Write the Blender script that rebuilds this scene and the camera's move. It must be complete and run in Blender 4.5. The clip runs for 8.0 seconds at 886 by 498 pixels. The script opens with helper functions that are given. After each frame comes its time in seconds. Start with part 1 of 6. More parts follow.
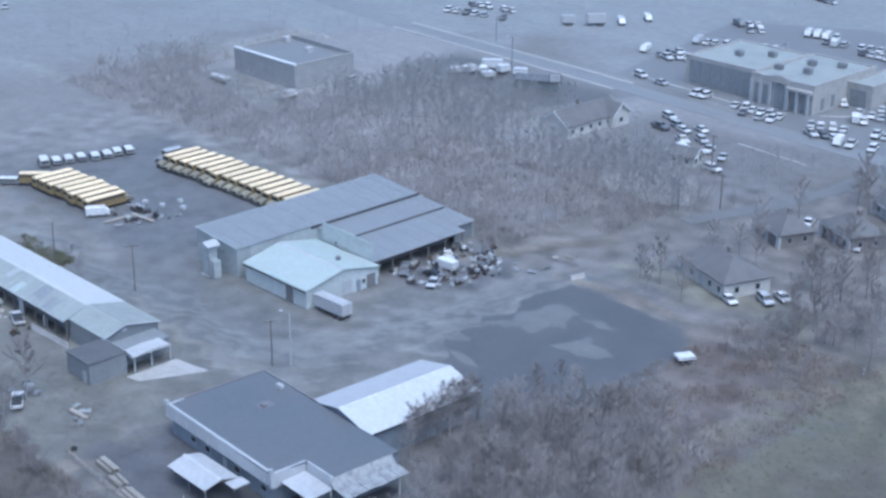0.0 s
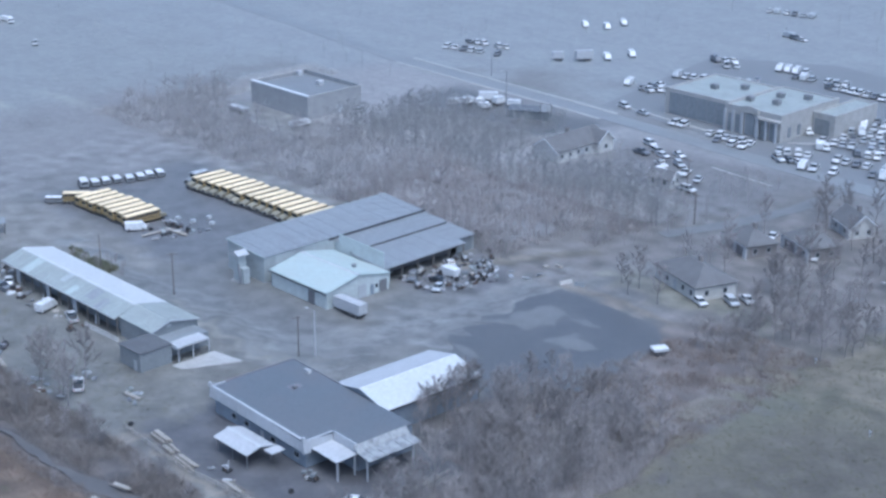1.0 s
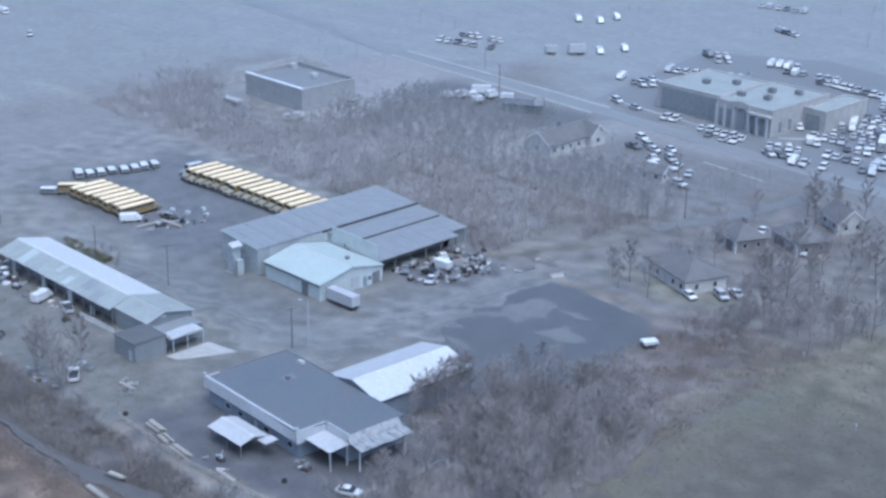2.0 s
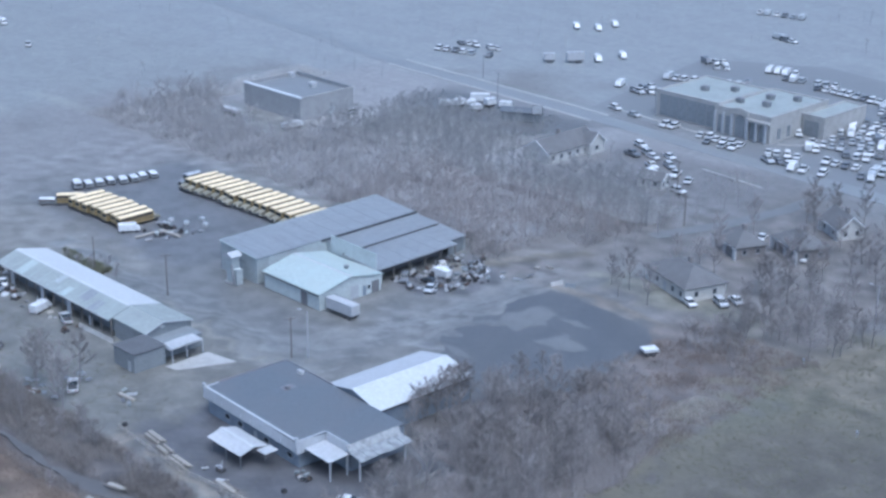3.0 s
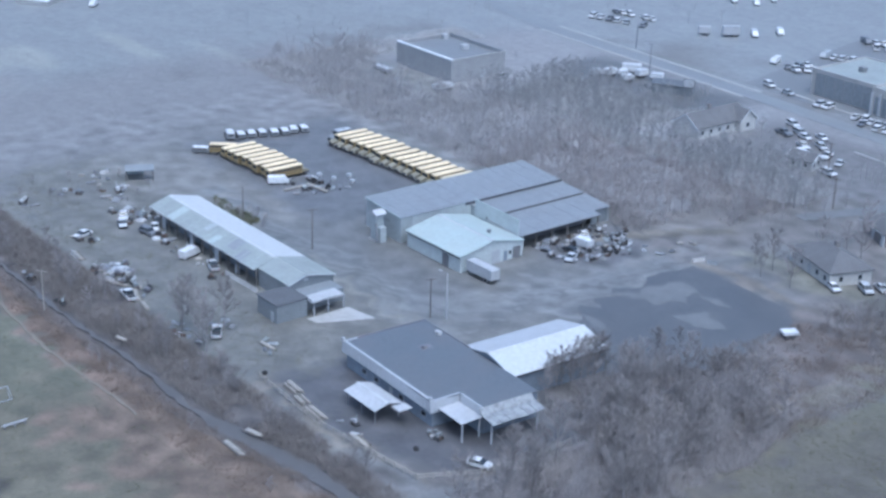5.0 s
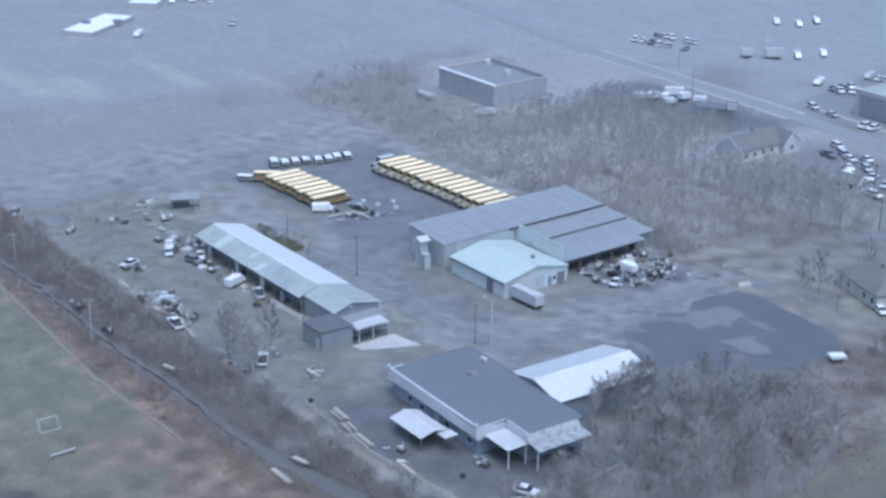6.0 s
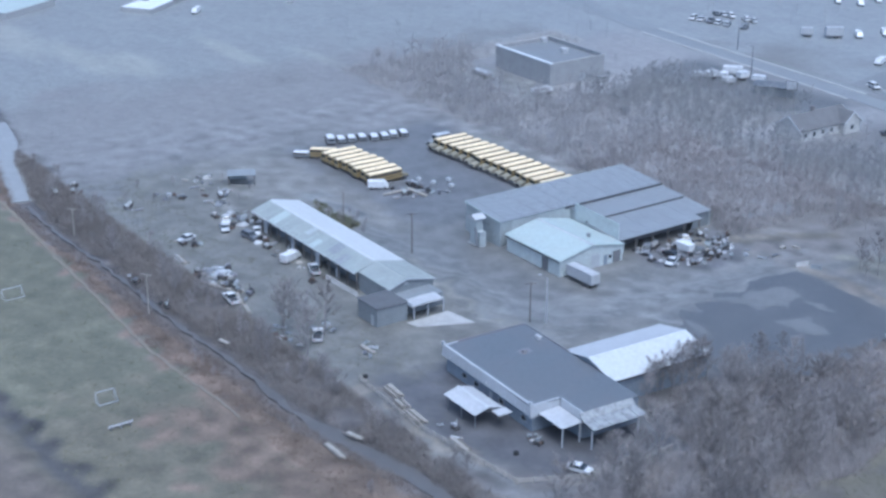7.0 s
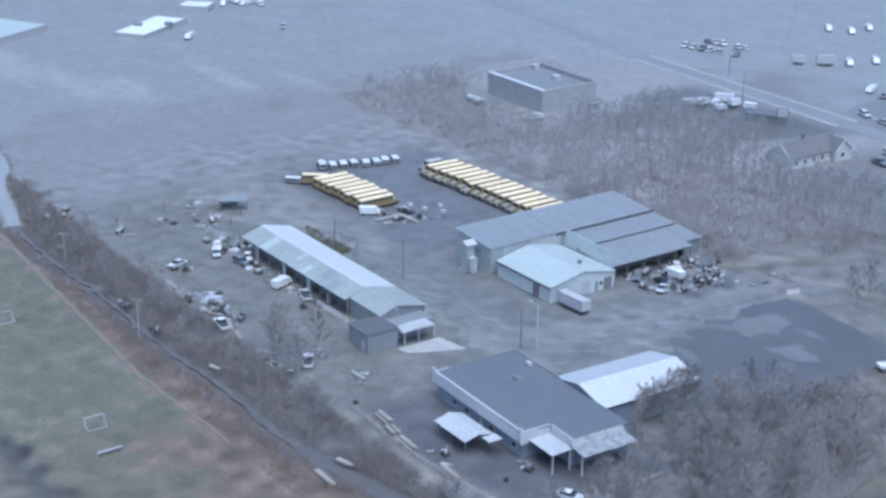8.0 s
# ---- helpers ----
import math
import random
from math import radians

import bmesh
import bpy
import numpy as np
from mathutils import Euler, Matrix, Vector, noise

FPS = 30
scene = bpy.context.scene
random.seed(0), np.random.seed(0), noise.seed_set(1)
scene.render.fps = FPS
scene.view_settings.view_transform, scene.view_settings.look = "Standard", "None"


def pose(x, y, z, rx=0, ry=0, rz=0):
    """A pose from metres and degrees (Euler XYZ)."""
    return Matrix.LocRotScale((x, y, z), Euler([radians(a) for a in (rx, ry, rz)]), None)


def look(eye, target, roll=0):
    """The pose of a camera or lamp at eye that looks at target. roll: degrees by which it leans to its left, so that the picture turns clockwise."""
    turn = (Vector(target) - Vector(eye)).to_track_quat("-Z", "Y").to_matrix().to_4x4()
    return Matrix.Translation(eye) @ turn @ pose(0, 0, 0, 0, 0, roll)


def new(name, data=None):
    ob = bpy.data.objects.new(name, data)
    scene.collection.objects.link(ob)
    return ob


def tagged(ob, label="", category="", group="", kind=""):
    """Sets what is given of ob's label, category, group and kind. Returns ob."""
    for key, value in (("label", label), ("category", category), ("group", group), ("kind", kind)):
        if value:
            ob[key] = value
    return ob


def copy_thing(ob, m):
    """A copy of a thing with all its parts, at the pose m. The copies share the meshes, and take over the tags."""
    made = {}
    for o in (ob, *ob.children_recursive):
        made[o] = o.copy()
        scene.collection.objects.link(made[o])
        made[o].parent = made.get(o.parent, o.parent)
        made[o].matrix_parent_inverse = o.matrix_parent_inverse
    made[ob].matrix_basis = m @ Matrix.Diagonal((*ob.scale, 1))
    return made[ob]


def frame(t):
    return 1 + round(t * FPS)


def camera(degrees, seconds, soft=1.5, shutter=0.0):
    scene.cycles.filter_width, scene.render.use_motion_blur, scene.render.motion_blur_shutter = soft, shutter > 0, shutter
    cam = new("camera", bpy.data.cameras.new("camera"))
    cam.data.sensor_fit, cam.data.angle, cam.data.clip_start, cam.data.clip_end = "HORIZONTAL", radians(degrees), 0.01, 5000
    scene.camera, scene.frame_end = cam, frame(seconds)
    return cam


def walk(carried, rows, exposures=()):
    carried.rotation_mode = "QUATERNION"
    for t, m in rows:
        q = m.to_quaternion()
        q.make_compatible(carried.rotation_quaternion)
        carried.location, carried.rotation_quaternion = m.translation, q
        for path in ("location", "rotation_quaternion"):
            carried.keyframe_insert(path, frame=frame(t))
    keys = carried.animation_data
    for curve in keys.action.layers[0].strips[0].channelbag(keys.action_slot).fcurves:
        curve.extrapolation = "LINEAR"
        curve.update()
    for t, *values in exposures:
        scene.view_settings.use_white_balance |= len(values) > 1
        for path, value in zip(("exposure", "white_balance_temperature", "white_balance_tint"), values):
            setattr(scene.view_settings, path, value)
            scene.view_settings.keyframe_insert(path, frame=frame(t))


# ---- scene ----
# The camera hangs far off over the fields and looks down on a yard of sheds.
cam = camera(32.38, 8.0, soft=2.8)
PATH = [
    (0, pose(211.73, -170.61, 116.31, 68.196, -0.265, 46.244)),
    (0.1, pose(214.17, -173.72, 116.48, 68.520, -0.304, 46.128)),
    (0.2, pose(216.62, -176.83, 116.65, 68.889, -0.349, 45.997)),
    (0.3, pose(219.07, -179.94, 116.81, 69.235, -0.391, 45.874)),
    (0.4, pose(221.51, -183.05, 116.98, 69.492, -0.422, 45.783)),
    (0.5, pose(223.96, -186.16, 117.15, 69.593, -0.434, 45.747)),
    (0.6, pose(226.57, -188.66, 118.70, 69.591, -0.429, 45.767)),
    (0.7, pose(229.19, -191.17, 120.25, 69.585, -0.418, 45.815)),
    (0.8, pose(231.81, -193.67, 121.80, 69.577, -0.405, 45.873)),
    (0.9, pose(234.41, -196.16, 123.34, 69.565, -0.394, 45.921)),
    (1, pose(236.84, -198.49, 124.78, 69.552, -0.389, 45.942)),
    (1.1, pose(238.24, -199.82, 125.61, 69.517, -0.407, 45.933)),
    (1.2, pose(238.77, -200.33, 125.92, 69.455, -0.451, 45.911)),
    (1.3, pose(238.89, -200.45, 125.99, 69.382, -0.505, 45.885)),
    (1.5, pose(238.90, -200.46, 126.00, 69.283, -0.580, 45.848)),
    (1.7, pose(238.84, -200.39, 126.01, 69.191, -0.634, 45.862)),
    (2.8, pose(238.53, -200.01, 126.06, 69.541, -1.095, 45.608)),
    (3, pose(238.48, -199.94, 126.07, 69.532, -0.478, 45.666)),
    (3.5, pose(238.44, -200.39, 127.69, 67.696, 0.084, 49.920)),
    (4, pose(238.69, -200.63, 126.78, 70.023, -0.498, 50.237)),
    (4.5, pose(239.10, -201.10, 126.86, 68.209, -1.236, 51.000)),
    (4.7, pose(239.09, -201.17, 126.98, 67.841, -1.511, 51.261)),
    (5.8, pose(239.03, -201.58, 127.65, 69.444, -1.339, 53.107)),
    (6, pose(239.02, -201.65, 127.77, 68.904, -0.624, 53.058)),
    (6.5, pose(238.40, -201.84, 127.30, 68.603, -0.513, 54.924)),
    (7, pose(238.84, -201.66, 127.26, 68.116, -0.315, 55.144)),
    (7.5, pose(238.32, -201.68, 127.75, 69.099, 0.425, 54.884)),
    (8, pose(239.10, -201.42, 127.35, 69.089, -0.595, 54.962)),
]
walk(cam, PATH, exposures=[(0, 0.36, 4970, 5), (8, 0.36, 4970, 5)])

# ---- sky and sun: a damp, overcast winter day ----
world = bpy.data.worlds.new("overcast_sky")
scene.world = world
world.use_nodes = True
wt = world.node_tree
sky = wt.nodes.new("ShaderNodeTexSky")
sky.sky_type = "NISHITA"
sky.sun_disc = False
sky.sun_elevation, sky.sun_rotation = radians(67), radians(109)
sky.air_density, sky.dust_density, sky.ozone_density = 1.0, 6.0, 2.0
wt.links.new(sky.outputs[0], wt.nodes["Background"].inputs[0])
wt.nodes["Background"].inputs[1].default_value = 0.15
sun_data = bpy.data.lights.new("sun", "SUN")
sun_data.energy, sun_data.angle, sun_data.color = 0.7, radians(40), (1.0, 0.98, 0.95)
sun = new("sun", sun_data)
sun.matrix_world = look((35, -12, 90), (0, 0, 0))


# ---- materials ----
def node_mat(name):
    m = bpy.data.materials.new(name)
    m.use_nodes = True
    n, l = m.node_tree.nodes, m.node_tree.links
    return m, n, l, n["Principled BSDF"]


def noise_at(n, l, scale, detail=4.0, rough=0.6, coords="Object", stretch=None):
    tc = n.new("ShaderNodeTexCoord")
    tex = n.new("ShaderNodeTexNoise")
    tex.inputs["Scale"].default_value = scale
    tex.inputs["Detail"].default_value = detail
    tex.inputs["Roughness"].default_value = rough
    if stretch:
        mp = n.new("ShaderNodeMapping")
        mp.inputs["Scale"].default_value = stretch
        l.new(tc.outputs[coords], mp.inputs[0])
        l.new(mp.outputs[0], tex.inputs[0])
    else:
        l.new(tc.outputs[coords], tex.inputs[0])
    return tex.outputs["Fac"]


def ramp(n, l, fac, lo, hi, a=(0, 0, 0, 1), b=(1, 1, 1, 1)):
    r = n.new("ShaderNodeValToRGB")
    r.color_ramp.elements[0].position, r.color_ramp.elements[1].position = lo, hi
    r.color_ramp.elements[0].color, r.color_ramp.elements[1].color = a, b
    l.new(fac, r.inputs[0])
    return r.outputs[0]


def mix(n, l, fac, a, b, kind="MIX"):
    x = n.new("ShaderNodeMix")
    x.data_type, x.blend_type = "RGBA", kind
    for sock, v in ((x.inputs[0], fac), (x.inputs[6], a), (x.inputs[7], b)):
        if isinstance(v, bpy.types.NodeSocket):
            l.new(v, sock)
        elif isinstance(v, (int, float)):
            sock.default_value = v
        else:
            sock.default_value = (*v, 1)[:4]
    return x.outputs[2]


def surface(name, color, rough=0.6, dirt=(0.12, 0.1, 0.08), dirt_amount=0.35, grain=3.0, stain=0.25, metal=0.0,
            bump=0.15, bump_scale=8.0, spread=0.0, ribs=None, spec=0.5):
    """A weathered surface: fine grain, wider stains, relief. ribs: (scale, axis) of a ribbed sheet."""
    m, n, l, p = node_mat(name)
    fine = noise_at(n, l, grain, 6, 0.7)
    wide = noise_at(n, l, stain, 5, 0.65)
    col = mix(n, l, ramp(n, l, fine, 0.3, 0.75), tuple(c * 0.82 for c in color), tuple(min(1, c * 1.12) for c in color))
    amount = n.new("ShaderNodeMath")
    amount.operation = "MULTIPLY"
    l.new(ramp(n, l, wide, 0.42, 0.72), amount.inputs[0])
    amount.inputs[1].default_value = dirt_amount
    col = mix(n, l, amount.outputs[0], col, dirt)
    if spread:
        info = n.new("ShaderNodeObjectInfo")
        hsv = n.new("ShaderNodeHueSaturation")
        span = n.new("ShaderNodeMapRange")
        span.inputs[3].default_value, span.inputs[4].default_value = 1 - spread, 1 + spread
        l.new(info.outputs["Random"], span.inputs[0])
        l.new(span.outputs[0], hsv.inputs["Value"])
        l.new(col, hsv.inputs["Color"])
        col = hsv.outputs[0]
    l.new(col, p.inputs["Base Color"])
    l.new(mix(n, l, wide, (rough * 0.8,) * 3, (min(1, rough * 1.2),) * 3), p.inputs["Roughness"])
    p.inputs["Metallic"].default_value = metal
    p.inputs["Specular IOR Level"].default_value = spec
    b = n.new("ShaderNodeBump")
    b.inputs["Strength"].default_value = bump
    b.inputs["Distance"].default_value = 0.05
    l.new(noise_at(n, l, bump_scale, 4), b.inputs["Height"])
    last = b
    if ribs:
        tc = n.new("ShaderNodeTexCoord")
        w = n.new("ShaderNodeTexWave")
        w.bands_direction = ribs[1]
        w.inputs["Scale"].default_value = ribs[0]
        l.new(tc.outputs["Object"], w.inputs[0])
        b2 = n.new("ShaderNodeBump")
        b2.inputs["Strength"].default_value, b2.inputs["Distance"].default_value = 0.5, 0.04
        l.new(w.outputs["Fac"], b2.inputs["Height"])
        l.new(b.outputs[0], b2.inputs["Normal"])
        last = b2
    l.new(last.outputs[0], p.inputs["Normal"])
    return m


def glass_dark(name, color=(0.03, 0.035, 0.04), rough=0.12):
    m, n, l, p = node_mat(name)
    l.new(mix(n, l, noise_at(n, l, 0.8, 3), color, tuple(c * 1.8 for c in color)), p.inputs["Base Color"])
    p.inputs["Roughness"].default_value = rough
    p.inputs["Specular IOR Level"].default_value = 0.7
    return m


def ground_cover():
    """Ground whose colour and wetness lie in the sheet, broken up by fine noise."""
    m, n, l, p = node_mat("ground_cover")
    at = n.new("ShaderNodeVertexColor")
    at.layer_name = "cover"
    fine = noise_at(n, l, 0.9, 8, 0.75)
    clump = noise_at(n, l, 0.35, 6, 0.75)
    grit = noise_at(n, l, 5.0, 6, 0.8)
    c = mix(n, l, 1.0, at.outputs[0], ramp(n, l, fine, 0.25, 0.8, (0.8, 0.8, 0.81, 1), (1.2, 1.2, 1.18, 1)), "MULTIPLY")
    c = mix(n, l, 1.0, c, ramp(n, l, clump, 0.3, 0.7, (0.82, 0.82, 0.83, 1), (1.18, 1.17, 1.16, 1)), "MULTIPLY")
    c = mix(n, l, 0.5, c, ramp(n, l, grit, 0.2, 0.8, (0.6, 0.6, 0.6, 1), (1.4, 1.4, 1.4, 1)), "MULTIPLY")
    broad = noise_at(n, l, 0.055, 6, 0.62, stretch=(1.0, 1.6, 1.0))
    c = mix(n, l, 1.0, c, ramp(n, l, broad, 0.32, 0.68, (0.92, 0.915, 0.92, 1), (1.08, 1.08, 1.075, 1)), "MULTIPLY")
    l.new(c, p.inputs["Base Color"])
    wet = n.new("ShaderNodeMapRange")
    wet.inputs[3].default_value, wet.inputs[4].default_value = 0.8, 0.28
    l.new(at.outputs[1], wet.inputs[0])
    l.new(wet.outputs[0], p.inputs["Roughness"])
    b = n.new("ShaderNodeBump")
    b.inputs["Strength"].default_value, b.inputs["Distance"].default_value = 0.5, 0.12
    l.new(fine, b.inputs["Height"])
    l.new(b.outputs[0], p.inputs["Normal"])
    return m


GROUND = ground_cover()
WHITE_METAL = surface("white_sheet_metal", (0.49, 0.5, 0.52), 0.42, (0.36, 0.37, 0.37), 0.5, 1.5, 0.22, ribs=(1.6, "X"))
PALE_METAL = surface("pale_green_sheet_metal", (0.45, 0.52, 0.505), 0.38, (0.4, 0.42, 0.4), 0.4, 1.5, 0.2, ribs=(1.6, "X"))
GREY_METAL = surface("galvanised_roof_sheet", (0.315, 0.335, 0.352), 0.36, (0.27, 0.27, 0.28), 0.55, 1.2, 0.18, metal=0.2, ribs=(1.6, "Y"))
PALE_ROOF = surface("weathered_pale_roof_sheet", (0.345, 0.378, 0.366), 0.45, (0.25, 0.26, 0.255), 0.6, 1.2, 0.16, ribs=(1.6, "X"))
RIDGE_WHITE = surface("white_ridge_sheet", (0.56, 0.58, 0.595), 0.4, (0.5, 0.5, 0.5), 0.3, 1.5, 0.2, ribs=(1.6, "X"))
GREY_WALL = surface("grey_wall_sheet", (0.43, 0.47, 0.48), 0.5, (0.22, 0.22, 0.22), 0.4, 1.5, 0.25, ribs=(2.2, "X"))
PALE_WALL = surface("pale_wall_sheet", (0.56, 0.61, 0.61), 0.5, (0.32, 0.33, 0.32), 0.4, 1.5, 0.25, ribs=(2.2, "X"))
AWNING = surface("smeared_weathered_awning", (0.34, 0.355, 0.365), 0.6, (0.16, 0.165, 0.175), 0.9, 2.0, 0.9)
TAR_ROOF = surface("dark_felt_roof", (0.136, 0.15, 0.168), 0.4, (0.16, 0.16, 0.17), 0.7, 2.0, 0.12, bump=0.3)
DARK_ROOF = surface("dark_blue_roof_sheet", (0.19, 0.2, 0.22), 0.42, (0.25, 0.16, 0.17), 0.5, 2.0, 0.2, ribs=(1.6, "X"))
WHITE_PAINT = surface("white_painted_boards", (0.46, 0.48, 0.51), 0.5, (0.38, 0.39, 0.4), 0.45, 2.5, 0.4)
BLUE_WALL = surface("blue_grey_wall", (0.25, 0.29, 0.34), 0.6, (0.14, 0.15, 0.17), 0.4, 2.0, 0.4)
DARK_WALL = surface("dark_slate_wall", (0.25, 0.27, 0.285), 0.6, (0.16, 0.165, 0.175), 0.4, 2.0, 0.4)
# felt of the annex roof; also colours the painted shade under barn eaves
FELT_AND_SHADE = surface("matt_dark_felt_and_eave_shade", (0.135, 0.14, 0.15), 0.9, (0.1, 0.1, 0.11), 0.4, 2.0, 0.3, spec=0.1)
# dark colour that stands in for the shade inside open bays and doorways
INSIDE_SHADE = surface("painted_inside_shade", (0.2, 0.2, 0.21), 0.9, (0.12, 0.12, 0.12), 0.4)
STEEL = surface("grey_steel", (0.33, 0.34, 0.36), 0.45, (0.18, 0.13, 0.1), 0.3, 4.0, 0.8, metal=0.6)
CONCRETE = surface("worn_concrete", (0.45, 0.445, 0.435), 0.55, (0.24, 0.23, 0.21), 0.5, 3.0, 0.4, bump=0.3)
ASPHALT = surface("damp_asphalt", (0.105, 0.108, 0.114), 0.36, (0.145, 0.146, 0.148), 0.6, 3.0, 0.08, bump=0.4, bump_scale=14)
GRAVEL = surface("pale_gravel", (0.178, 0.182, 0.185), 0.5, (0.135, 0.137, 0.14), 0.6, 2.0, 0.15, bump=0.5, bump_scale=10)
DIRT_PATH = surface("trodden_pale_path", (0.215, 0.195, 0.16), 0.8, (0.19, 0.165, 0.12), 0.6, 2.0, 0.2, bump=0.4)
BRICK_DARK = surface("dark_brick_wall", (0.25, 0.235, 0.23), 0.7, (0.12, 0.1, 0.1), 0.4, 3.0, 0.4)
SHINGLE = surface("grey_roof_shingles", (0.155, 0.155, 0.16), 0.8, (0.1, 0.1, 0.1), 0.5, 2.5, 0.3, bump=0.4)
SIDING = surface("pale_house_siding", (0.58, 0.58, 0.56), 0.6, (0.36, 0.35, 0.33), 0.4, 2.5, 0.4, ribs=(3.0, "Z"))
WOOD = surface("weathered_timber", (0.2, 0.185, 0.17), 0.75, (0.12, 0.1, 0.09), 0.5, 3.0, 0.6, bump=0.4)
PALE_WOOD = surface("pale_sawn_timber", (0.42, 0.4, 0.365), 0.7, (0.3, 0.26, 0.2), 0.4, 3.0, 0.6)
BARK = surface("winter_bark", (0.31, 0.292, 0.286), 0.85, (0.25, 0.236, 0.232), 0.5, 3.0, 0.4, spread=0.25)
# twig colours grow paler for farther belts: haze put into the colour
TWIG_HAZE = surface("haze_pale_twigs", (0.428, 0.43, 0.434), 0.85, (0.4, 0.402, 0.406), 0.4, 2.0, 0.12, spread=0.3)
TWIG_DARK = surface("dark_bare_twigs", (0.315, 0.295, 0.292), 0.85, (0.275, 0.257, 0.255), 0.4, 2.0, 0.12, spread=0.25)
TWIG_HALF_HAZE = surface("half_haze_twigs", (0.395, 0.386, 0.386), 0.85, (0.365, 0.356, 0.356), 0.4, 2.0, 0.1)
HALL_WHITE = surface("clean_white_roof_sheet", (0.76, 0.78, 0.8), 0.4, (0.6, 0.61, 0.62), 0.3, 1.5, 0.2)
FLAT_ROOF = surface("grey_flat_roof_felt", (0.215, 0.225, 0.235), 0.5, (0.2, 0.21, 0.22), 0.5, 1.2, 0.1)
# far wall colours with haze mixed in, so that the walls blend away
BRICK_GREY = surface("haze_pale_brick_wall", (0.365, 0.37, 0.375), 0.7, (0.22, 0.225, 0.23), 0.4, 3.0, 0.4)
STONE_WALL = surface("haze_pale_stone_wall", (0.4, 0.405, 0.41), 0.7, (0.28, 0.285, 0.29), 0.4, 3.0, 0.4)
DRY_BRUSH = surface("dry_brown_brush", (0.25, 0.227, 0.214), 0.85, (0.18, 0.164, 0.155), 0.6, 1.5, 0.08)
BROWN_WEEDS = surface("brown_field_weeds", (0.25, 0.212, 0.19), 0.85, (0.21, 0.184, 0.168), 0.6, 1.5, 0.05)
RUSSET_BRUSH = surface("russet_winter_weeds", (0.21, 0.166, 0.138), 0.85, (0.19, 0.16, 0.138), 0.5, 1.5, 0.08)
GRASS_TUFT = surface("tired_grass_tufts", (0.19, 0.195, 0.135), 0.85, (0.24, 0.222, 0.165), 0.6, 1.5, 0.06)
# bus yellow darkened: the shade between the parked buses is in the colour
BUS_YELLOW_SHADED = surface("school_bus_yellow_shaded", (0.33, 0.25, 0.12), 0.45, (0.34, 0.26, 0.13), 0.2, 2.0, 0.5, spread=0.08)
BUS_GREY = surface("shabby_grey_bus_paint", (0.26, 0.27, 0.28), 0.5, (0.2, 0.2, 0.2), 0.3, 2.0, 0.5, spread=0.15)
BUS_HOOD = surface("dull_bus_hood", (0.3, 0.275, 0.2), 0.5, (0.18, 0.17, 0.15), 0.4, 2.0, 0.5, spread=0.15)
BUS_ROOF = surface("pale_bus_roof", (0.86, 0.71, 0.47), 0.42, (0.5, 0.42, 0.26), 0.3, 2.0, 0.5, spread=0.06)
RUBBER = surface("black_rubber", (0.045, 0.045, 0.048), 0.8, (0.06, 0.055, 0.05), 0.4)
GLASS = glass_dark("dark_window_glass")
BUS_GLASS = glass_dark("dusty_bus_glass", (0.05, 0.042, 0.035), 0.6)
CHROME = surface("dull_bumper_metal", (0.3, 0.3, 0.32), 0.35, (0.15, 0.14, 0.13), 0.3, metal=0.7)
BLACK_TRIM = surface("black_trim", (0.055, 0.055, 0.06), 0.6, (0.06, 0.06, 0.06), 0.3)
RUST = surface("rusty_scrap_iron", (0.16, 0.12, 0.1), 0.7, (0.1, 0.07, 0.06), 0.5, 3.0, 0.8, metal=0.3, bump=0.4)
LAMP_RED = surface("red_lamp_glass", (0.35, 0.02, 0.02), 0.3, (0.2, 0.02, 0.02), 0.2)
LAMP_WHITE = surface("clear_lamp_glass", (0.75, 0.76, 0.74), 0.2, (0.5, 0.5, 0.5), 0.2)


def paint(name, c):
    return surface(name, c, 0.28, tuple(v * 0.6 + 0.05 for v in c), 0.2, 2.0, 0.6, bump=0.03, spread=0.06)


PAINTS = {"white": paint("white_car_paint", (0.7, 0.71, 0.72)), "silver": paint("silver_car_paint", (0.5, 0.52, 0.54)),
          "grey": paint("grey_car_paint", (0.18, 0.19, 0.21)), "black": paint("black_car_paint", (0.03, 0.03, 0.035)),
          "blue": paint("blue_car_paint", (0.06, 0.1, 0.22)), "red": paint("dull_red_car_paint", (0.3, 0.05, 0.05))}


def creek_water(name, lo, hi, rough):
    m, n, l, p = node_mat(name)
    l.new(mix(n, l, noise_at(n, l, 0.3, 4), lo, hi), p.inputs["Base Color"])
    p.inputs["Roughness"].default_value = rough
    b = n.new("ShaderNodeBump")
    b.inputs["Strength"].default_value, b.inputs["Distance"].default_value = 0.25, 0.05
    l.new(noise_at(n, l, 1.6, 3), b.inputs["Height"])
    l.new(b.outputs[0], p.inputs["Normal"])
    return m


WATER = creek_water("shallow_creek_water", (0.085, 0.082, 0.08), (0.15, 0.143, 0.138), 0.38)
# the pool's pale base colour paints the sky's reflection
POOL = creek_water("sky_pale_pool", (0.26, 0.26, 0.255), (0.33, 0.33, 0.325), 0.12)


# ---- building blocks ----
def part(name, bm, material, parent=None, label=""):
    """Links a bmesh as one mesh object under a thing or a part."""
    bmesh.ops.recalc_face_normals(bm, faces=bm.faces)
    me = bpy.data.meshes.new(name)
    bm.to_mesh(me)
    bm.free()
    me.materials.append(material)
    ob = new(name, me)
    if parent is not None:
        ob.parent = parent
    if label:
        tagged(ob, label)
    return ob


def share(name, ob, m, parent, label=""):
    """Another part on the same mesh, at the pose m under parent."""
    c = new(name, ob.data)
    c.parent = parent
    c.matrix_basis = m
    if label:
        tagged(c, label)
    return c


def thing(name, m, label, category, group="", kind=""):
    e = new(name)
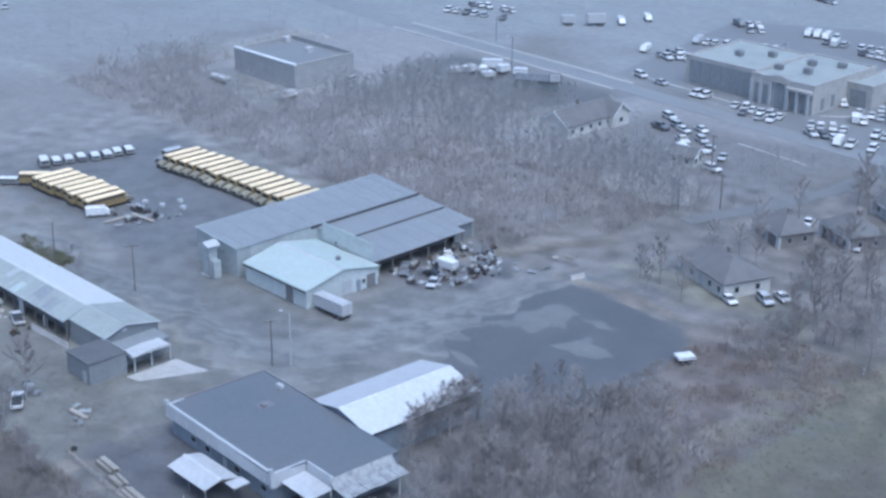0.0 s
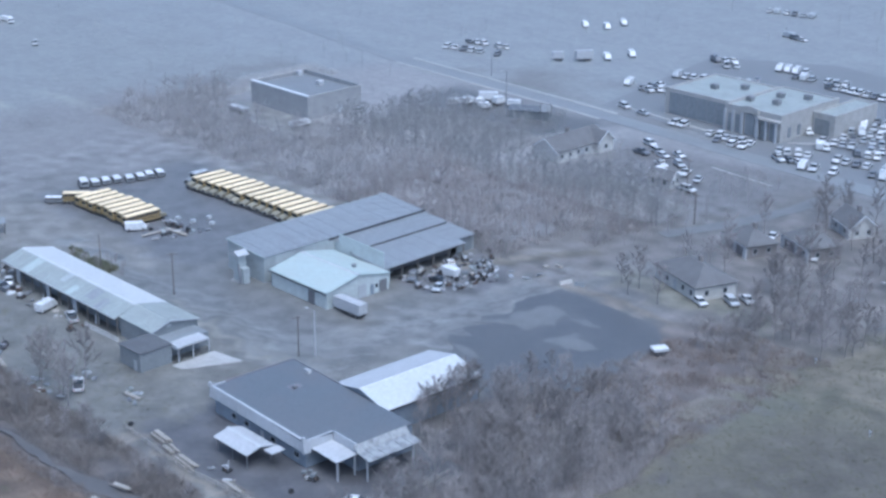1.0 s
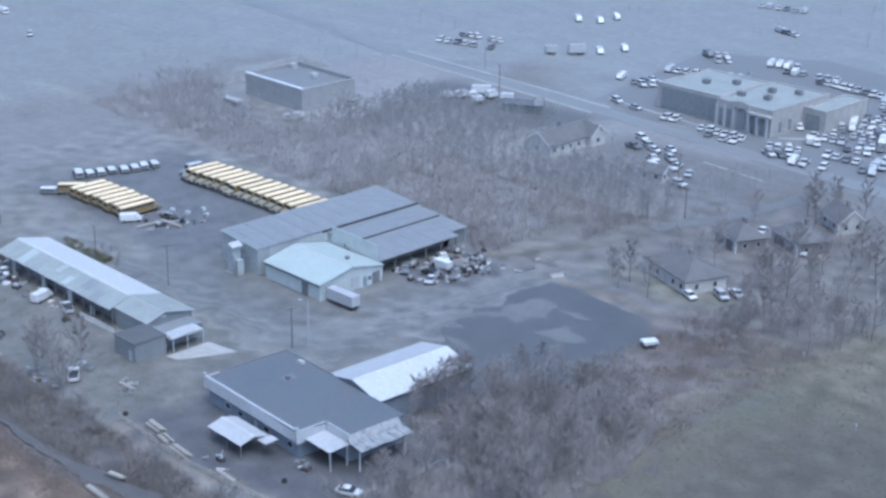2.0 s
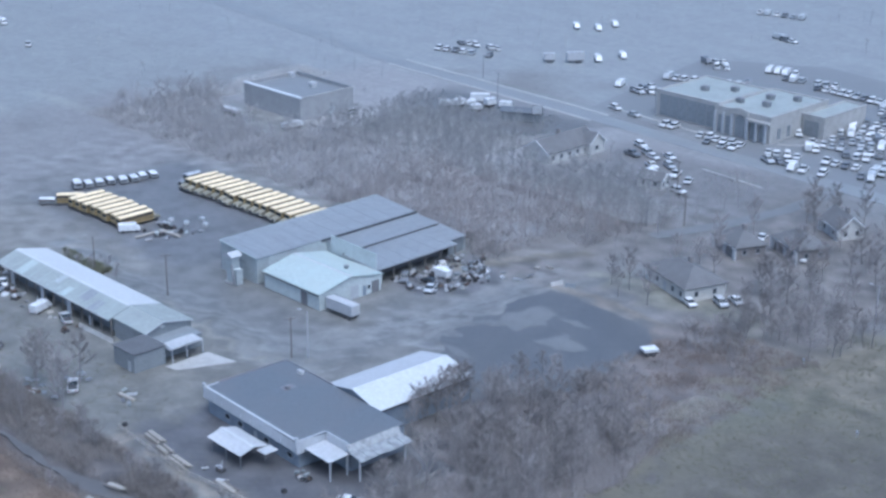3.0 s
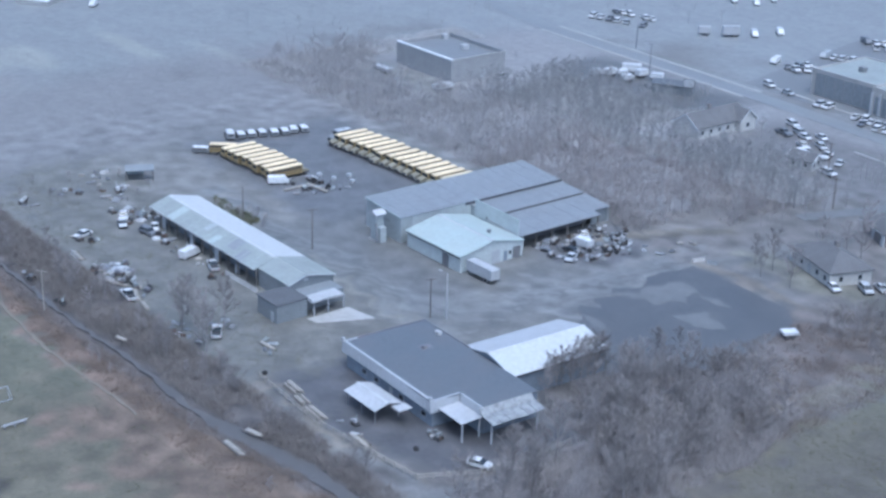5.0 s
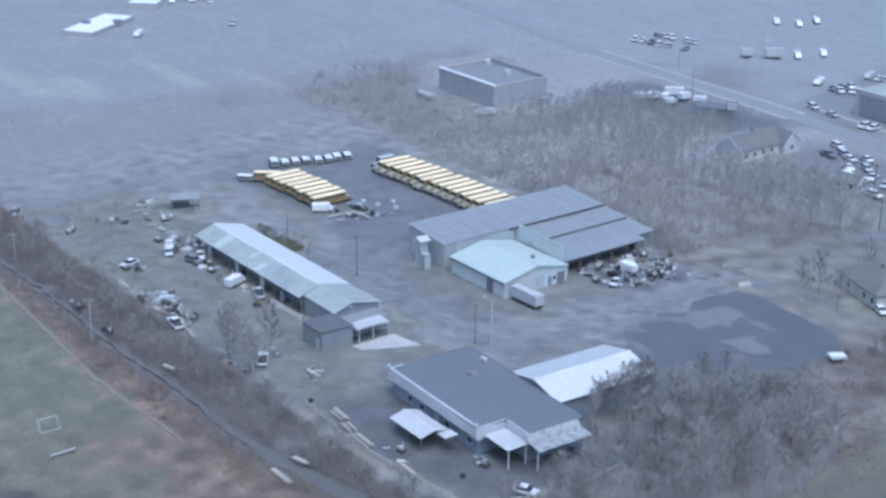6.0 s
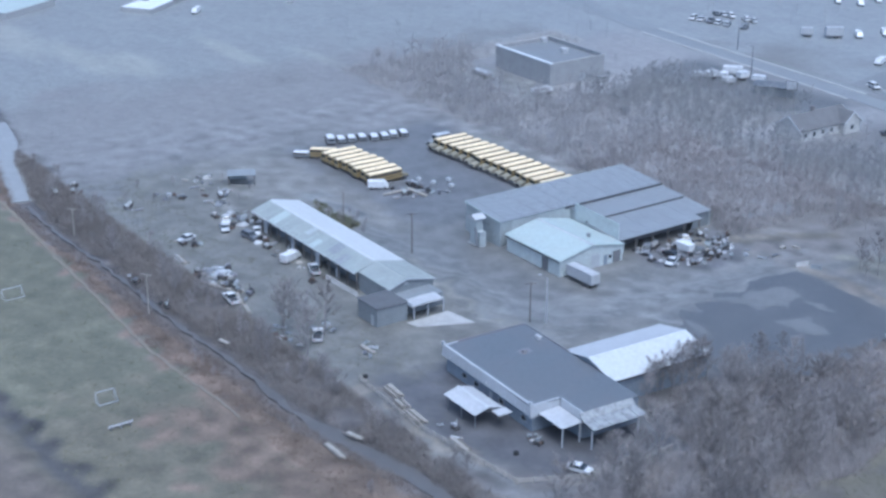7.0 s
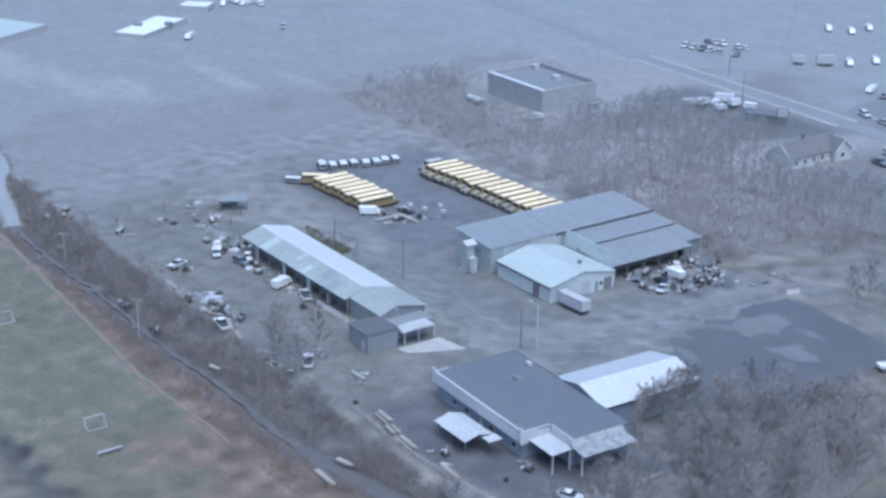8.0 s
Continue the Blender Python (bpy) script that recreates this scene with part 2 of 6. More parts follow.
    e.empty_display_size = 0.5
    e.matrix_world = m
    return tagged(e, label, category, group, kind)


def add_box(bm, x0, x1, y0, y1, z0, z1, bevel=0.0, m=None):
    r = bmesh.ops.create_cube(bm, size=1)
    bmesh.ops.transform(bm, verts=r["verts"], matrix=Matrix.Translation(((x0 + x1) / 2, (y0 + y1) / 2, (z0 + z1) / 2)) @ Matrix.Diagonal((abs(x1 - x0), abs(y1 - y0), abs(z1 - z0), 1)))
    vs = r["verts"]
    if bevel:
        es = list({e for v in vs for e in v.link_edges})
        vs = bmesh.ops.bevel(bm, geom=es, offset=bevel, segments=1, affect="EDGES")["verts"]
    if m is not None:
        bmesh.ops.transform(bm, verts=vs, matrix=m)
    return vs


def boxes(*rows, bevel=0.0):
    bm = bmesh.new()
    for r in rows:
        add_box(bm, *r, bevel=bevel)
    return bm


def add_prism(bm, profile, axis, a, b):
    """A closed outline of (u, v) run along an axis from a to b: X takes (y, z), Y takes (x, z), Z takes (x, y)."""
    def at(u, v, w):
        return {"X": (w, u, v), "Y": (u, w, v), "Z": (u, v, w)}[axis]
    lo = [bm.verts.new(at(u, v, a)) for u, v in profile]
    hi = [bm.verts.new(at(u, v, b)) for u, v in profile]
    bm.faces.new(lo)
    bm.faces.new(hi[::-1])
    for i in range(len(lo)):
        j = (i + 1) % len(lo)
        bm.faces.new((lo[j], lo[i], hi[i], hi[j]))


def prism(profile, axis, a, b):
    bm = bmesh.new()
    add_prism(bm, profile, axis, a, b)
    return bm


def add_tube(bm, a, b, r0, r1, n=6):
    a, b = Vector(a), Vector(b)
    q = (b - a).to_track_quat("Z", "Y")
    lo = [bm.verts.new(a + q @ Vector((r0 * math.cos(k * math.tau / n), r0 * math.sin(k * math.tau / n), 0))) for k in range(n)]
    hi = [bm.verts.new(b + q @ Vector((r1 * math.cos(k * math.tau / n), r1 * math.sin(k * math.tau / n), 0))) for k in range(n)]
    for k in range(n):
        j = (k + 1) % n
        bm.faces.new((lo[k], lo[j], hi[j], hi[k]))
    bm.faces.new(hi)
    bm.faces.new(lo[::-1])


def tube(a, b, r0, r1=None, n=6):
    bm = bmesh.new()
    add_tube(bm, a, b, r0, r0 if r1 is None else r1, n)
    return bm


def blob(r, rough=0.3, seed=0, flat=1.0, sub=2):
    bm = bmesh.new()
    bmesh.ops.create_icosphere(bm, subdivisions=sub, radius=1)
    for v in bm.verts:
        k = 1 + rough * noise.noise(v.co * 1.7 + Vector((seed * 3.1, seed, 0)))
        v.co = Vector((v.co.x * r * k, v.co.y * r * k, v.co.z * r * k * flat))
    return bm


def raw(name, verts, faces, material, parent=None, label=""):
    me = bpy.data.meshes.new(name)
    me.from_pydata(verts, [], faces)
    me.materials.append(material)
    ob = new(name, me)
    if parent is not None:
        ob.parent = parent
    if label:
        tagged(ob, label)
    return ob


# ---- ground ----
def sstep(d, w):
    """1 inside, 0 outside, over a soft rim of width w; d is the distance inside."""
    return np.clip(d / w + 0.5, 0, 1)


def in_box(x, y, x0, x1, y0, y1):
    return np.minimum(np.minimum(x - x0, x1 - x), np.minimum(y - y0, y1 - y))


def in_poly(x, y, pts):
    """Distance inside (plus) or outside (minus) a polygon."""
    inside = np.zeros(x.shape, bool)
    best = np.full(x.shape, 1e9)
    for (xa, ya), (xb, yb) in zip(pts, pts[1:] + pts[:1]):
        ex, ey = xb - xa, yb - ya
        t = np.clip(((x - xa) * ex + (y - ya) * ey) / (ex * ex + ey * ey), 0, 1)
        best = np.minimum(best, np.hypot(x - xa - t * ex, y - ya - t * ey))
        cross = (ya > y) != (yb > y)
        with np.errstate(divide="ignore", invalid="ignore"):
            inside ^= cross & (x < ex * (y - ya) / (ey if ey else 1e-9) + xa)
    return np.where(inside, best, -best)


def along(x, y, pts, half):
    """Distance inside a strip of that half width along a line of points."""
    best = np.full(x.shape, 1e9)
    for (xa, ya), (xb, yb) in zip(pts, pts[1:]):
        ex, ey = xb - xa, yb - ya
        t = np.clip(((x - xa) * ex + (y - ya) * ey) / (ex * ex + ey * ey), 0, 1)
        best = np.minimum(best, np.hypot(x - xa - t * ex, y - ya - t * ey))
    return half - best


_rs = np.random.RandomState(5)
_waves = [(_rs.uniform(0, math.tau), s, _rs.uniform(0, math.tau)) for s in (90, 55, 34, 21, 13, 9, 6.5, 5) for _ in range(4)]


def ripple(x, y, lo=0, hi=32):
    """Smooth unevenness, about -1 to 1."""
    out = np.zeros(np.shape(x))
    for a, s, p in _waves[lo:hi]:
        out = out + np.sin((x * math.cos(a) + y * math.sin(a)) * math.tau / s + p + 1.3 * np.sin((x * math.sin(a) - y * math.cos(a)) * 2.1 / s))
    return out / (hi - lo) ** 0.5 / 0.9


def creek_y(x):
    return np.interp(x, (-240, -150, -133, -118, -104, -85, -30, 10, 25, 40, 57, 110), (-58, -73, -79, -82.8, -86.6, -86.8, -86.2, -85.6, -85.4, -83.4, -81, -78)) + 0.4 * np.sin(x / 9.0 + 1)


def path_y(x):
    """The trodden path between the grass field and the creek's weeds."""
    return np.interp(x, (-170, -97, -79, -42, -11, 7, 19, 60), (-89, -91.4, -92.5, -94.5, -96.3, -95.6, -94.6, -96))


LOT = [(33, 36.4), (46.7, 36.3), (59.5, 35), (65.8, 30.6), (69, 16), (69.6, 1), (61.5, -11), (52, -12), (43, -7), (33.5, 0.8), (37.5, 4), (33, 5.6), (35.6, 10.4), (31.2, 12.6), (34.6, 18.5), (31, 23), (31.4, 30)]
YARD = [(-106, -60), (-60, -76), (-10, -76.5), (30, -71), (56, -71), (75, -66), (79, -52), (74, -36), (60, -12), (72, 10), (36, 42), (30, 62), (6, 50), (-28, 39),
        (-84, 38), (-102, 26), (-106, -18)]
ROAD = [(14, -30), (22, -12), (27, 8), (29, 34), (24, 60), (26, 80), (34, 100), (40, 125)]


def cover(x, y):
    """Colour and wetness of the ground at each point; haze is painted into the far colours."""
    n1, n2, n3 = ripple(x, y, 0, 16), ripple(x, y, 12, 28), ripple(x, y, 20, 32)
    calm = 0.2 + 0.8 * sstep(in_box(x, y, -135, 125, -135, 115), 20)
    n2, n3 = n2 * calm, n3 * calm
    x, y = x + 1.6 * n3, y + 1.6 * n2
    col = np.zeros(x.shape + (3,)) + (0.195, 0.195, 0.194)
    col *= (1 + 0.07 * n1 + 0.07 * n3)[..., None]
    wet = np.full(x.shape, 0.45)

    def lay(d, w, c, v=0.1, damp=None):
        nonlocal col, wet
        k = sstep(d, w)
        c = np.array(c) * (1 + v * n2 + v * 0.7 * n3)[..., None]
        col = col * (1 - k[..., None]) + c * k[..., None]
        if damp is not None:
            wet = wet * (1 - k) + damp * k

    # far ground laid paler and bluer: distance haze painted into the cover
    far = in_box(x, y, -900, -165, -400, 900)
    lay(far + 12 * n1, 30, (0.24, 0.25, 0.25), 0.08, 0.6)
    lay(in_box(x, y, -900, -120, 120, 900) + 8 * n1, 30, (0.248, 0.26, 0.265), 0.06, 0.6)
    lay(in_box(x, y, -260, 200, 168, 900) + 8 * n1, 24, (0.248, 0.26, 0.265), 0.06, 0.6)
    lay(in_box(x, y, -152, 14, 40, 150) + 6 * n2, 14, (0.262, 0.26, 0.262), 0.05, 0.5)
    for fx, fy, rx, ry in ((-207, -12, 16, 7), (-170, 42, 20, 3), (-203, 22, 20, 4), (-222, -22, 24, 5), (-184, -29, 8, 3), (-262, -32, 30, 8)):
        lay(1 - np.hypot((x - fx) / rx, (y - fy) / ry) + 0.2 * n2, 0.8, (0.29, 0.295, 0.275), 0.1, 0.7)
    lay(in_box(x, y, -178, -104, -84, 66) + 8 * n1, 26, (0.22, 0.217, 0.218), 0.1, 0.5)
    lay(in_poly(x, y, YARD), 5, (0.18, 0.179, 0.173), 0.07, 0.6)
    lay(np.minimum(in_poly(x, y, YARD), -35 - y) + 3 * n2, 8, (0.17, 0.168, 0.156), 0.08, 0.5)
    lay(in_box(x, y, -102, -44, -40, -14) + 3 * n2, 6, (0.212, 0.208, 0.198), 0.1, 0.5)
    lay(in_box(x, y, -102, -33, -16, 34), 5, (0.147, 0.149, 0.155), 0.05, 0.7)
    lay(in_box(x, y, -34, 20, -30, -10) + 2 * n2, 5, (0.166, 0.166, 0.164), 0.06, 0.7)
    lay(along(x, y, ROAD, 5.5), 3.5, (0.196, 0.196, 0.192), 0.08, 0.85)
    for o in (-2.4, 2.4):
        lay(along(x, y, [(a + o, b - o * 0.4) for a, b in ROAD], 1.0), 1.4, (0.215, 0.213, 0.208), 0.06, 0.85)
    lay(along(x, y, [(-33, -34), (-8, -27), (14, -30), (26, -34)], 2.0), 2, (0.215, 0.21, 0.195), 0.1, 0.8)
    lay(along(x, y, [(-20, -30), (0, -33), (20, -33)], 1.0), 1.5, (0.25, 0.24, 0.21), 0.1, 0.8)
    lay(in_poly(x, y, [(26, -69), (44, -71), (75, -65), (78, -54), (73, -36), (62, -34), (30, -34)]), 4, (0.108, 0.108, 0.114), 0.08, 0.55)
    lay(in_poly(x, y, [(p[0] + 0.06 * (p[0] - 54), p[1] + 0.06 * (p[1] - 12)) for p in LOT]) - 0.5 + 1.2 * n2, 5, (0.125, 0.127, 0.13), 0.1, 0.9)
    for k in range(6):
        o = 1.7 * k
        lay(along(x, y, [(-70, -26 + 0.4 * o), (-42, -33 + o * 0.8), (-14, -31 + o), (6, -31 + o * 0.9), (20, -36 + o * 1.6), (30, -30 + o * 2.2)], 0.45), 0.9, (0.215, 0.216, 0.212) if k % 2 else (0.14, 0.143, 0.145), 0.06, 0.9)
    for k in range(5):
        o = 2.2 * k
        lay(along(x, y, [(16 + o, -14), (22 + o, 6), (25 + 0.6 * o, 34), (22 + 0.4 * o, 62)], 0.5), 1.0, (0.222, 0.222, 0.218) if k % 2 else (0.15, 0.152, 0.152), 0.06, 0.85)
    for k in range(4):
        o = 1.9 * k
        lay(along(x, y, [(12 + o, 2 - o), (20 + 0.8 * o, 5 - o), (26 + 0.3 * o, 20 - o), (25 + 0.3 * o, 40), (15 + 0.6 * o, 53)], 0.55), 1.0, (0.222, 0.223, 0.22) if k % 2 else (0.145, 0.149, 0.15), 0.05, 0.8)
    lay(along(x, y, [(30.5, -6), (31.5, 1), (30, 10)], 1.2), 1.6, (0.215, 0.217, 0.215), 0.08, 0.8)
    lay(along(x, y, [(33, -4.5), (39, -4.0), (45, -2)], 1.0), 1.6, (0.23, 0.23, 0.225), 0.08, 0.8)
    lay(in_box(x, y, 6, 32, 36, 66) + 2 * n2, 6, (0.182, 0.17, 0.16), 0.12, 0.7)
    lay(in_poly(x, y, [(3, 12), (15, 12), (22, 22), (23, 30), (14, 41), (4, 40)]) + n2, 3, (0.148, 0.146, 0.15), 0.14, 0.7)
    lay(along(x, y, [(8, 30), (14, 44), (22, 58)], 2.2), 2, (0.19, 0.175, 0.15), 0.15, 0.5)
    lay(along(x, y, [(32, 38.4), (46, 38.6), (60, 38), (66.4, 33.5)], 1.7), 1.8, (0.22, 0.2, 0.175), 0.12, 0.5)
    lay(along(x, y, [(70.4, 11), (70.6, 24)], 1.2), 1.6, (0.22, 0.2, 0.182), 0.12, 0.6)
    for o in (0.0, 1.0):
        lay(along(x, y, [(12 + o, 42 + 6 * o), (27, 44.5 + 4 * o)], 0.5), 0.9, (0.2, 0.194, 0.186) if o else (0.115, 0.112, 0.112), 0.08, 0.6)
    lay(along(x, y, [(11.9, 48.2), (16, 53), (21, 60)], 0.8), 1.2, (0.215, 0.205, 0.192), 0.1, 0.6)
    lay(along(x, y, [(20, -9), (22.9, 10.5), (24.2, 29.3), (26.5, 47.4)], 0.7), 1.0, (0.222, 0.218, 0.212), 0.06, 0.7)
    lay(along(x, y, [(28, -8), (32.1, 5), (32.9, 17.2), (31.6, 36.2)], 0.8), 1.2, (0.212, 0.21, 0.205), 0.08, 0.7)
    lay(along(x, y, [(25, -8), (28, 8), (29, 24), (29, 44)], 0.6), 1.0, (0.14, 0.138, 0.138), 0.06, 0.7)
    # the near fields and the creek's banks
    lay(np.minimum(path_y(x) - y, 200 - x), 1.5, (0.138, 0.138, 0.1), 0.06, 0.4)
    lay(np.minimum(path_y(x) - y - 8, 30 - np.abs(y + 112)) + 9 * n2 - 6, 16, (0.15, 0.149, 0.108), 0.08, 0.3)
    lay(np.minimum(path_y(x) - y, x - 4) + 5 * n2, 14, (0.148, 0.139, 0.103), 0.08, 0.3)
    lay(2.2 - np.abs(y + 128 - 0.04 * x), 2.5, (0.09, 0.085, 0.08), 0.15, 0.6)
    lay(-131 - y + 0.04 * x, 4, (0.138, 0.12, 0.102), 0.2, 0.4)
    bank = y - creek_y(x)
    lay(np.minimum(-2.0 - bank, y - path_y(x)), 1.6, (0.165, 0.127, 0.1), 0.16, 0.2)
    lay(np.minimum(in_box(x, y, 16, 96, -106, -60), -2.0 - bank) + 3 * n2, 6, (0.152, 0.12, 0.094), 0.18, 0.2)
    lay(np.minimum(bank - 1.0, -73 - y), 3, (0.132, 0.121, 0.115), 0.15, 0.5)
    lay(2.7 - np.abs(bank), 1.8, (0.122, 0.112, 0.109), 0.18, 0.2)
    # dark line beyond the water: bank shade and dark brush painted in
    lay(0.9 - np.abs(bank - 2.6), 1.2, (0.085, 0.08, 0.078), 0.15, 0.6)
    lay(along(x, y, [(24, -69.5), (44, -70.8), (57.2, -69.4), (69.5, -68.2), (74.2, -59), (75.4, -50), (75, -40)], 0.8), 1.0, (0.215, 0.195, 0.168), 0.12, 0.6)
    lay(in_poly(x, y, [(66, -66), (76, -62), (80, -50), (74, -34), (64, -10), (72, 4), (98, 4), (112, -40), (96, -72)]) + 2 * n2, 7, (0.142, 0.131, 0.126), 0.12, 0.5)
    lay(in_poly(x, y, [(57, -37), (57, -13), (64, -7), (75, -28), (76, -40), (70, -38)]) + n2, 4, (0.118, 0.118, 0.123), 0.08, 0.7)
    lay(in_box(x, y, 60, 92, -30, 46) - 2 * n2 - np.maximum(0, 70 - x) * 0.2, 10, (0.158, 0.14, 0.13), 0.12, 0.5)
    lay(in_poly(x, y, [(99, -32), (92, -4), (96, 20), (88, 42), (80, 66), (96, 66), (200, 60), (200, -60), (110, -42)]) + 3 * n2, 9, (0.134, 0.126, 0.097), 0.1, 0.4)
    lay(in_poly(x, y, [(98, 10), (90, 36), (96, 60), (112, 40)]) + 3 * n2, 9, (0.128, 0.127, 0.094), 0.08, 0.4)
    lay(in_poly(x, y, [(92, 30), (84, 62), (100, 66), (124, 52), (112, 34)]) + 3 * n2, 10, (0.158, 0.146, 0.115), 0.1, 0.3)
    lay(in_poly(x, y, [(108, 16), (122, 26), (200, 30), (200, -60), (116, -44), (106, -14)]) + 4 * n2, 14, (0.11, 0.103, 0.086), 0.1, 0.3)
    lay(in_box(x, y, 84, 130, 72, 96), 3, (0.07, 0.072, 0.08), 0.1, 0.9)
    lay(in_box(x, y, 4, 46, 64, 138) + 3 * n2, 10, (0.166, 0.157, 0.15), 0.12, 0.5)
    lay(in_box(x, y, 40, 92, 44, 128) + 3 * n2, 10, (0.175, 0.164, 0.156), 0.12, 0.5)
    # the far side: drives round the houses, road verges
    lay(in_box(x, y, 36, 76, 48, 57) + 2 * n2, 4, (0.17, 0.165, 0.14), 0.15, 0.6)
    lay(in_box(x, y, -30, 30, 100, 140) + 4 * n2, 8, (0.172, 0.168, 0.168), 0.14, 0.5)
    lay(in_box(x, y, -110, -46, 118, 146) + 3 * n2, 6, (0.13, 0.13, 0.13), 0.15, 0.8)
    lay(in_box(x, y, -145, -100, 66, 82) + 3 * n2, 6, (0.2, 0.2, 0.19), 0.15, 0.8)
    return np.clip(col, 0.01, 0.9), np.clip(wet, 0, 1)


def land_height(x, y):
    """Banks fall to the creek; a slight roll elsewhere."""
    h = -0.15 * np.abs(ripple(x, y, 0, 8)) * np.clip((-86 - y) / 20, 0, 1)
    d = np.abs(y - creek_y(x))
    return h - 0.9 * np.clip(1 - d / 5.0, 0, 1) - 0.5 * np.clip(1 - np.abs(y + 128 - 0.04 * x) / 3, 0, 1)


def make_ground():
    xs = np.concatenate([np.linspace(-4500, -480, 24), np.arange(-440, -150, 4.0), np.arange(-150, 140, 0.85), np.arange(140, 300, 8.0), np.linspace(320, 4500, 24)])
    ys = np.concatenate([np.linspace(-4500, -260, 24), np.arange(-240, -140, 6.0), np.arange(-140, 130, 0.85), np.arange(130, 420, 4.0), np.linspace(440, 4500, 24)])
    X, Y = np.meshgrid(xs, ys, indexing="ij")
    Z = land_height(X, Y)
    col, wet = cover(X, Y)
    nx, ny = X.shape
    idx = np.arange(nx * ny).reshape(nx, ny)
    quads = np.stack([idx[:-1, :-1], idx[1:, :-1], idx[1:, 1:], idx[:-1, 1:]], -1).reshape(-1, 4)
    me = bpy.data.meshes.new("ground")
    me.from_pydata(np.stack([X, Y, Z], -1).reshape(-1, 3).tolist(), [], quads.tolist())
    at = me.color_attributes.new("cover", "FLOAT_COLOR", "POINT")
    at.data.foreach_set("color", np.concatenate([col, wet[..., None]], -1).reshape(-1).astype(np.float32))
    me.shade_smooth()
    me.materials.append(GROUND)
    return tagged(new("ground", me), "damp winter ground of gravel, mud, dull grass and brown brush", "ground", kind="structure")


make_ground()


def sheet(name, pts, z, material, label, category, wobble=0.35, step=1.5, seed=0):
    """A flat patch with an uneven rim, just above the ground."""
    rim = []
    for (xa, ya), (xb, yb) in zip(pts, pts[1:] + pts[:1]):
        n = max(1, int(math.hypot(xb - xa, yb - ya) / step))
        for k in range(n):
            x, y = xa + (xb - xa) * k / n, ya + (yb - ya) * k / n
            v = noise.noise_vector(Vector((x * 0.35, y * 0.35, seed)))
            rim.append((x + wobble * v.x, y + wobble * v.y, z))
    bm = bmesh.new()
    top = [bm.verts.new(p) for p in rim]
    low = [bm.verts.new((p[0], p[1], z - 0.4)) for p in rim]
    bm.faces.new(top)
    for i in range(len(top)):
        j = (i + 1) % len(top)
        bm.faces.new((low[i], low[j], top[j], top[i]))
    bmesh.ops.triangulate(bm, faces=[f for f in bm.faces if len(f.verts) > 4])
    return tagged(part(name, bm, material), label, category, kind="structure")


def ribbon(name, pts, half, z, material, label, category, wobble=0.3, seed=0):
    left, right = [], []
    for i, (x, y) in enumerate(pts):
        a, b = pts[max(0, i - 1)], pts[min(len(pts) - 1, i + 1)]
        d = Vector((b[0] - a[0], b[1] - a[1])).normalized()
        h = half[i] if isinstance(half, (list, tuple)) else half
        left.append((x - d.y * h, y + d.x * h))
        right.append((x + d.y * h, y - d.x * h))
    return sheet(name, left + right[::-1], z, material, label, category, wobble, 2.0, seed)


sheet("parking_lot", LOT, 0.04, ASPHALT, "dark damp asphalt lot with worn uneven edges", "parking lot", 1.5)
sheet("gravel_patch", [(36.6, 12.6), (35.2, 19), (35.8, 24), (36.6, 27.4), (40, 27.6), (43.8, 26.2), (43, 22.5), (45.8, 18.8), (42.5, 17.5), (42.4, 13.8), (39.5, 14.6)], 0.065, GRAVEL, "pale gravel spread over dark asphalt", "gravel patch", 2.2, 0.5, 3)
sheet("gravel_patch", [(48.6, 12.4), (49.2, 17), (50.4, 20.2), (54, 18.6), (59.6, 18.4), (58.4, 15.6), (56, 12.6), (52, 13.6)], 0.065, GRAVEL, "pale gravel spread over dark asphalt", "gravel patch", 1.8, 0.5, 7)
sheet("gravel_patch", [(32.5, 9.2), (36, 12.2), (38.5, 15.2), (36.8, 15.4), (33.6, 12.6)], 0.06, GRAVEL, "thin pale gravel smear on dark asphalt", "gravel patch", 1.0, 0.5, 11)
sheet("gravel_patch", [(44, 25.5), (49, 24.6), (52.5, 26.4), (48, 27.4)], 0.06, GRAVEL, "thin pale gravel smear on dark asphalt", "gravel patch", 1.0, 0.5, 13)
sheet("gravel_patch", [(36.4, -1.6), (43, -3.6), (46.4, -2.4), (41, -0.4)], 0.06, GRAVEL, "thin pale gravel smear on dark asphalt", "gravel patch", 1.0, 0.5, 17)
sheet("concrete_apron", [(7.6, -48.5), (10.5, -48), (15.4, -37.2), (7.6, -38.5)], 0.06, CONCRETE, "pale concrete apron before the long shed", "apron", 0.2)
ribbon("footpath", [(x, float(path_y(float(x)))) for x in range(-160, 25, 8)], [0.42 - 0.014 * max(0, k - 10) for k in range(24)], 0.05, DIRT_PATH, "narrow trodden path along the field's edge", "path", 0.7)
ribbon("creek", [(x, float(creek_y(float(x)))) for x in range(-100, 110, 6)], [(0.75 if k > 18 else 0.42) + (0.45 if k > 18 else 0.25) * math.sin(k * 2.3) + (1.1 if 22 < k < 28 else 0) for k in range(len(range(-100, 110, 6)))], -0.42, WATER, "narrow shallow creek between weedy banks", "creek", 0.9)
ribbon("creek", [(x, float(creek_y(float(x)))) for x in range(-170, -103, 6)], 2.7, -0.4, POOL, "shallow pool where the creek widens, coloured pale like reflected sky", "creek", 0.8)
OLD_ASPHALT = surface("worn_grey_asphalt", (0.195, 0.2, 0.205), 0.45, (0.215, 0.22, 0.225), 0.5, 3.0, 0.08, bump=0.3, bump_scale=14)
